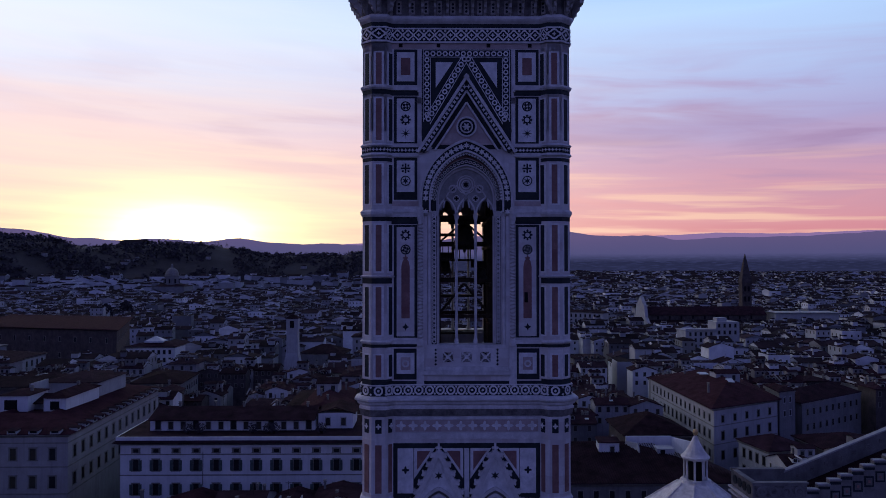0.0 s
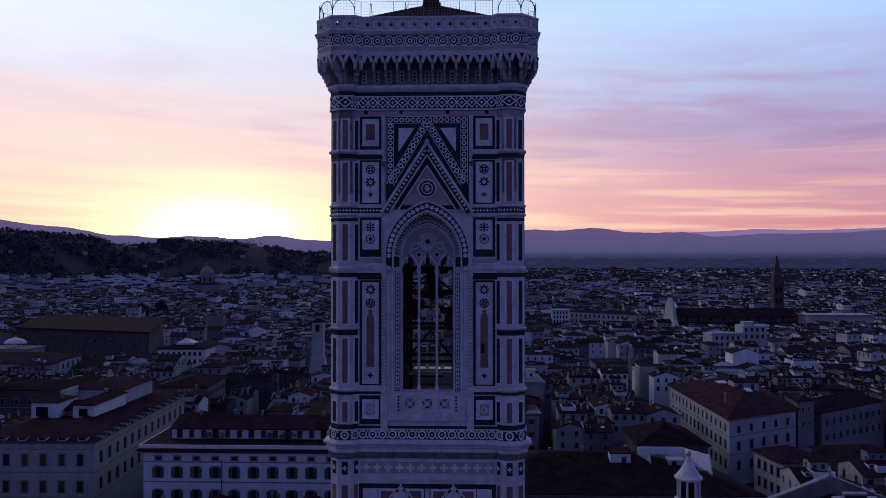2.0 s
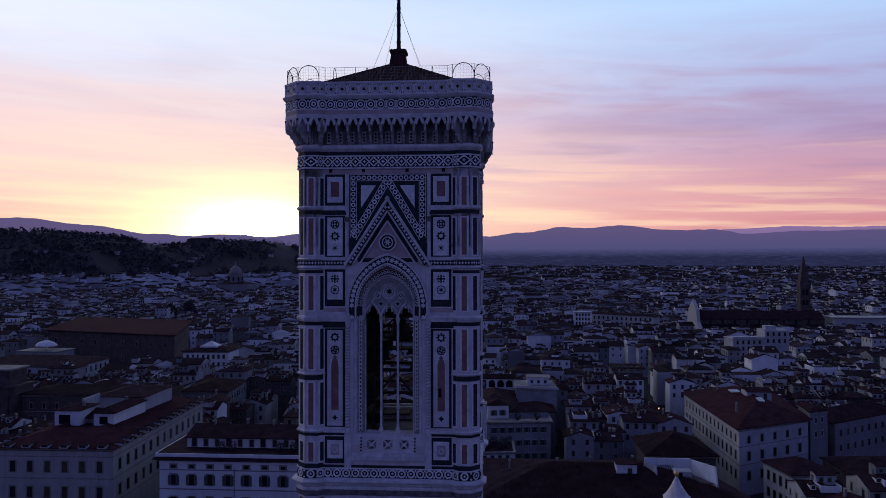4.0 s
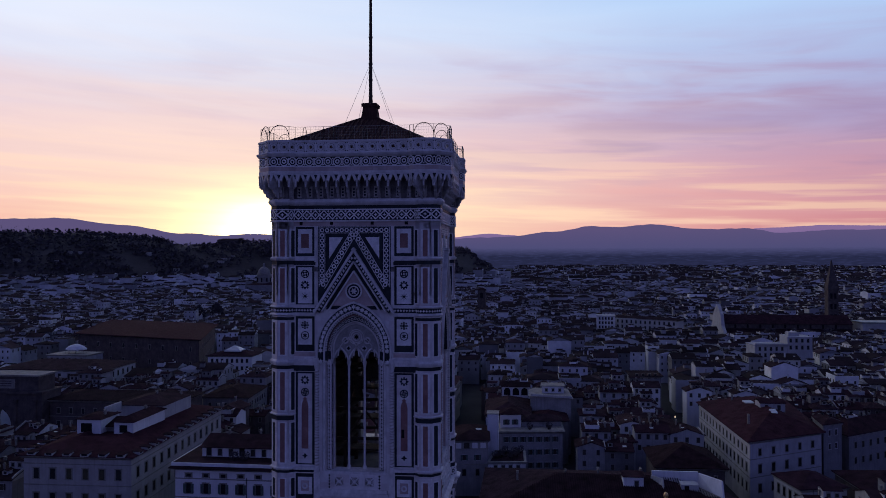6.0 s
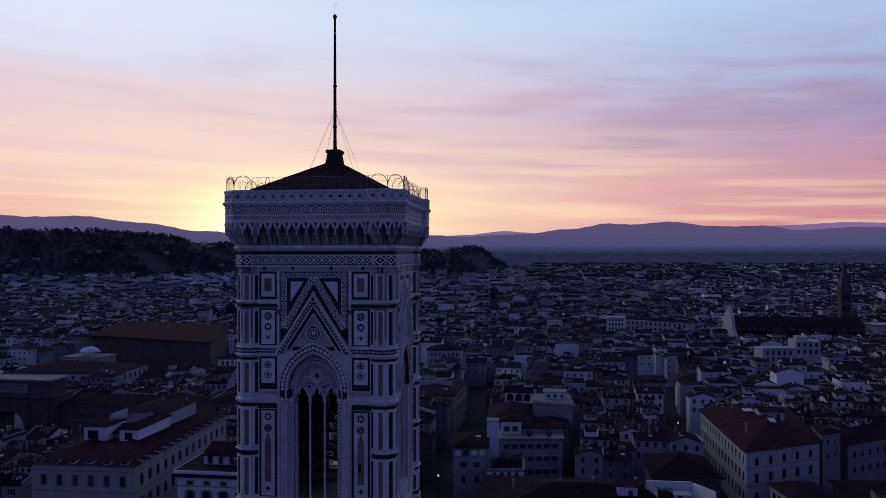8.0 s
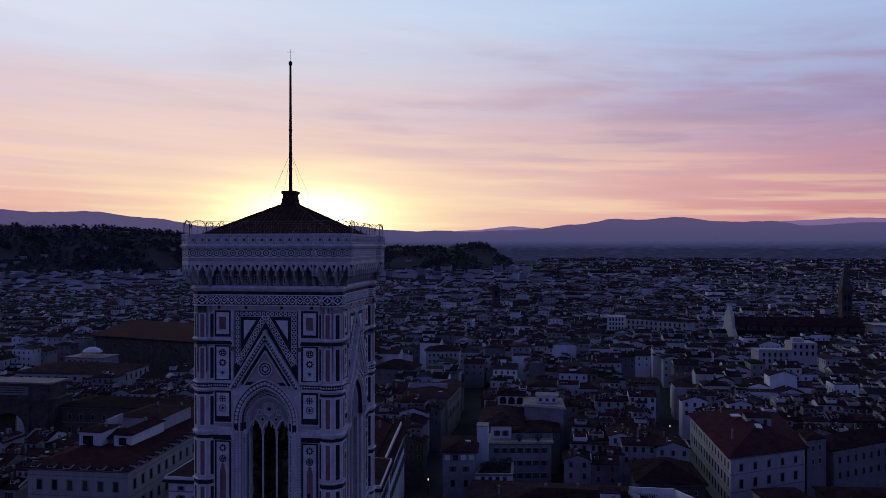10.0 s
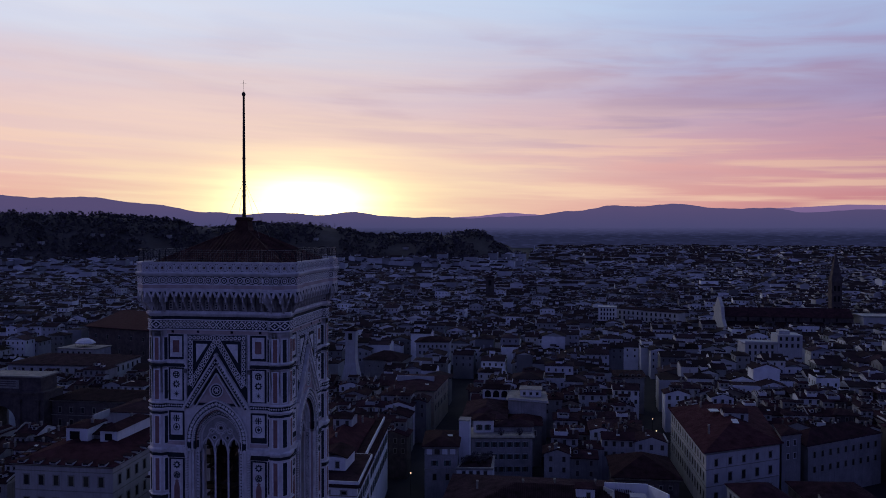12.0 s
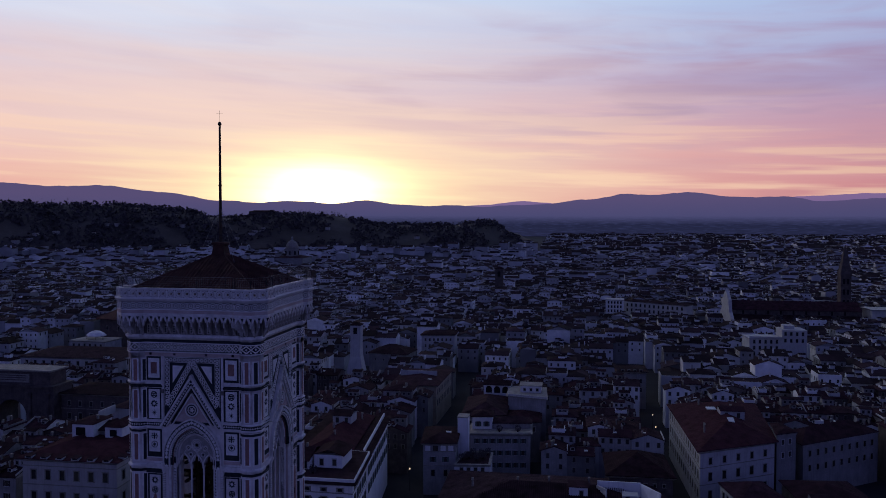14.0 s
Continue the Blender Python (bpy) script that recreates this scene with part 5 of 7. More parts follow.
def house(x0, y0, x1, y1, z, detail, r):
    """One town house on its plot; detail 2: windows as parts."""
    k = r.choices((0, 1, 2), (5, 4, 3))[0]
    wall_mat = (r.choice((PLASTER, PLASTER, OCHRE, GREYWALL)), r.choice((WHITEWALL, BRIGHT)), BROWNSTONE)[k]
    t = thing("town_house", HOUSE_LABELS[k], "house", pose((x0 + x1) / 2, (y0 + y1) / 2, 0), "town houses")
    w, l = (x1 - x0) / 2, (y1 - y0) / 2
    a = r.random() < 0.6
    rise = min(w, l) * r.uniform(0.26, 0.36)
    kind_ = r.random()
    wb_, rb_ = B(), B()
    if kind_ < 0.72:
        rise = (l if a else w) * r.uniform(0.27, 0.36)
        gable_walls(wb_, -w, -l, w, l, z, rise, a), gable_roof(rb_, -w, -l, w, l, z, rise, a, 0.7)
    else:
        wb_.box(-w, -l, 0, w, l, z, False), hip_roof(rb_, -w, -l, w, l, z, rise, 0.75)
    part("wall", wb_, wall_mat, t)
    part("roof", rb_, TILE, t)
    if r.random() < 0.35:
        # roof room with a small terrace
        x, y = r.uniform(-w * 0.4, w * 0.4), r.uniform(-l * 0.3, l * 0.4)
        h = z + rise + r.uniform(1.0, 2.6)
        part("roof_room", B().box(x - 2.2, y - 1.8, z - 0.5, x + 2.2, y + 1.8, h), r.choice((WHITEWALL, PLASTER)), t)
        rr_ = B()
        gable_roof(rr_, x - 2.2, y - 1.8, x + 2.2, y + 1.8, h, 0.55, True, 0.3, 0.15)
        part("roof_room_roof", rr_, TILE, t)
        for wx in (-1, 1):
            put_window(t, x + wx, y - 1.8, h - 1.6, 0, WIN_SMALL)
    for _ in range(r.randint(2, 4)):
        x, y = r.uniform(-w * 0.8, w * 0.8), r.uniform(-l * 0.8, l * 0.8)
        chimney(t, x, y, z + rise * (1 - (abs(y) / l if a else abs(x) / w)) + 0.2, r.uniform(0.7, 1.5), r.uniform(0.35, 0.6))
    for _ in range(r.choice((0, 0, 1, 1, 2))):
        # small dormer with a pale cheek on the front slope
        x, y = r.uniform(-w * 0.7, w * 0.7), -l * r.uniform(0.35, 0.7)
        zz = z + rise * ((1 + y / l) if a else 1 - abs(x) / w)
        dm = part("dormer", B().box(x - 0.7, y - 0.6, zz - 0.2, x + 0.7, y + 1.6, zz + 1.1), r.choice((WHITEWALL, BRIGHT, PLASTER)), t)
        dr = B()
        gable_roof(dr, x - 0.7, y - 0.6, x + 0.7, y + 1.6, zz + 1.1, 0.3, False, 0.2, 0.12)
        part("dormer_roof", dr, TILE, dm)
        part("dormer_window", B().box(x - 0.45, y - 0.66, zz + 0.15, x + 0.45, y - 0.58, zz + 0.95), GLASS, dm)
    if r.random() < 0.2:
        # low party wall with a pale coping across the ridge
        x = r.choice((-1, 1)) * w
        part("party_wall", B().prism([(-l, z - 0.5), (l, z - 0.5), (l, z + 0.7), (0, z + (rise if a else 0) + 0.8), (-l, z + 0.7)], x - 0.15, x + 0.15, Matrix(((0, 1, 0, 0), (1, 0, 0, 0), (0, 0, 1, 0), (0, 0, 0, 1)))), r.choice((WHITEWALL, PLASTER)), t)
    if r.random() < 0.45:
        x, y = r.uniform(-w * 0.5, w * 0.5), -l * 0.5
        zz = z + rise * (0.5 if a else 1 - abs(x) / w) + 0.16
        sl = math.degrees(math.atan2(rise, l)) if a else 0
        sk = part("skylight", B().box(-0.6, -0.45, 0.0, 0.6, 0.45, 0.14), SKYLIGHT, t)
        sk.matrix_basis = pose(x, y, zz, sl, 0, 0)
    if r.random() < 0.4:
        # aerial
        x, y = r.uniform(-w * 0.6, w * 0.6), r.uniform(-l * 0.5, l * 0.5)
        zt_ = z + rise + r.uniform(1.5, 3.0)
        part("aerial", B().rod((x, y, z), (x, y, zt_), 0.04, 4).rod((x - 0.6, y, zt_ - 0.2), (x + 0.6, y, zt_ - 0.2), 0.03, 4).rod((x - 0.45, y, zt_ - 0.5), (x + 0.45, y, zt_ - 0.5), 0.03, 4), IRON, t)
    if r.random() < 0.26:
        # roof terrace with a pale parapet
        x, s_ = r.uniform(-w * 0.3, w * 0.3), min(w, l) * 0.5
        zt_ = z + rise * 0.55
        ter = B().box(x - s_, -l * 0.85, z - 0.3, x + s_, -l * 0.85 + 0.22, zt_ + 1.0).box(x - s_, -l * 0.85 + 0.22, z - 0.3, x - s_ + 0.22, l * 0.1, zt_ + 1.0)
        ter.box(x + s_ - 0.22, -l * 0.85 + 0.22, z - 0.3, x + s_, l * 0.1, zt_ + 1.0)
        part("terrace_parapet", ter, r.choice((WHITEWALL, BRIGHT)), t)
        part("terrace_floor", B().box(x - s_ + 0.22, -l * 0.85 + 0.22, z - 0.3, x + s_ - 0.22, l * 0.1, zt_), ASPHALT, t)
    if detail == 1:
        step = r.uniform(2.4, 3.2)
        n_ = max(1, int((2 * w - 0.6) / step))
        for row_ in range(2):
            for i in range(n_):
                f_ = new("window", WIN_PLAIN)
                f_.parent = t
                f_.matrix_basis = pose(-w + 2 * w * (i + 0.5) / n_, -l, z - 2.5 - 3.6 * row_)
    if detail == 2:
        mesh_ = r.choice((WIN_STONE, WIN_SHUT, WIN_SHUT))
        step = r.uniform(2.6, 3.4)
        for wx, wz in windows_on(None, [], -w, w, 0, 2.0, z, step, 1, 2):
            put_window(t, wx, -l, wz, 0, mesh_)
            if mesh_ is WIN_SHUT and r.random() < 0.5:
                for s in (-1, 1):
                    sh_ = new("shutter", SHUT_LEAF)
                    sh_.parent = t
                    sh_.matrix_basis = pose(wx + s * 0.85, -l - 0.02, wz, 0, 0, 0)
        for side_, turn in ((-w, -90), (w, 90)):
            if r.random() < 0.3:
                for wy, wz in windows_on(None, [], -l, l, 0, 6.0, z, step * 1.2, 1, 2):
                    put_window(t, side_, wy, wz, turn, mesh_)
    return t


sheets = B()        # small bright roof lights and metal sheets across the far roofs


def block_house(bw, br, bd, x0, y0, x1, y1, z, r, ca, sa, ox, oy, win=True):
    """A far house drawn into shared builders, turned by the quarter's angle."""
    w_, r_, d_ = B(), B(), B()
    a = r.random() < 0.55
    kind_ = r.random()
    if kind_ < 0.7:
        rise = ((y1 - y0) if a else (x1 - x0)) / 2 * r.uniform(0.26, 0.36)
        gable_walls(w_, x0, y0, x1, y1, z, rise, a)
        gable_roof(r_, x0, y0, x1, y1, z, rise, a, 0.75)
    elif kind_ < 0.9:
        rise = min(x1 - x0, y1 - y0) / 2 * 0.3
        w_.box(x0, y0, 0, x1, y1, z, False), hip_roof(r_, x0, y0, x1, y1, z, rise)
    else:
        w_.box(x0, y0, 0, x1, y1, z + 1.0, False)
        r_.box(x0 + 0.3, y0 + 0.3, z + 0.9, x1 - 0.3, y1 - 0.3, z + 1.06, False)
        rise = 0.5
    for _ in range(r.choice((0, 1, 2, 2, 3))):
        cx, cy = r.uniform(x0 + 1.5, x1 - 1.5), r.uniform(y0 + 1.5, y1 - 1.5)
        s = r.choice((0.3, 0.35, 1.2, 1.7))
        top = z + rise + r.uniform(0.5, 1.8)
        w_.box(cx - s, cy - s * 0.8, z, cx + s, cy + s * 0.8, top, False)
        if s > 1:
            gable_roof(r_, cx - s, cy - s * 0.8, cx + s, cy + s * 0.8, top, 0.45, True, 0.3, 0.15)
    sh_ = B()
    if win and r.random() < 0.30:
        cx, cy, s = r.uniform(x0 + 1.5, x1 - 2.5), y0 + (y1 - y0) * r.uniform(0.15, 0.4), r.uniform(0.5, 1.5)
        zz = z + (rise * (cy - y0) / ((y1 - y0) / 2) if a else rise * (1 - abs(cx + s / 2 - (x0 + x1) / 2) / ((x1 - x0) / 2))) + 0.3
        sh_.box(cx, cy, zz, cx + s, cy + s * 0.7, zz + 0.3)
    if win and r.random() < 0.75:
        n = max(2, int((x1 - x0) / 3.2))
        for q in range(int((z - 4) / 3.8)):
            for i in range(n):
                xx, zz = x0 + (x1 - x0) * (i + 0.5) / n, z - 2.8 - q * 3.8
                d_.box(xx - 0.45, y0 - 0.06, zz, xx + 0.45, y0 + 0.05, zz + 1.5, False)
        for i in range(max(2, int((y1 - y0) / 3.6))):
            yy = y0 + (y1 - y0) * (i + 0.5) / max(2, int((y1 - y0) / 3.6))
            d_.box(x0 - 0.06, yy - 0.5, z - 2.8, x0 + 0.05, yy + 0.5, z - 1.0, False)
            d_.box(x1 - 0.05, yy - 0.5, z - 2.8, x1 + 0.06, yy + 0.5, z - 1.0, False)
    for src, dst in ((w_, bw), (r_, br), (d_, bd), (sh_, sheets)):
        k = len(dst.v)
        dst.v += [(ox + x * ca - y * sa, oy + x * sa + y * ca, zz) for x, y, zz in src.v]
        dst.f += [tuple(k + i for i in f) for f in src.f]

# ---- large buildings ----


def shrink(quad, f):
    cx, cy = sum(p[0] for p in quad) / 4, sum(p[1] for p in quad) / 4
    return [(cx + (x - cx) * f, cy + (y - cy) * f) for x, y in quad]


def grow(quad, d):
    """Pushes the corners of a plan outwards by about d metres."""
    cx, cy = sum(p[0] for p in quad) / 4, sum(p[1] for p in quad) / 4
    return [(x + d * (1 if x > cx else -1), y + d * (1 if y > cy else -1)) for x, y in quad]


def solid(quad, prof, b=None):
    """Walls or cornices on a plan: prof of (outward growth, z)."""
    return (b or B()).rings([[(x, y, z) for x, y in (grow(quad, o) if o else quad)] for o, z in prof])


def ridged(quad, z, rise, over=0.8, thick=0.25, inner=0.0):
    """Hipped roof on a four-cornered plan, ridge along its longer way."""
    q = grow(quad, over)
    m01, m12, m23, m30 = [Vector(((q[i][0] + q[j][0]) / 2, (q[i][1] + q[j][1]) / 2)) for i, j in ((0, 1), (1, 2), (2, 3), (3, 0))]
    b = B()
    b.rings([[(x, y, zz) for x, y in q] for zz in (z, z + thick)])
    zt, za = z + thick, z + thick + rise
    P = [(x, y, zt) for x, y in q]
    if (m12 - m30).length >= (m01 - m23).length:
        k = (m01 - m23).length / 2 / (m12 - m30).length
        a, c = m30.lerp(m12, k), m12.lerp(m30, k)
        A, C = (a.x, a.y, za), (c.x, c.y, za)
        b.face(P[0], P[1], C, A), b.face(P[1], P[2], C), b.face(P[2], P[3], A, C), b.face(P[3], P[0], A)
    else:
        k = (m12 - m30).length / 2 / (m01 - m23).length
        a, c = m01.lerp(m23, k), m23.lerp(m01, k)
        A, C = (a.x, a.y, za), (c.x, c.y, za)
        b.face(P[0], P[1], A), b.face(P[1], P[2], C, A), b.face(P[2], P[3], C), b.face(P[3], P[0], A, C)
    return b


def wall_windows(t, p, q, bays, rows, meshes, inset=1.2, leaves=None):
    """Windows along the wall from p to q (inside to the left); rows of (sill z, meshes or None)."""
    p, q = Vector(p), Vector(q)
    d = q - p
    l = d.length
    turn = math.degrees(math.atan2(d.y, d.x))
    for z, mm in rows:
        for i in range(bays):
            c = p + d * ((inset + (l - 2 * inset) * (i + 0.5) / bays) / l)
            put_window(t, c.x, c.y, z, turn, mm or meshes, leaves if leaves and mm is not WIN_SMALL else None)


def block_palace(label, quad, z, wall_mat, roof_rise, fronts, cornice=0.6, name="palace", courses=(), roof=True, category="palace", trim=STONE, tiles=TILE):
    """A large block: corners counter-clockwise from the near right; fronts: (edge, bays, rows)."""
    t = thing(name, label, category, pose(0, 0, 0))
    part("wall", solid(quad, [(0, 0), (0, z)]), wall_mat, t)
    part("cornice", solid(quad, [(0.05, z - 0.7), (0.25, z - 0.6), (cornice * 0.7, z - 0.25), (cornice, z - 0.1), (cornice, z + 0.06)]), trim, t)
    for zc in courses:
        part("string_course", solid(quad, [(0.08, zc), (0.12, zc + 0.1), (0.08, zc + 0.25)]), trim, t)
    if roof:
        part("roof", ridged(quad, z + 0.06, roof_rise, cornice + 0.15), tiles, t)
    for e, bays, rows in fronts:
        wall_windows(t, quad[e], quad[(e + 1) % 4], bays, rows, WIN_STONE)
    return t


def roof_hut(t, x0, y0, x1, y1, z0, z1, roof=True, wall=WHITEWALL, wins=2):
    part("roof_room", B().box(x0, y0, z0, x1, y1, z1), wall, t)
    if roof:
        b = B()
        gable_roof(b, x0, y0, x1, y1, z1, (y1 - y0) / 2 * 0.32, True, 0.35, 0.16)
        part("roof_room_roof", b, TILE, t)
    for i in range(wins):
        put_window(t, x0 + (x1 - x0) * (i + 0.5) / wins, y0, z1 - 2.3, 0, WIN_SHUT)


# white palace with a red roof
P1 = [(82.4, 225.5), (108.5, 241.5), (113.5, 292.0), (81.0, 286.0)]
p1 = block_palace("large cream palace with stone-framed windows and a red hipped roof", P1, 20.0, WHITEWALL, 5.0,
                  [(0, 5, [(15.6, WIN_STONE), (10.4, WIN_TALL), (4.6, WIN_TALL)]), (3, 14, [(15.8, WIN_STONE), (10.6, WIN_HEAVY), (4.8, WIN_HEAVY)])], 0.9, courses=(14.6, 9.2), tiles=TILERED)
roof_hut(p1, 94, 255, 102, 261, 21, 26.2)
sk = part("skylight", B().box(-1.6, -1.2, 0, 1.6, 1.2, 0.3), SKYLIGHT, p1)
sk.matrix_basis = pose(92, 262, 25.1, 8, 0, 10)
sk2 = part("skylight", B().box(-1.0, -1.4, 0, 1.0, 1.4, 0.5), SKYLIGHT, p1)
sk2.matrix_basis = pose(96, 248, 24.6, 15, 0, 0)
for x, y in ((86, 240), (100, 268), (90, 275)):
    chimney(p1, x, y, 23.6)
wing = block_palace("plain plastered wing with tall windows beside the cream palace", [(119, 247), (150, 268), (143, 282), (116, 262)], 17.5, PLASTER, 3.2, [(0, 9, [(13.4, WIN_STONE), (8.5, WIN_STONE)])], 0.5, "town_house", category="house")
mid = block_palace("plain plastered house joined to the cream palace", [(109.2, 241.6), (116.5, 246.5), (114.0, 257.0), (111.0, 256.0)], 22.0, PLASTER, 1.0, [(0, 2, [(18.5, WIN_SHUT), (14.2, WIN_SHUT)])], 0.3, "town_house", category="house")
annex = block_palace("cream house with tall windows below the palace", [(90, 205), (103, 208.5), (99.5, 222.5), (87.3, 219.5)], 12.3, WHITEWALL, 2.6, [(0, 3, [(8.5, WIN_STONE)]), (3, 4, [(8.0, WIN_TALL), (3.2, WIN_TALL)])], 0.5, "town_house", category="house")

# grey palace with small dormers along its eaves
P2 = [(-110.5, 171.5), (-82.0, 172.0), (-84.3, 234.0), (-112.5, 233.0)]
WIN_PED = window_meshes(1.35, 2.6, "pediment", STONE, GLASS, 0.32)
p2 = block_palace("large grey plastered palace with dormers along the eaves and roof rooms", P2, 25.0, GREYWALL, 0.1,
                  [(0, 6, [(19.2, WIN_PED), (13.0, WIN_PED)]), (1, 13, [(19.2, WIN_PED), (13.0, WIN_PED)])], 1.0, courses=(17.6, 11.6, 22.9), roof=False)
rb = B()
rb.rings([[(x, y, z) for x, y in q] for q, z in ((grow(P2, 1.1), 25.06), (grow(P2, 1.1), 25.3), (grow(P2, -9.0), 28.0), (grow(P2, -10.0), 27.2))])
part("roof", rb, TILERED, p2)


def eave_dormer(x, y, turn):
    """Low dormer on the eaves: pale cheeks and sheet top, dark window."""
    d = part("dormer", B().box(-1.05, -0.75, 0, -0.8, 1.0, 0.72).box(0.8, -0.75, 0, 1.05, 1.0, 0.72).box(-0.8, -0.7, 0, 0.8, 1.0, 0.2), WHITEWALL, p2)
    part("dormer_roof", B().rings([[(-1.2, -1.0, z), (1.2, -1.0, z), (1.2, 1.5, z + 0.22), (-1.2, 1.5, z + 0.22)] for z in (0.72, 0.82)]), TILE, d)
    part("dormer_window", B().box(-0.8, -0.6, 0.2, 0.8, -0.5, 0.72), GLASS, d)
    d.matrix_basis = pose(x, y, 25.25, 0, 0, turn)


for i in range(6):
    eave_dormer(-108.0 + 4.75 * i, 171.3, 0)
for i in range(13):
    eave_dormer(-81.6 - 0.17 * i, 174.8 + 4.6 * i, 92.1)
    if i < 12:
        eave_dormer(-110.9 - 0.15 * i, 176.0 + 4.8 * i, -91.9)
# roof rooms round a small court
part("roof_room", B().box(-105.5, 186.5, 26.5, -98.6, 196, 31.0), BRIGHT, p2)
part("roof_room_roof", ridged([(-105.5, 186.5), (-98.6, 186.5), (-98.6, 196), (-105.5, 196)], 31.0, 0.9, 0.4, 0.14), TILE, p2)
part("roof_door", B().box(-104.3, 186.42, 27.6, -101.2, 186.55, 30.0), DARK_FILL, p2)
part("roof_room", B().box(-98.6, 189.5, 26.5, -95.0, 206, 29.0), PLASTER, p2)
part("lean_to_roof", B().rings([[(-98.7, y, z), (-94.9, y, z), (-94.9, y + 6, z + 1.6), (-98.7, y + 6, z + 1.6)] for y, z in ((188.6, 28.6), (188.6, 28.8))]), TILE, p2)
part("roof_room", B().box(-95.0, 186.8, 26.5, -89.6, 205, 30.4), BRIGHT, p2)
part("roof_room_roof", ridged([(-95.0, 186.8), (-89.6, 186.8), (-89.6, 205), (-95.0, 205)], 30.4, 1.3, 0.5, 0.14), TILE, p2)
part("roof_door", B().box(-93.4, 186.72, 27.6, -91.2, 186.85, 29.6), DARK_FILL, p2)
part("roof_room", B().box(-104.5, 205.5, 26.5, -90.2, 224, 31.2), WHITEWALL, p2)
part("roof_room_roof", ridged([(-104.5, 205.5), (-90.2, 205.5), (-90.2, 224), (-104.5, 224)], 31.2, 1.9, 0.5, 0.16), TILE, p2)
part("ridge_wall", B().box(-103.4, 196.2, 30.0, -103.0, 205, 32.4), WHITEWALL, p2)
for x, y, z in ((-100, 191, 31.6), (-92.3, 199, 31.4), (-97, 215, 32.8), (-92, 221, 31.6)):
    chimney(p2, x, y, z, 0.8, 0.5)
low = block_palace("low pale house with a wide eave", [(-113, 133), (-96, 136), (-98, 150), (-115, 147)], 19.0, WHITEWALL, 2.6, [(0, 4, [(15.0, WIN_SHUT), (10.8, WIN_SHUT)]), (1, 3, [(15.0, WIN_SHUT), (10.8, WIN_SHUT)])], 0.6, "town_house", category="house")

WIN_WIDE = window_meshes(1.2, 2.4, "wide", STONE, GLASS, 0.34)
WIN_MEZZ = window_meshes(1.15, 0.75, "mezz", STONE, GLASS, 0.4)
# long white palace with stone window frames and an attic terrace
P3 = [(-69.5, 170.0), (-14.0, 170.0), (-16.3, 193.0), (-69.8, 193.0)]
P3B = [(-40.0, 193.2), (-16.3, 193.2), (-20.5, 237.0), (-40.0, 237.0)]
p3 = block_palace("long white palace with grey stone window frames and an attic terrace", P3, 23.6, BRIGHT, 0.1,
                  [(0, 12, [(21.3, WIN_MEZZ)]), (1, 5, [(21.3, WIN_MEZZ)])], 1.1, courses=(20.75, 16.2, 11.0), roof=False)
part("wing_wall", solid(P3B, [(0, 0), (0, 23.6)]), BRIGHT, p3)
part("cornice", solid(P3B, [(0.05, 22.9), (0.25, 23.0), (0.8, 23.35), (1.1, 23.5), (1.1, 23.66)]), STONE, p3)
for quad, e, bays in ((P3, 0, 12), (P3, 1, 5), (P3B, 1, 10)):
    wall_windows(p3, quad[e], quad[e + 1], bays, [(17.3, WIN_WIDE), (12.0, WIN_WIDE)], WIN_WIDE, leaves=(TALL_LEAF, 1.0))
wall_windows(p3, P3B[1], P3B[2], 10, [(21.3, WIN_MEZZ)], WIN_MEZZ)
part("terrace_wall", B().rings([[(x, y, z) for x, y in grow(P3, 0.75)] for z in (23.7, 24.9)]), BRIGHT, p3)
part("terrace_floor", B().rings([[(x, y, z) for x, y in grow(P3, 0.45)] for z in (24.0, 24.92)]), TILE, p3)
part("eave_roof", B().rings([[(x, y, z) for x, y in q] for q, z in ((grow(P3, 1.3), 23.5), (grow(P3, 1.35), 23.66), (grow(P3, 0.78), 24.1))]), TILE, p3)
part("wing_eave", B().rings([[(x, y, z) for x, y in q] for q, z in ((grow(P3B, 1.3), 23.68), (grow(P3B, 1.3), 23.8), (grow(P3B, -1.0), 24.3))]), TILE, p3)
part("wing_parapet", B().rings([[(-17.6, 193.8, z), (-17.2, 193.8, z), (-21.2, 236.0, z), (-21.6, 236.0, z)] for z in (24.0, 25.3)]), BRIGHT, p3)
part("attic_wall", B().box(-65, 175.5, 24.8, -27.5, 187, 27.6), BRIGHT, p3)
ar = B()
gable_roof(ar, -65, 175.5, -27.5, 187, 27.6, 1.7, True, 1.0, 0.2)
part("attic_roof", ar, TILE, p3)
for i in range(13):
    put_window(p3, -63.2 + 2.86 * i, 175.5, 25.2, 0, WIN_SHUT if i % 3 else WIN_STONE)
# pavilion at the street corner and the long tiled wing roof
part("pavilion_wall", B().box(-27.0, 177.5, 24.8, -19.0, 187, 28.4), BRIGHT, p3)
pv = B()
gable_roof(pv, -27.0, 177.5, -19.0, 187, 28.4, 1.3, False, 0.6, 0.18)
part("pavilion_roof", pv, TILE, p3)
for wx in (-24.8, -21.2):
    put_window(p3, wx, 177.5, 25.6, 0, WIN_SHUT)
part("wing_roof", ridged([(-36, 188.5), (-20.5, 188.5), (-24.3, 234), (-36, 234)], 24.5, 3.2, 0.3), TILERED, p3)
roof_hut(p3, -33, 214, -27, 221, 25, 29.6)
for x, y, z in ((-60, 181, 29.3), (-52, 182, 29.3), (-45, 181, 29.3), (-37, 183, 29.2), (-30, 181, 29.2), (-28, 200, 27.6), (-31, 209, 27.6), (-26, 224, 27.0)):
    chimney(p3, x, y, z, 0.8, 0.45)
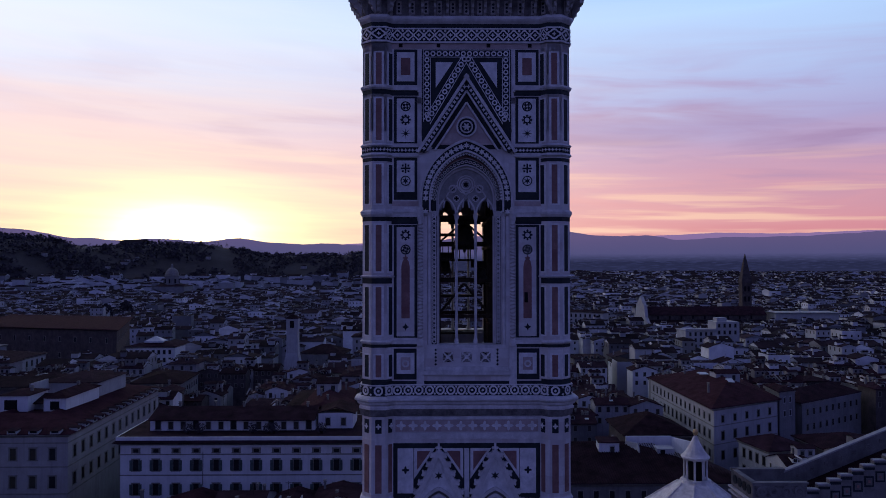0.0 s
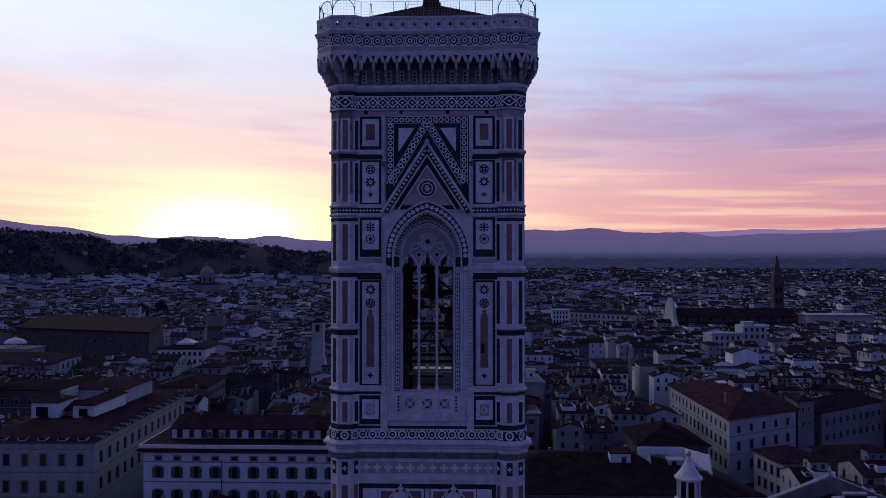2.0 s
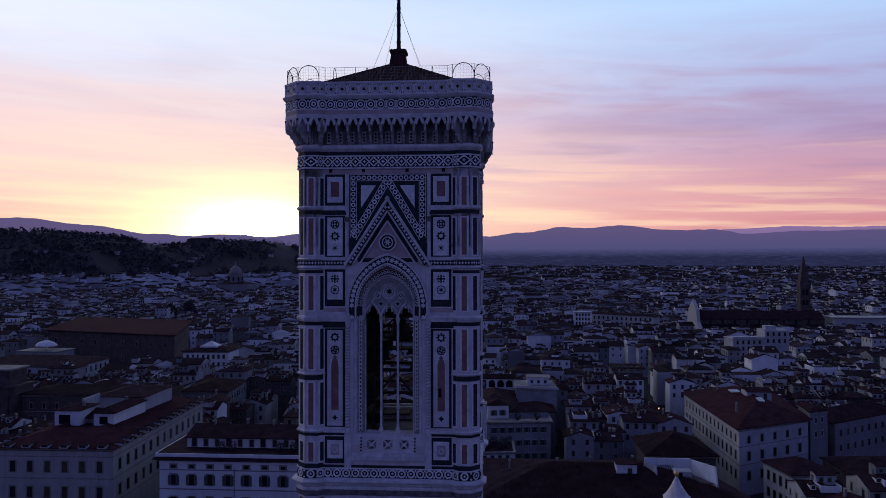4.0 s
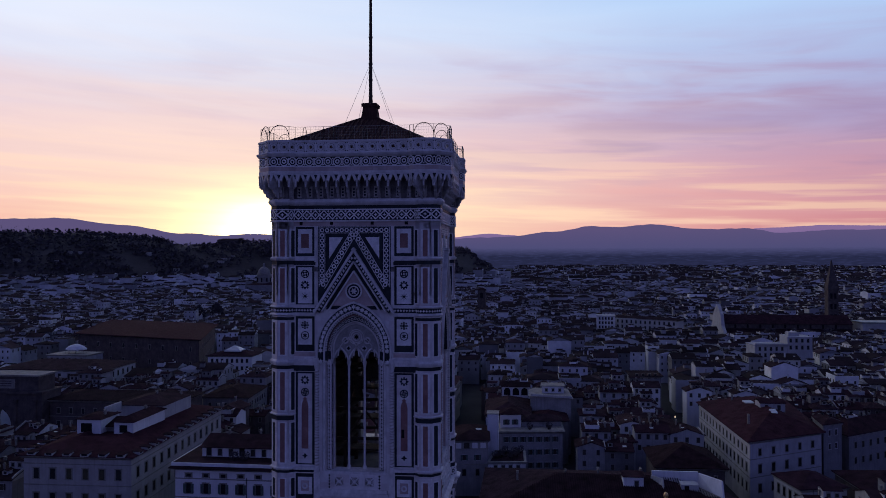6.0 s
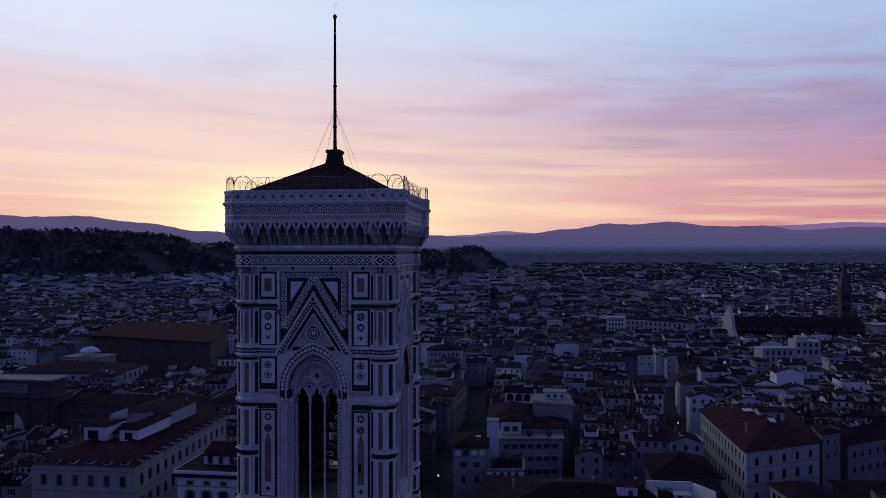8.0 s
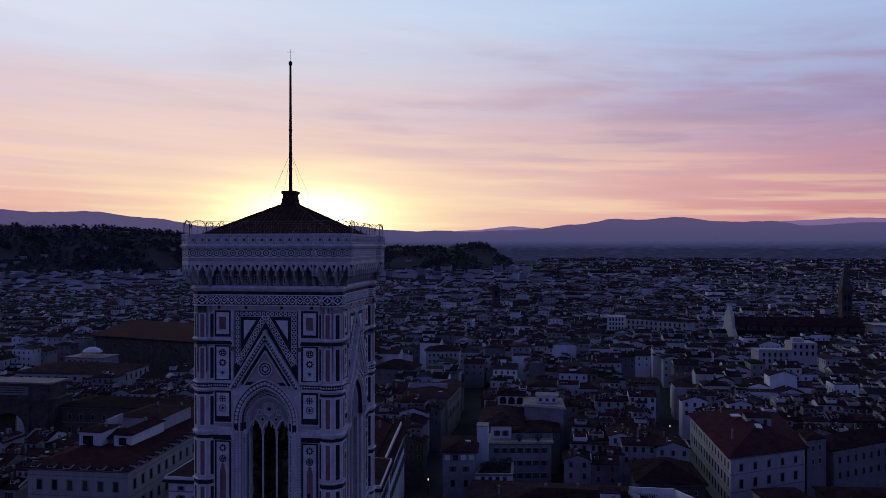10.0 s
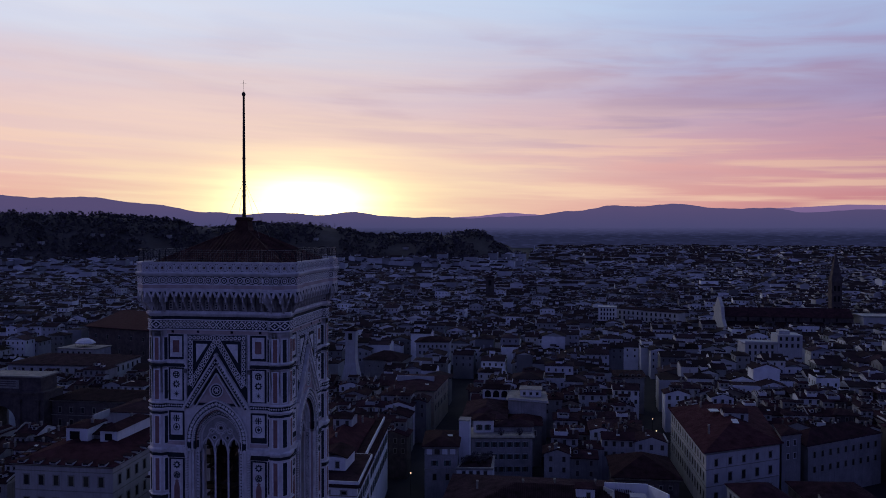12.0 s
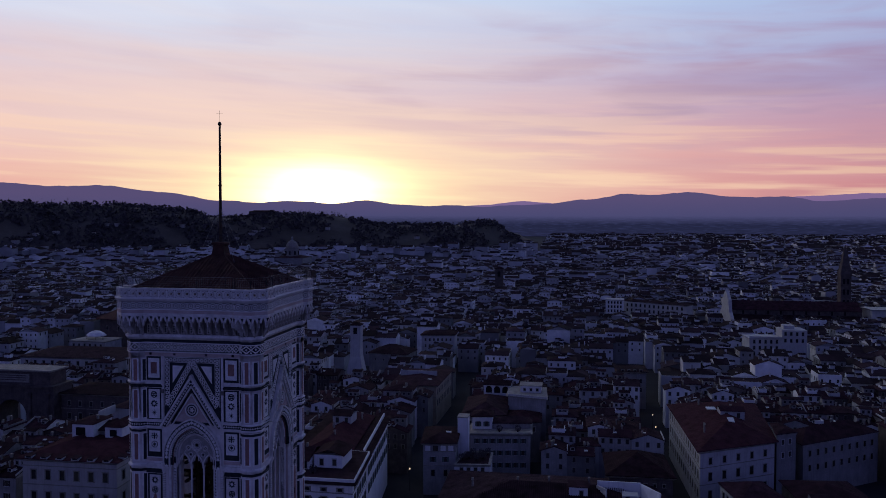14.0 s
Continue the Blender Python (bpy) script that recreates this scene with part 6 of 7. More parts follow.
for x, y in ((-52.0, 188.5), (-40, 188.2), (-33.0, 198.0)):
    part("aerial", B().rod((x, y, 24.9), (x, y, 31.0), 0.04, 4).rod((x - 0.6, y, 30.8), (x + 0.6, y, 30.8), 0.03, 4).rod((x - 0.45, y, 30.4), (x + 0.45, y, 30.4), 0.03, 4), IRON, p3)
part("flue", B().rod((-51.2, 169.6, 14.0), (-51.2, 169.6, 21.5), 0.08, 6), IRON, p3)
r3 = random.Random(3)
planter = thing("terrace_plant", "dark potted shrub on the attic terrace", "plant", pose(0, 0, 0), "terrace plants")
planter.matrix_basis = pose(-55.5, 172.5, 24.9)


def shrub(b, x, y, z, r, n, rr):
    """Crown of small leaf blades, uneven, with gaps."""
    for _ in range(n):
        d = Vector((rr.gauss(0, 1), rr.gauss(0, 1), rr.gauss(0, 0.8))).normalized() * r * rr.uniform(0.35, 1.0) ** 0.6
        s = r * rr.uniform(0.10, 0.24)
        u = Vector((rr.uniform(-1, 1), rr.uniform(-1, 1), rr.uniform(-1, 1))).normalized() * s
        v = u.cross(Vector((rr.uniform(-1, 1), rr.uniform(-1, 1), rr.uniform(-1, 1))).normalized())
        c = Vector((x, y, z)) + d
        b.face(c - u, c + v * 0.6, c + u, c - v * 0.6)


pb = B()
shrub(pb, 0, 0, 1.3, 1.2, 260, r3)
part("leaves", pb, LEAF, planter)
part("pot", B().tube(0, 0, [(0.3, 0), (0.42, 0.55)], 8), TILE, planter)
for x in (-52.8, -41.0, -37.5, -36.0, -25.5):
    copy_thing(planter, pose(x, 172.6, 24.9, 0, 0, x * 37))

for x, y, z in ((6.6, 231.5, 11.72), (8.8, 233.5, 11.72), (11.2, 232.0, 11.72), (13.4, 234.0, 11.72), (12.5, 237.0, 11.72), (14.5, 238.5, 11.72), (9.6, 237.8, 11.72), (17.5, 250.2, 16.6), (24.0, 251.4, 16.6)):
    copy_thing(planter, pose(x, y, z, 0, 0, x * 53))

# old buildings before the white palace
front_roofs = [(-70, 128, -54, 144, 13.5), (-54, 126, -42, 143, 15.0), (-42, 128, -29, 142, 15.5), (-68, 146, -55, 163, 13.2), (-55, 145, -43, 162, 14.0), (-42.5, 144, -33, 160, 15.6), (-33, 146, -24, 161, 14.8), (-29, 124, -17, 141, 16.4), (-24, 146, -15, 163, 15.6)]
for x0, y0, x1, y1, z in front_roofs:
    house(x0, y0, x1, y1, z, 2, r3)

# archbishop's block: broad dark roof before the eight-sided church
P4 = [(5.0, 181.0), (75.0, 181.0), (65.5, 221.0), (5.0, 221.0)]
p4 = block_palace("long plastered block with a broad dark tiled roof", P4, 11.0, PLASTER, 5.0, [(0, 18, [(7.2, WIN_STONE), (2.4, WIN_STONE)])], 0.9, courses=(6.4,))
tiling = B()
for i in range(118):
    x = 5.4 + 0.6 * i
    k = min(1.0, (x - 4.0) / 20.0, (75.6 - x) / 20.0)
    tiling.rod((x, 180.0, 11.42), (x, 180.0 + 20.6 * k, 11.36 + 5.0 * k), 0.1, 4)
part("roof_tiling", tiling, TILE, p4, kind="stuff")
part("roof_room", B().box(41.8, 195.0, 12.0, 47.0, 198.6, 17.3), BRIGHT, p4)
part("roof_room_roof", B().rings([[(41.5, 194.6, z), (47.3, 194.6, z), (47.3, 199, z + 0.5), (41.5, 199, z + 0.5)] for z in (17.3, 17.5)]), TILE, p4)
put_window(p4, 45.2, 195.0, 14.6, 0, WIN_SHUT)
part("terrace_parapet", B().box(49.8, 199.6, 12, 61.8, 200.0, 17.9), BRIGHT, p4)
part("terrace_parapet", B().rings([[(61.8, 199.6, z), (62.2, 199.9, z), (66.6, 190.4 + d, z), (66.2, 190.2 + d, z)] for z, d in ((12.0, 0.0), (17.6, 2.5))]), BRIGHT, p4)
part("terrace_parapet", B().rings([[(49.8, 199.6, z), (49.5, 199.3, z), (52.0, 192.4 + d, z), (52.3, 192.7 + d, z)] for z, d in ((12.0, 0.0), (16.8, 3.5))]), WHITEWALL, p4)
part("terrace_floor", B().rings([[(50.0, 199.5, z), (61.8, 199.5, z), (65.6, 191.2, z), (52.6, 193.2, z)] for z in (13.6, 14.0)]), STONE, p4)
part("roof_room", B().box(56.4, 194.0, 13.9, 60.8, 197.6, 16.0), WHITEWALL, p4)
part("roof_door", B().box(57.2, 193.94, 14.1, 58.4, 194.02, 15.7), DARK_FILL, p4)
for x, y in ((14, 199), (27, 202), (36, 204), (47.6, 205)):
    chimney(p4, x, y, 15.8, 0.7, 0.5)
block_palace("broad dark-roofed house with a brown front beside the street", [(54, 216), (73, 216.5), (72, 238), (54, 237)], 14.3, BROWNSTONE, 4.4, [(0, 6, [(11.2, WIN_SMALL)])], 0.9, "town_house", category="house")
TAKEN += [(-7, 100, 84, 222), (52, 214, 75, 240), (-75, 118, -12, 168), (-130, 118, -92, 166), (112, 240, 152, 284), (84, 202, 105, 224)]

# houses along the street beyond the tower
TAKEN += [(-9, 222, 31, 268), (0, 266, 36, 310)]
SHUTS = (GREEN_LEAF, 0.82)
h1 = block_palace("narrow plastered house with pale panels under its eaves", [(-6.3, 229), (4.4, 230.6), (3.0, 249), (-8.3, 247.6)], 17.5, PLASTER, 2.0, [(0, 2, [(6.4, WIN_STONE)])], 0.7, "town_house", category="house", courses=(14.7, 9.8))
wall_windows(h1, (-6.3, 229), (4.4, 230.6), 2, [(11.2, WIN_SHUT)], WIN_SHUT, leaves=SHUTS)
for i in range(4):
    x = -5.6 + 2.55 * i
    part("loggia_panel", B().box(x, 228.83 + 0.155 * (x + 6.3), 15.0, x + 1.7, 229.0 + 0.15 * (x + 6.3), 16.7), BRIGHT if i % 2 == 0 or i == 3 else SHUTTER, h1)
skl = part("skylight", B().box(-0.9, -0.5, 0, 0.9, 0.5, 0.2), SKYLIGHT, h1)
skl.matrix_basis = pose(1.0, 238.0, 19.1, 12, 0, 5)
part("stair_tower", B().box(3.6, 241.5, 8, 7.2, 246.5, 23.4), BRIGHT, h1)
part("stair_tower_cap", B().box(3.4, 241.3, 23.4, 7.4, 246.7, 23.6), STONE, h1)
h2 = block_palace("plastered house with a roof terrace and green-shuttered windows", [(7.3, 247), (28.5, 250.3), (28.0, 263), (6.8, 259.5)], 16.4, PLASTER, 0.2, [], 0.8, "town_house", category="house", roof=False)
wall_windows(h2, (7.3, 247), (28.5, 250.3), 7, [(12.9, WIN_SHUT), (8.6, WIN_SHUT), (4.2, WIN_SHUT)], WIN_SHUT, leaves=SHUTS)
part("terrace_floor", solid([(7.3, 247), (28.5, 250.3), (28.0, 263), (6.8, 259.5)], [(0.2, 16.3), (0.2, 16.6)]), STONE, h2)
part("upper_wall", solid([(7.5, 252.5), (14.6, 253.6), (14.2, 262), (7.2, 261)], [(0, 16), (0, 21.0)]), BRIGHT, h2)
part("upper_roof", ridged([(7.5, 252.5), (14.6, 253.6), (14.2, 262), (7.2, 261)], 21.0, 1.4, 0.6, 0.16), TILE, h2)
wall_windows(h2, (7.5, 252.5), (14.6, 253.6), 2, [(17.6, WIN_SHUT)], WIN_SHUT, 0.6, SHUTS)
part("upper_wall", solid([(14.8, 255.0), (28.2, 257.0), (28, 264), (14.6, 262.2)], [(0, 16), (0, 18.3)]), PLASTER, h2)
part("upper_roof", ridged([(14.8, 255.0), (28.2, 257.0), (28, 264), (14.6, 262.2)], 18.3, 1.6, 0.7, 0.16), TILE, h2)
part("terrace_rail", B().rings([[(14.8, 248.4, z), (28.3, 250.5, z), (28.3, 250.58, z), (14.8, 248.48, z)] for z in (17.45, 17.52)]), IRON, h2)
h2b = block_palace("low white house front under a planted roof terrace", [(4.6, 226.7), (16.2, 228.3), (15.8, 242), (6.5, 241)], 11.6, BRIGHT, 0.2, [(0, 4, [(8.9, WIN_SHUT), (4.6, WIN_SHUT)])], 0.3, "town_house", category="house", roof=False)
part("terrace_floor", solid([(5.2, 227.6), (15.6, 229.0), (15.3, 241), (7.0, 240.4)], [(0, 11.5), (0, 11.72)]), TILE, h2b)
h3 = block_palace("tall plastered house with a flat white roof terrace and tiled wing", [(2.0, 270), (17.6, 272), (17.2, 301.5), (1.0, 299)], 17.0, PLASTER, 3.2, [(0, 5, [(13.2, WIN_SHUT), (9.0, WIN_SHUT)])], 0.8, "town_house", category="house")
part("terrace_block", solid([(18.0, 286.5), (33.2, 282.5), (32.0, 303), (18.0, 304)], [(0, 0), (0, 21.2)]), PLASTER, h3)
part("terrace_slab", solid([(18.0, 286.5), (33.2, 282.5), (32.0, 303), (18.0, 304)], [(0.9, 21.2), (0.9, 21.5)]), STONE, h3)
part("terrace_parapet", B().rings([[(18.0, 286.0, z), (33.6, 281.9, z), (33.6, 282.2, z), (18.0, 286.3, z)] for z in (21.45, 22.3)]), WHITEWALL, h3)
part("lower_roof", ridged([(18.2, 268), (31.5, 270), (31.0, 283.5), (18.2, 285)], 15.5, 2.4, 0.6, 0.2), TILE, h3)
part("lower_wall", solid([(18.2, 268), (31.5, 270), (31.0, 282.0), (18.2, 285)], [(0, 0), (0, 15.5)]), PLASTER, h3)
wall_windows(h3, (18.2, 268), (31.5, 270), 4, [(11.8, WIN_SHUT)], WIN_SHUT)
part("roof_room", B().box(22.5, 293, 21.5, 31, 300, 24.2), BRIGHT, h3)
part("roof_room_roof", B().box(22.1, 292.6, 24.2, 31.4, 300.4, 24.4), STONE, h3)
for wx in (24.2, 26.8, 29.4):
    put_window(h3, wx, 293, 22.2, 0, WIN_SMALL)
part("loggia", B().box(6.4, 302, 12, 17.8, 308, 22.4), BRIGHT, h3)
for i in range(3):
    part("loggia_arch", B().prism([(8.6 + 3.5 * i + u, z) for u, z in [(1.3 * math.cos(math.pi * k / 8), 20.4 + 1.3 * math.sin(math.pi * k / 8)) for k in range(9)]] + [(7.3 + 3.5 * i, 18.8), (9.9 + 3.5 * i, 18.8)], 301.95, 302.05), DARK_FILL, h3)
lr = B()
gable_roof(lr, 6.4, 302, 17.8, 308, 22.4, 1.2, True, 0.7, 0.18)
part("loggia_roof", lr, TILE, h3)
p9 = block_palace("brown plastered palace with two rows of windows at the street corner", [(-36.5, 315), (-16.5, 315.8), (-15.0, 352), (-37.0, 351)], 17.8, OCHRE, 1.6, [(0, 5, [(13.4, WIN_STONE), (8.2, WIN_TALL)]), (1, 9, [(13.4, WIN_STONE), (8.2, WIN_TALL)])], 0.9, courses=(12.4,))
part("roof_wall", B().box(-36.6, 333, 18, -19, 333.4, 21.0), WHITEWALL, p9)
for x in (-24.0, -21.0):
    sp_ = part("skylight", B().box(-0.9, -0.6, 0, 0.9, 0.6, 0.2), SKYLIGHT, p9)
    sp_.matrix_basis = pose(x, 324, 18.9, 6, 0, 0)
block_palace("pale three-storey house with rows of shuttered windows", [(-48.5, 450), (-28.0, 453), (-28.5, 468), (-48.5, 466)], 20.0, WHITEWALL, 2.2, [(0, 7, [(16.2, WIN_SHUT), (12.4, WIN_SHUT), (8.6, WIN_SHUT)])], 0.7, "town_house", category="house")
block_palace("dark-roofed old church hall with a pale gable", [(-72, 410), (-49, 406), (-47, 425), (-70, 429)], 15.0, PLASTER, 4.0, [(0, 4, [(11.0, WIN_SMALL)])], 0.6, "town_house", category="house")
block_palace("plain greyish house with small windows behind the grey palace", [(-115.5, 291), (-96.5, 291), (-98.5, 319), (-117, 319)], 17.5, PLASTER, 2.6, [(0, 5, [(13.4, WIN_STONE), (9.0, WIN_STONE)]), (1, 7, [(13.4, WIN_STONE), (9.0, WIN_STONE)])], 0.6, "town_house", category="house")
glh = block_palace("white house with roof terraces and a glass roof light", [(-163, 405), (-138, 407), (-138, 424), (-162, 423)], 19.0, BRIGHT, 2.2, [(0, 8, [(15.2, WIN_STONE), (11.0, WIN_STONE)])], 0.8, "town_house", category="house")
part("glass_roof", ridged([(-155, 410), (-146, 410), (-146, 418), (-155, 418)], 20.8, 2.4, 0.2, 0.8), SKYLIGHT, glh)
tent_house = block_palace("flat-roofed old house carrying a white canopy", [(-250, 390), (-226, 389), (-225, 404), (-249, 405)], 20.6, PLASTER, 0.2, [(0, 6, [(16.8, WIN_STONE)])], 0.5, "town_house", category="house", roof=False)
tent = thing("roof_canopy", "white domed canopy on a flat roof", "canopy", pose(-237, 397, 20.6))
part("canopy_cloth", B().rings([[(5.8 * q * math.cos(a), 4.6 * q * math.sin(a), z) for a in (math.tau * (k + 0.5) / 8 for k in range(8))] for q, z in ((1.0, 2.0), (1.02, 2.6), (0.75, 4.0), (0.35, 4.9), (0.05, 5.2))]), BRIGHT, tent)
for k in range(8):
    a = math.tau * (k + 0.5) / 8
    part("canopy_pole", B().rod((5.7 * math.cos(a), 4.5 * math.sin(a), 0), (5.7 * math.cos(a), 4.5 * math.sin(a), 2.1), 0.07, 5), IRON, tent)
block_palace("low brown house with a tiled roof beside the plain wing", [(108, 207), (128, 210), (126, 229), (107, 227)], 11.5, BROWNSTONE, 3.0, [(0, 6, [(7.8, WIN_STONE)])], 0.7, "town_house", category="house")
gl = block_palace("white modern block with rows of wide windows", [(75, 643), (90, 641), (91, 655), (76, 657)], 25.0, BRIGHT, 0.2, [(0, 5, [(21.6, WIN_STONE), (18.0, WIN_STONE), (14.4, WIN_STONE), (10.8, WIN_STONE)])], 0.4, "block_of_flats", category="flats", roof=False, trim=WHITEWALL)
TAKEN += [(105, 204, 152, 243), (72, 640, 94, 660), (-39, 312, -14, 355), (-51, 447, -26, 471), (-75, 403, -45, 432), (-118, 289, -95, 321), (-165, 402, -136, 427), (-252, 387, -223, 407)]
bank = block_palace("plastered block at the street fork with arched shops", [(66, 361), (80, 362), (80, 378), (66, 377)], 18.0, PLASTER, 0.2, [(0, 4, [(17.0, WIN_STONE), (12.6, WIN_STONE), (8.2, WIN_STONE)])], 0.8, "town_house", category="house")
TAKEN += [(64, 359, 82, 380)]

# big brown stone palace
P5 = [(-258.0, 433.0), (-168.0, 405.0), (-199.0, 500.0), (-290.0, 528.0)]
block_palace("huge brown rough-stone palace with a heavy projecting cornice", P5, 28.0, BROWNSTONE, 1.2, [(0, 9, [(21.0, WIN_TALL), (12.5, WIN_TALL)]), (1, 9, [(21.0, WIN_TALL), (12.5, WIN_TALL)])], 1.8, trim=BROWNSTONE, tiles=TILERED)
TAKEN += [(-292, 400, -165, 530)]
WH5 = [(-247, 345), (-191, 347), (-192, 379), (-248, 377)]
block_palace("long white house with a dark tiled roof and tall windows", WH5, 19.0, WHITEWALL, 3.2, [(0, 11, [(14.6, WIN_TALL)]), (1, 6, [(14.6, WIN_TALL)])], 0.8, "town_house", category="house")
TAKEN += [(-250, 342, -188, 382)]

# triumphal arch on the square with its flanking wing
arch = thing("triumphal_arch", "brown stone triumphal arch with an inscribed attic", "arch", pose(0, 0, 0))
AX, AY = -183.0, 258.0
ab = B()
pts = [(AX + 6.6 * math.cos(math.pi * k / 16), 12.0 + 6.6 * math.sin(math.pi * k / 16)) for k in range(17)]
ab.prism([(AX - 19, 0), (AX - 6.6, 0)] + pts[::-1] + [(AX + 6.6, 0), (AX + 19, 0), (AX + 19, 24), (AX - 19, 24)], AY, AY + 12)
part("arch_body", ab, BROWNSTONE, arch)
part("attic", B().box(AX - 17, AY + 1, 24.6, AX + 17, AY + 11, 30.2), BROWNSTONE, arch)
part("attic_cornice", B().box(AX - 17.8, AY + 0.3, 30.2, AX + 17.8, AY + 11.6, 30.8), STONE, arch)
part("main_cornice", B().box(AX - 19.6, AY - 0.8, 23.9, AX + 19.6, AY + 12.6, 24.7), BROWNSTONE, arch)
part("inscription_panel", B().box(AX - 7.5, AY + 0.8, 25.6, AX + 7.5, AY + 1.0, 29.0), STONE, arch)
for x in (-16.5, -8.5, 8.5, 16.5):
    part("engaged_column", B().tube(AX + x, AY - 0.3, [(1.0, 0), (1.0, 1.0), (0.75, 1.3), (0.68, 20.5), (1.0, 21.4), (1.0, 21.8)], 10), BROWNSTONE, arch)
for z in (26.4, 27.3, 28.2):
    part("inscription_line", B().box(AX - 6.2, AY + 0.77, z, AX + 6.2, AY + 0.8, z + 0.35), BROWNSTONE, arch)
TAKEN += [(-198, 240, -100, 285)]
block_palace("brown stone palace wing beside the arch", [(-163.5, 262), (-112, 262), (-112, 282), (-163.5, 282)], 21.0, BROWNSTONE, 2.2, [(0, 10, [(16.0, WIN_STONE), (10.6, WIN_TALL)])], 0.9, courses=(14.8,))
block_palace("brown stone palace wing at the arch's other flank", [(-268, 262), (-202.5, 262), (-202.5, 282), (-268, 282)], 21.0, BROWNSTONE, 2.2, [(0, 10, [(16.0, WIN_STONE)])], 0.9)
TAKEN += [(-270, 260, -195, 284)]
lamp = thing("street_lamp", "lit warm street lamp on the square below the arch", "street lamp", pose(-172, 250, 0))
part("post", B().tube(0, 0, [(0.12, 0), (0.07, 7.2)], 6), IRON, lamp)
part("lantern", B().tube(0, 0, [(0.12, 7.2), (0.28, 7.5), (0.24, 7.8), (0.1, 7.95)], 8), LAMPDIM, lamp)
for lx, ly in ((78.5, 320), (77.5, 300), (-11.5, 232), (76.5, 372), (75.5, 288)):
    copy_thing(lamp, pose(lx, ly, 0))
shop = thing("shop_window", "lit warm shop window at the street's end", "shop window", pose(75.0, 361.55, 0))
part("lit_pane", B().box(-1.3, -0.3, 1.6, 1.3, -0.2, 5.0), WARM, shop)
part("frame", B().box(-1.5, -0.35, 1.8, -1.3, -0.15, 5.2).box(1.3, -0.35, 1.8, 1.5, -0.15, 5.2).box(-1.3, -0.35, 5.0, 1.3, -0.15, 5.2), STONE, shop)

# long friary church with a white gabled front and its brick bell tower
church = thing("church", "long dark church with a white marble gabled front", "church", pose(0, 0, 0))
part("nave", B().box(174, 624, 0, 272, 646, 21), BROWNSTONE, church)
nr = B()
gable_roof(nr, 174, 624, 272, 646, 21, 6.0, True, 0.8, 0.3)
part("nave_roof", nr, TILE, church)
part("aisle", B().box(176, 614, 0, 270, 624, 13), BROWNSTONE, church)
part("aisle_roof", B().rings([[(x, 613.2, 13), (x, 624, 16.6), (x, 624, 16.9), (x, 613.2, 13.3)] for x in (175.5, 270.5)]), TILE, church)
for i in range(9):
    part("nave_window", B().box(182 + 9.6 * i, 623.9, 17.2, 183.4 + 9.6 * i, 624.1, 20.2), DARK_FILL, church)
fa = B()
prof = [(612, 0), (658, 0), (658, 14), (650, 19), (647, 28), (635, 36), (623, 28), (620, 19), (612, 14)]
fa.rings([[(171.0, y, z) for y, z in prof], [(173.6, y, z) for y, z in prof]])
part("front", fa, WHITEWALL, church, "white marble gabled church front")
ct = thing("church_tower", "slim brown brick bell tower with a tall pyramid spire", "tower", pose(279, 684, 0))
part("shaft", B().box(-4.2, -4.2, 0, 4.2, 4.2, 45), BROWNSTONE, ct)
part("spire", B().rings([[(s * x, s * y, z) for x, y in ((-4.6, -4.6), (4.6, -4.6), (4.6, 4.6), (-4.6, 4.6))] for s, z in ((1, 45), (1, 46), (0.05, 71.5))]), BROWNSTONE, ct)
for z in (20, 29, 38):
    for x in (-1.6, 1.6):
        part("opening", B().box(x - 0.9, -4.25, z, x + 0.9, -4.1, z + 4.5), DARK_FILL, ct)
for x, y in ((-4, -4), (4, -4), (4, 4), (-4, 4)):
    part("pinnacle", B().rings([[(x + s * a, y + s * c, z) for a, c in ((-0.6, -0.6), (0.6, -0.6), (0.6, 0.6), (-0.6, 0.6))] for s, z in ((1, 45.5), (1, 48), (0.05, 51))]), BROWNSTONE, ct)
shed = thing("station_hall", "large pale flat-roofed hall beside the church", "hall", pose(0, 0, 0))
part("hall_body", B().box(278, 620, 0, 330, 640, 22), WHITEWALL, shed)
part("hall_roof", B().box(277, 619, 22, 331, 641, 23), LEAD, shed)
TAKEN += [(166, 608, 334, 662), (272, 676, 287, 692)]

# white block of flats with a higher stair tower
W8 = [(147.5, 448.0), (166.0, 450.0), (165.0, 464.0), (146.5, 462.0)]
w8 = block_palace("white modern flats with flat roofs and terraces", W8, 23.6, WHITEWALL, 0.1, [(0, 5, [(20.4, WIN_STONE), (16.8, WIN_STONE), (13.2, WIN_STONE)])], 0.5, "block_of_flats", roof=False, category="flats", trim=WHITEWALL)
part("upper_block", B().box(166.2, 450, 0, 180, 464, 28.4), WHITEWALL, w8)
part("roof_block", B().box(168, 454, 28.4, 174, 460, 30.6), WHITEWALL, w8)
for i in range(4):
    put_window(w8, 168 + 3.2 * i, 450, 25.2, 0, WIN_STONE), put_window(w8, 168 + 3.2 * i, 450, 21.2, 0, WIN_STONE)
part("terrace_rail", B().box(147.5, 448.0, 23.7, 166, 448.2, 24.6), WHITEWALL, w8)
TAKEN += [(144, 444, 183, 468)]
block_palace("long pale house with rows of dark windows", [(88, 662), (139, 630), (146, 641), (95, 673)], 22.0, WHITEWALL, 1.6, [(0, 14, [(18.0, WIN_TALL), (13.6, WIN_TALL)])], 0.6, "town_house", category="house")
TAKEN += [(86, 628, 148, 675)]

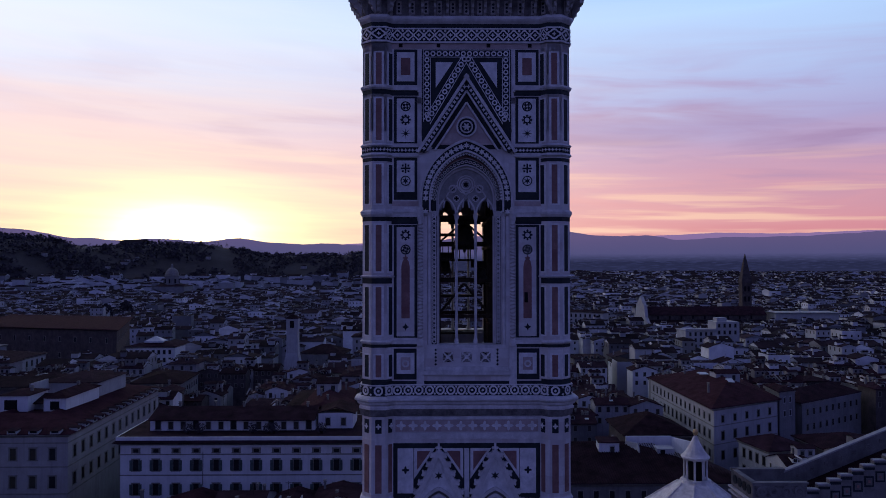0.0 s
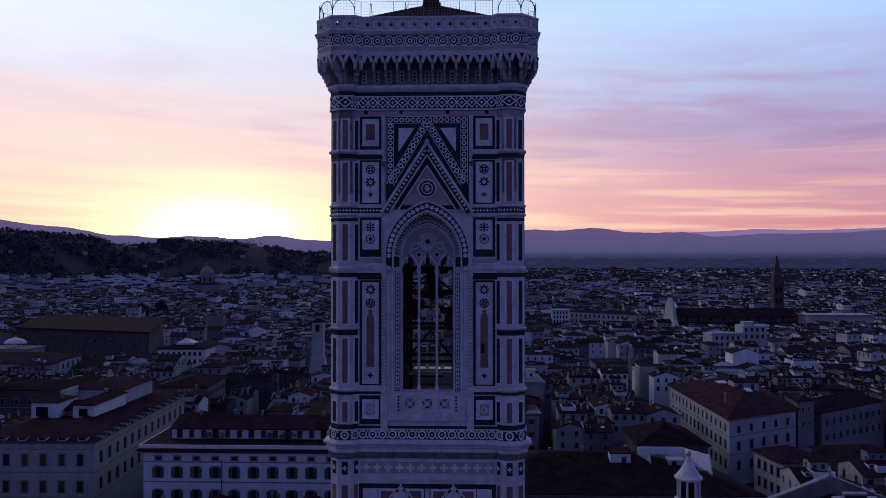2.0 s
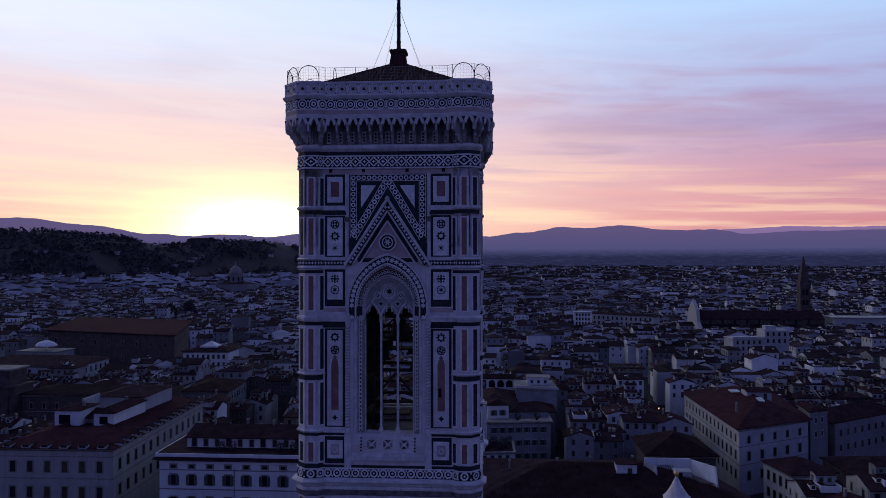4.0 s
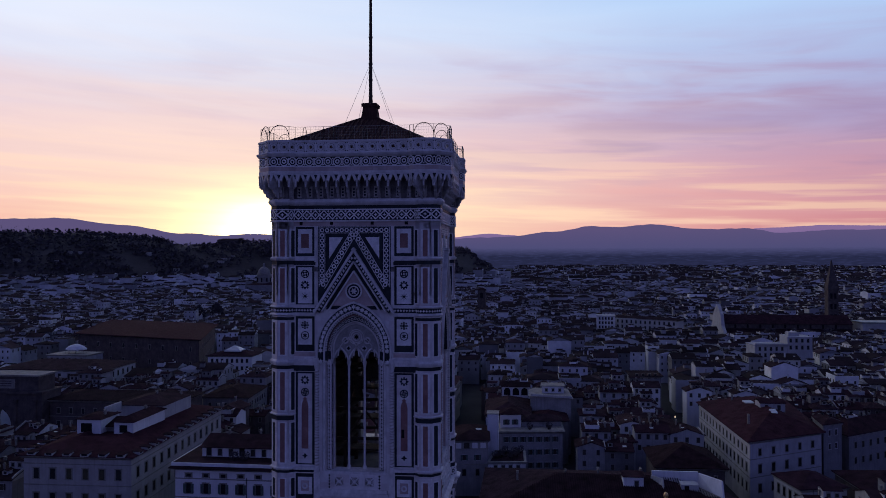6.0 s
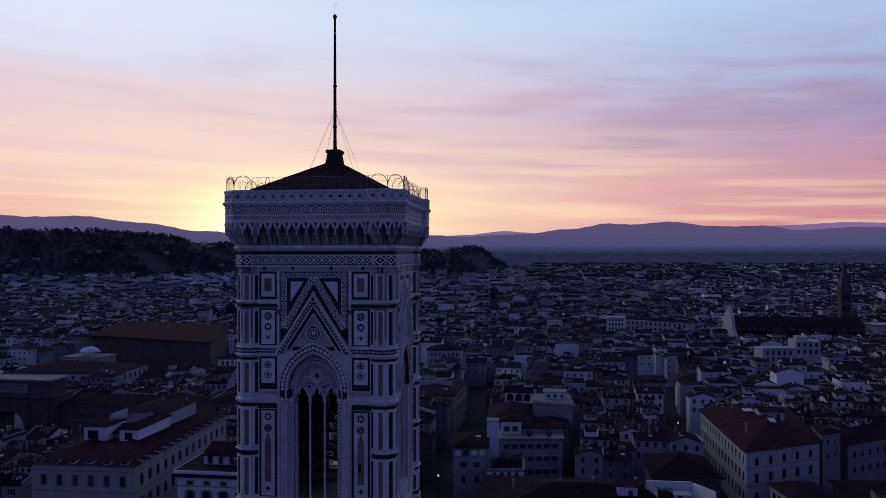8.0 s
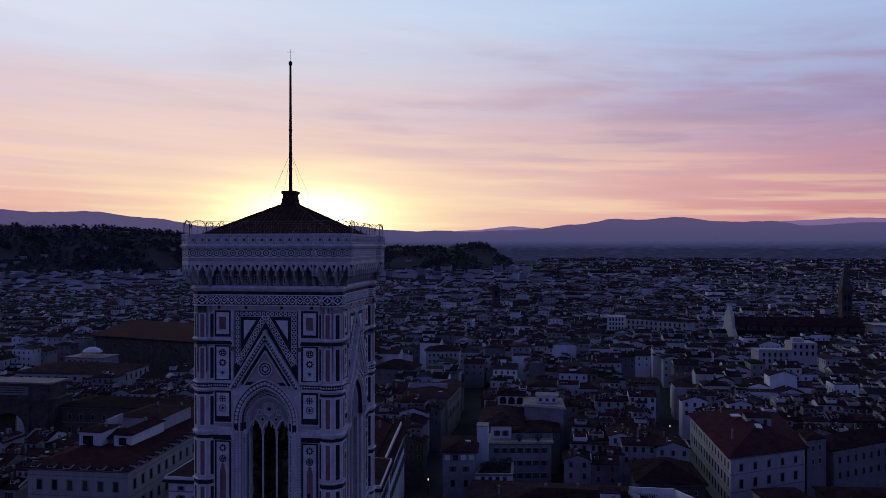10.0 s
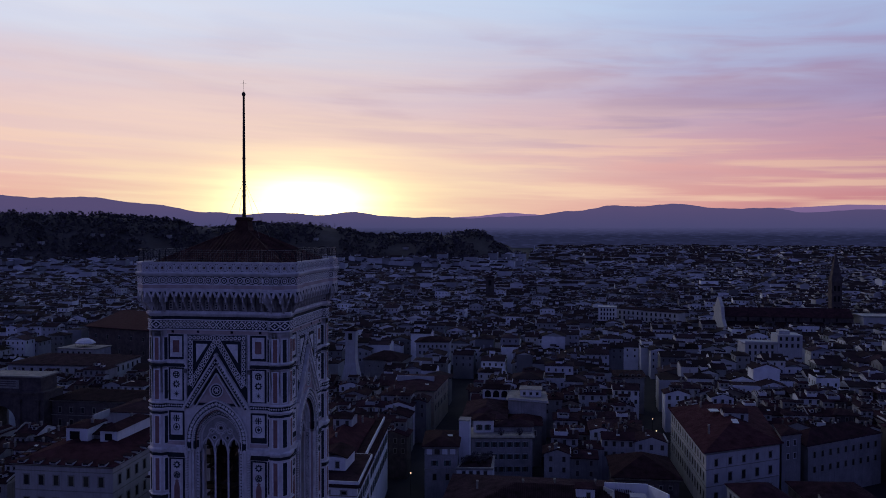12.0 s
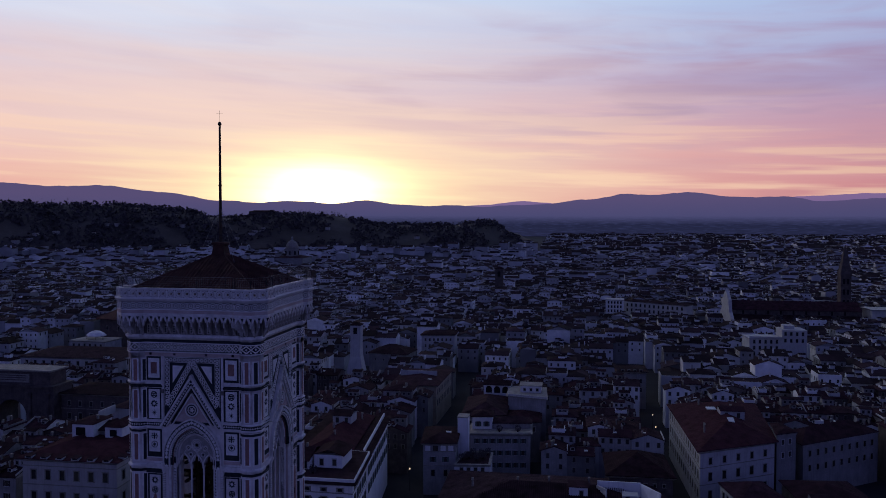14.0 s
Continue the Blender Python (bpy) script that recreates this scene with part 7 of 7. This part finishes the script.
# slim bell towers and a far dome
bt = thing("parish_bell_tower", "slim pale stone bell tower with a flared foot and open belfry", "tower", pose(-69, 372, 0))
part("shaft", B().rings([[(s * x, s * y, z) for x, y in ((-1, -1), (1, -1), (1, 1), (-1, 1))] for s, z in ((5.0, 0), (4.2, 12), (2.8, 20), (2.6, 31))]), WHITEWALL, bt)
part("belfry", B().box(-2.8, -2.8, 31, 2.8, 2.8, 36.5), WHITEWALL, bt)
part("belfry_opening", B().box(-1.0, -2.85, 32, 1.0, -2.7, 35.4), DARK_FILL, bt)
part("cap", B().rings([[(s * x, s * y, z) for x, y in ((-1, -1), (1, -1), (1, 1), (-1, 1))] for s, z in ((3.1, 36.5), (3.1, 36.9), (0.3, 38.4))]), TILE, bt)
bt2 = thing("brick_bell_tower", "square brown brick bell tower above the roofs", "tower", pose(-35, 868, 0))
part("shaft", B().box(-4.5, -4.5, 0, 4.5, 4.5, 36), BROWNSTONE, bt2)
part("belfry_opening", B().box(-1.6, -4.6, 27, 1.6, -4.4, 33), DARK_FILL, bt2)
part("cap", B().rings([[(s * x, s * y, z) for x, y in ((-1, -1), (1, -1), (1, 1), (-1, 1))] for s, z in ((5.0, 36), (5.0, 36.6), (0.3, 39))]), TILE, bt2)
TAKEN += [(-78, 363, -60, 381), (-42, 861, -28, 875)]
dome = thing("domed_church", "far church with a tall drum, dome and lantern", "church", pose(-436, 1270, 0))
part("body", B().box(-26, -20, 0, 26, 30, 26), PLASTER, dome)
part("body_roof", ridged([(-26, -20), (26, -20), (26, 30), (-26, 30)], 26, 6, 0.6), TILE, dome)
part("drum", B().tube(0, 0, [(11.5, 26), (11.5, 42), (12.3, 42.4), (12.3, 43)], 16), PLASTER, dome)
part("dome", B().tube(0, 0, [(11.4, 43), (10.8, 47), (8.8, 51.5), (5.5, 55), (2.0, 56.8)], 16), STONE, dome)
part("lantern", B().tube(0, 0, [(1.9, 56.6), (1.9, 60.5), (2.3, 60.7), (0.2, 63.5)], 10), PLASTER, dome)
for k in range(8):
    a = math.tau * k / 8
    part("drum_window", B().box(11.4 * math.cos(a) - 1.0, 11.4 * math.sin(a) - 1.0, 31, 11.4 * math.cos(a) + 1.0, 11.4 * math.sin(a) + 1.0, 38), DARK_FILL, dome)
fort = thing("hilltop_villa", "long low villa on the crest of the wooded hill", "villa", pose(-640, 1625, 98))
part("wall", B().box(-26, -8, 0, 30, 10, 13), BROWNSTONE, fort)
part("roof", ridged([(-26, -8), (30, -8), (30, 10), (-26, 10)], 13, 3, 0.6), TILE, fort)
part("tower", B().box(22, -4, 0, 30, 4, 17), BROWNSTONE, fort)

# eight-sided church: white roof and lantern
bap = thing("baptistery", "eight-sided church with a white marble pyramid roof and lantern", "church", pose(38, 111.5, 0))
K8 = math.pi / 8
part("wall", B().tube(0, 0, [(15.0, 0), (15.0, 21.5)], 8, K8), WHITE, bap)
for k in range(8):
    a0, a1 = K8 + math.tau * k / 8, K8 + math.tau * (k + 1) / 8
    q = []
    for a, r, z in ((a0, 15.6, 21.6), (a1, 15.6, 21.6), (a1, 2.5, 30.9), (a0, 2.5, 30.9)):
        q.append((r * math.cos(a), r * math.sin(a), z))
    part("roof_slope", B().rings([q, [(x, y, z + 0.3) for x, y, z in q]]), PALE, bap)
    part("roof_rib", B().rod((15.6 * math.cos(a0), 15.6 * math.sin(a0), 21.9), (2.5 * math.cos(a0), 2.5 * math.sin(a0), 31.2), 0.16, 6), PALE, bap)
lant = part("lantern_base", B().tube(0, 0, [(2.6, 30.6), (2.6, 31.0), (2.2, 31.2), (2.1, 31.6)], 16), PALE, bap)
part("lantern_core", B().tube(0, 0, [(1.15, 31.5), (1.15, 34.6)], 12), DARK_FILL, bap)
for k in range(8):
    a = K8 + math.tau * k / 8
    part("lantern_column", B().tube(1.55 * math.cos(a), 1.55 * math.sin(a), [(0.26, 31.5), (0.17, 31.7), (0.16, 34.3), (0.27, 34.6)], 8), PALE, bap)
part("lantern_cornice", B().tube(0, 0, [(1.75, 34.5), (2.05, 34.75), (2.05, 34.95), (1.9, 35.05)], 16), PALE, bap)
part("lantern_cone", B().tube(0, 0, [(1.9, 35.0), (1.35, 35.7), (0.75, 36.7), (0.2, 37.9)], 16), PALE, bap)
part("lantern_ball", B().tube(0, 0, [(0.06, 37.8), (0.3, 38.0), (0.4, 38.35), (0.3, 38.7), (0.06, 38.85)], 12), LAMPBALL, bap, smooth=True)

# cathedral corner: pierced parapet, stepped gable wall and sloping parapet, dark roof between
cath = thing("cathedral_corner", "white and green marble cathedral corner with stepped gable parapet", "cathedral", pose(0, 0, EYE * 0.34) @ Matrix.Scale(0.66, 4))
part("body", B().box(31.2, 64.7, -32.4, 48.0, 68.2, 33.5), CATH, cath)
part("pier", B().box(26.6, 64.0, -32.4, 31.2, 68.6, 43.2), CATH, cath)
for n_, x0, y0, x1, y1 in (("near", 26.6, 64.0, 31.2, 64.3), ("far", 26.6, 68.3, 31.2, 68.6), ("side", 26.6, 64.3, 26.9, 68.3)):
    part("parapet", B().box(x0, y0, 43.2, x1, y1, 44.5), CATH, cath)
    part("coping", B().box(x0 - 0.1, y0 - 0.1, 44.5, x1 + 0.1, y1 + 0.1, 44.66), CATH, cath)
part("parapet_ground", B().box(26.75, 63.97, 43.45, 31.1, 64.02, 44.35), SOOT_SHADE, cath)
for i in range(4):
    k = B()
    rr = [(27.35 + 1.05 * i + 0.42 * math.cos(math.tau * j / 12), 43.9 + 0.42 * math.sin(math.tau * j / 12)) for j in range(12)]
    r2 = [(27.35 + 1.05 * i + 0.26 * math.cos(math.tau * j / 12), 43.9 + 0.26 * math.sin(math.tau * j / 12)) for j in range(12)]
    for j in range(12):
        k.prism([r2[j], rr[j], rr[(j + 1) % 12], r2[(j + 1) % 12]], 63.9, 64.0)
    part("parapet_rose", k, CATH, cath)
    k2 = B()
    rs = [(64.65 + 1.0 * i + 0.4 * math.cos(math.tau * j / 12), 43.9 + 0.4 * math.sin(math.tau * j / 12)) for j in range(12)]
    k2.rings([[(26.52, y, z) for y, z in rs], [(26.6, y, z) for y, z in rs]])
    part("parapet_rose", k2, GREEN, cath)
for zz in (42.6, 43.0):
    part("pier_moulding", B().box(26.35, 63.75, zz, 31.3, 68.7, zz + 0.16), PALE, cath)
for i in range(6):
    part("pier_niche", B().box(26.9 + 0.72 * i, 63.95, 41.0, 27.3 + 0.72 * i, 64.02, 42.4), GREEN, cath)
SLOPE = 0.402
for i in range(18):
    x = 31.2 + 0.95 * i
    zt = 44.0 + 0.40 * (i if i < 12 else 23 - i)
    part("gable_step", B().box(x, 64.0, 30, x + 0.95, 64.6, zt), CATH, cath)
    part("step_coping", B().box(x - 0.06, 63.92, zt, x + 1.0, 64.45, zt + 0.12), STEPCAP, cath)
    part("step_dark_band", B().box(x, 63.97, zt - 0.34, x + 0.95, 64.02, zt - 0.12), GREEN, cath)
    if i > 1:
        part("panel_border", B().box(x + 0.06, 63.96, zt - 1.75, x + 0.86, 64.02, zt - 0.85), GREEN, cath)
        part("panel", B().box(x + 0.2, 63.93, zt - 1.6, x + 0.72, 64.0, zt - 1.0), CATH, cath)
        part("panel_rose", B().box(x + 0.36, 63.91, zt - 1.42, x + 0.56, 63.95, zt - 1.18), PINK, cath)
sl = B()
PEAK = 44.3 + 11.2 * SLOPE
q0 = [(31.2, 44.3), (42.4, PEAK), (48.0, PEAK - 5.6 * SLOPE)]
sl.rings([[(x, y, z) for y, z in ((68.3, z0_ - 12), (68.7, z0_ - 12), (68.7, z0_), (68.3, z0_))] for x, z0_ in q0])
part("sloping_parapet", sl, CATH, cath)
sc = B()
sc.rings([[(x, y, z) for y, z in ((68.2, z0_), (68.78, z0_), (68.78, z0_ + 0.14), (68.2, z0_ + 0.14))] for x, z0_ in q0])
part("sloping_coping", sc, STEPCAP, cath)
part("gable_finial", B().tube(42.4, 68.5, [(0.16, PEAK), (0.12, PEAK + 0.4), (0.2, PEAK + 0.5), (0.04, PEAK + 1.0)], 8), STEPCAP, cath)
part("gable_roof", B().rings([[(x, y, z0_ - 1.6 + dz) for y, dz in ((64.6, 0), (68.3, 0), (68.3, -0.3), (64.6, -0.3))] for x, z0_ in q0]), TILE, cath)
for i in range(8):
    x = 32.5 + 1.25 * i
    z = 44.3 + (x - 31.2) * SLOPE - 0.75
    rs = [(x + (0.26 if j % 2 else 0.14) * math.cos(math.tau * j / 8), z + (0.26 if j % 2 else 0.14) * math.sin(math.tau * j / 8)) for j in range(8)]
    part("parapet_rose", B().prism(rs, 68.24, 68.3), SOOT_SHADE, cath)

# ---- plots kept free for streets and large buildings ----
TAKEN += [(-120, -400, 140, 118), (-14, 100, -7, 430), (74.5, 190, 80, 361), (80.5, 290, 84.5, 470), (-79, 100, -71, 330),
          (-115, 160, -78, 238), (-72, 166, -14, 195), (-42, 193, -14, 240), (80, 222, 120, 285), (-200, 245, -150, 300), (-260, 395, -165, 520), (20, 90, 60, 130),
          (-80, 365, -60, 395)]

# near houses: a plot grid with uneven fronts
count = 0
yy = 132.0
near_spots = []
while yy < 350:
    depth = rnd.uniform(8.5, 13.5)
    xx = -0.74 * yy
    while xx < 0.62 * yy + 8:
        width = rnd.uniform(6, 12.5)
        near_spots.append((xx, yy + rnd.uniform(-1.5, 1.5), xx + width, yy + depth + rnd.uniform(-1.0, 1.0)))
        xx += width + (rnd.uniform(3, 5) if rnd.random() < 0.06 else 0.05)
    yy += depth + (rnd.uniform(4, 6) if rnd.random() < 0.35 else 0.6)
extra = []
for x0, y0, x1, y1 in near_spots:
    if not clear_of(x0, y0, x1, y1):
        continue
    z = rnd.uniform(13.2, 17.2) + (rnd.uniform(2, 4) if rnd.random() < 0.12 else 0)
    if count < 245:
        house(x0, y0, x1, y1, z, 2 if y0 < 190 else 1, rnd)
        count += 1
    else:
        extra.append((x0, y0, x1, y1, z))

# farther quarters, each turned a little
bw, br, bd = B(), B(), B()
for x0, y0, x1, y1, z in extra:
    block_house(bw, br, bd, x0, y0, x1, y1, z, rnd, 1, 0, 0, 0)


def quarters(y_from, y_to, cell, wmin, wmax, hmin, hmax, win, fill, builders, quarter=130):
    yq = y_from
    while yq < y_to:
        xq = -0.85 * yq - 30
        while xq < 0.75 * yq + 40:
            ang = 0.35 * noise.noise((xq * 0.004, yq * 0.004, 1.5)) * min(1.0, (yq - y_from + 60) / 300)
            ca, sa = math.cos(ang), math.sin(ang)
            y = 0.0
            while y < quarter - 8:
                dp = rnd.uniform(0.85, 1.25) * cell
                x = 0.0
                while x < quarter - 6:
                    wd = rnd.uniform(wmin, wmax)
                    px, py = xq + x * ca - y * sa, yq + x * sa + y * ca
                    az = math.degrees(math.atan2(px, py))
                    rise = hill_height(az, math.hypot(px, py))
                    wooded = rise > (34 if cell < 20 else 3)
                    if rnd.random() < fill and not wooded and clear_of(px - 2, py - 2, px + wd + 2, py + dp + 2) and y_from - 5 < py < y_to + 20:
                        block_house(*builders, x, y, x + wd, y + dp, max(0.0, rise) - min(5.0, max(0.0, rise)) + rnd.uniform(hmin, hmax) + (rnd.uniform(2, 7) if rnd.random() < 0.12 else 0), rnd, ca, sa, xq, yq, win)
                    x += wd + (rnd.uniform(4, 9) if rnd.random() < 0.12 else 0.0)
                y += dp + (rnd.uniform(5, 8) if rnd.random() < 0.4 else 0.5)
            xq += quarter + 4
        yq += quarter + 4


quarters(352, 900, 11.5, 7, 15, 13, 17.5, True, 0.97, (bw, br, bd))
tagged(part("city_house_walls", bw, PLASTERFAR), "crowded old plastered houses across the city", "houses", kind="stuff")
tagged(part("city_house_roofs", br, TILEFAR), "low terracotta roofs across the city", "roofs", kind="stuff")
tagged(part("city_roof_lights", sheets, SKYLIGHT), "small bright roof lights and metal sheets on the roofs", "roof lights", kind="stuff")
tagged(part("city_house_windows", bd, SHUTTER), "dark shuttered windows across the city", "windows", kind="stuff")
fw_, fr_, fd_ = B(), B(), B()
quarters(905, 1700, 15, 9, 26, 11, 17, False, 0.93, (fw_, fr_, fd_), 180)
quarters(1705, 4350, 34, 16, 60, 8, 18, False, 0.7, (fw_, fr_, fd_), 320)
tagged(part("outer_city_walls", fw_, PLASTEROUT), "distant blocks of the outer city, paled for haze", "houses", kind="stuff")
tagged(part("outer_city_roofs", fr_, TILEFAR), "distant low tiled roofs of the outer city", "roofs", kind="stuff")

# ---- woods on the hills ----
wr = random.Random(11)
woods = B()


def clump(b, x, y, z, w, h, n, r):
    """Uneven crown of leaf masses with gaps."""
    for _ in range(n):
        a, q = r.uniform(0, math.tau), r.random() ** 0.5
        zz = r.random()
        wide = math.sin(math.pi * min(1.0, 0.18 + zz * 0.8))
        c = Vector((x + math.cos(a) * w * q * wide, y + math.sin(a) * w * q * wide, z + h * zz))
        s = w * r.uniform(0.22, 0.5)
        u = Vector((r.uniform(-1, 1), r.uniform(-1, 1), r.uniform(-0.6, 0.6))).normalized() * s
        v = u.cross(Vector((r.uniform(-1, 1), r.uniform(-1, 1), r.uniform(-1, 1)))).normalized() * s * r.uniform(0.5, 1.0)
        b.face(c - u, c + v, c + u * 0.9, c - v * 0.8)


for _ in range(8200):
    az = wr.uniform(-50, -0.8)
    d = 1335 + 520 * wr.random() ** 1.3
    z = hill_height(az, d)
    if z < 28 + 8 * noise.noise((az * 0.8, d * 0.01, 4)) or noise.noise((az * 0.35, d * 0.01, 6)) < -0.28:
        continue
    a = radians(az)
    w = wr.uniform(4, 8)
    clump(woods, d * math.sin(a), d * math.cos(a), z - 1, w, w * wr.uniform(0.9, 1.5), 12, wr)
for _ in range(170):
    az = wr.choice((wr.uniform(-40, -27), wr.uniform(-19, -15), wr.uniform(-13, -2.4)))
    d = wr.uniform(1680, 1790)
    a = radians(az)
    clump(woods, d * math.sin(a), d * math.cos(a), hill_height(az, d) - 1, 1.9, wr.uniform(9, 15), 16, wr)
for _ in range(900):
    az = wr.uniform(6, 32)
    d = wr.uniform(1250, 2600)
    if noise.noise((az * 0.3, d * 0.003, 2)) < 0.08:
        continue
    a = radians(az)
    w = wr.uniform(5, 10)
    clump(woods, d * math.sin(a), d * math.cos(a), -1, w, w * 1.6, 10, wr)
tagged(part("woods", woods, LEAF), "dark woods and cypresses on the hills and plain", "woods", kind="stuff")
villas_w, villas_r, villas_d = B(), B(), B()
for _ in range(70):
    az, d = wr.uniform(-46, -1.5), wr.uniform(1350, 1600)
    a = radians(az)
    z = hill_height(az, d)
    if z < 26:
        continue
    x, y, w = d * math.sin(a), d * math.cos(a), wr.uniform(3, 7)
    villas_w.box(x - w, y - 4, z - 4, x + w, y + 4, z + 4.5)
    hip_roof(villas_r, x - w, y - 4, x + w, y + 4, z + 4.5, 2.0)
tagged(part("hillside_villas", villas_w, GREYWALL), "small pale villas scattered over the wooded slopes", "villas", kind="stuff")
tagged(part("hillside_villa_roofs", villas_r, TILEFAR), "tiled roofs of the villas on the slopes", "roofs", kind="stuff")


def garden_tree(x, y, h, w, label, z=0.0):
    t = thing("tree", label, "tree", pose(x, y, z), "garden trees")
    part("trunk", B().tube(0, 0, [(0.55, 0), (0.4, h * 0.3), (0.2, h * 0.8)], 7).rod((0, 0, h * 0.3), (w * 0.5, 0.3, h * 0.55), 0.18).rod((0, 0, h * 0.35), (-w * 0.4, -0.5, h * 0.6), 0.16), TIMBER, t)
    b = B()
    for _ in range(9):
        a = wr.uniform(0, math.tau)
        clump(b, math.cos(a) * w * 0.4, math.sin(a) * w * 0.4, h * wr.uniform(0.2, 0.55), w * wr.uniform(0.4, 0.7), h * 0.42, 60, wr)
    part("crown", b, LEAF, t)


for x, y, h, w in ((-318, 742, 27, 8), (-303, 748, 30, 8), (-296, 738, 25, 7), (-330, 752, 22, 8)):
    garden_tree(x, y, h, w, "dark evergreen tree rising above the roofs")
for x, y, h, w in ((14, 530, 20, 7), (-120, 610, 19, 7), (205, 612, 21, 8), (222, 616, 19, 8), (250, 610, 20, 7), (300, 612, 20, 9)):
    garden_tree(x, y, h, w, "dark garden tree between the houses")
for x, y, z_ in ((330, 1250, 14), (420, 1380, 16)):
    fl = thing("floodlight", "bright white floodlight far across the city", "floodlight", pose(x, y, 0))
    part("mast", B().tube(0, 0, [(0.3, 0), (0.2, z_)], 6), IRON, fl)
    part("lamp_head", B().tube(0, 0, [(0.6, z_), (0.9, z_ + 0.5), (0.6, z_ + 1.2)], 8), LAMPWHITE, fl)
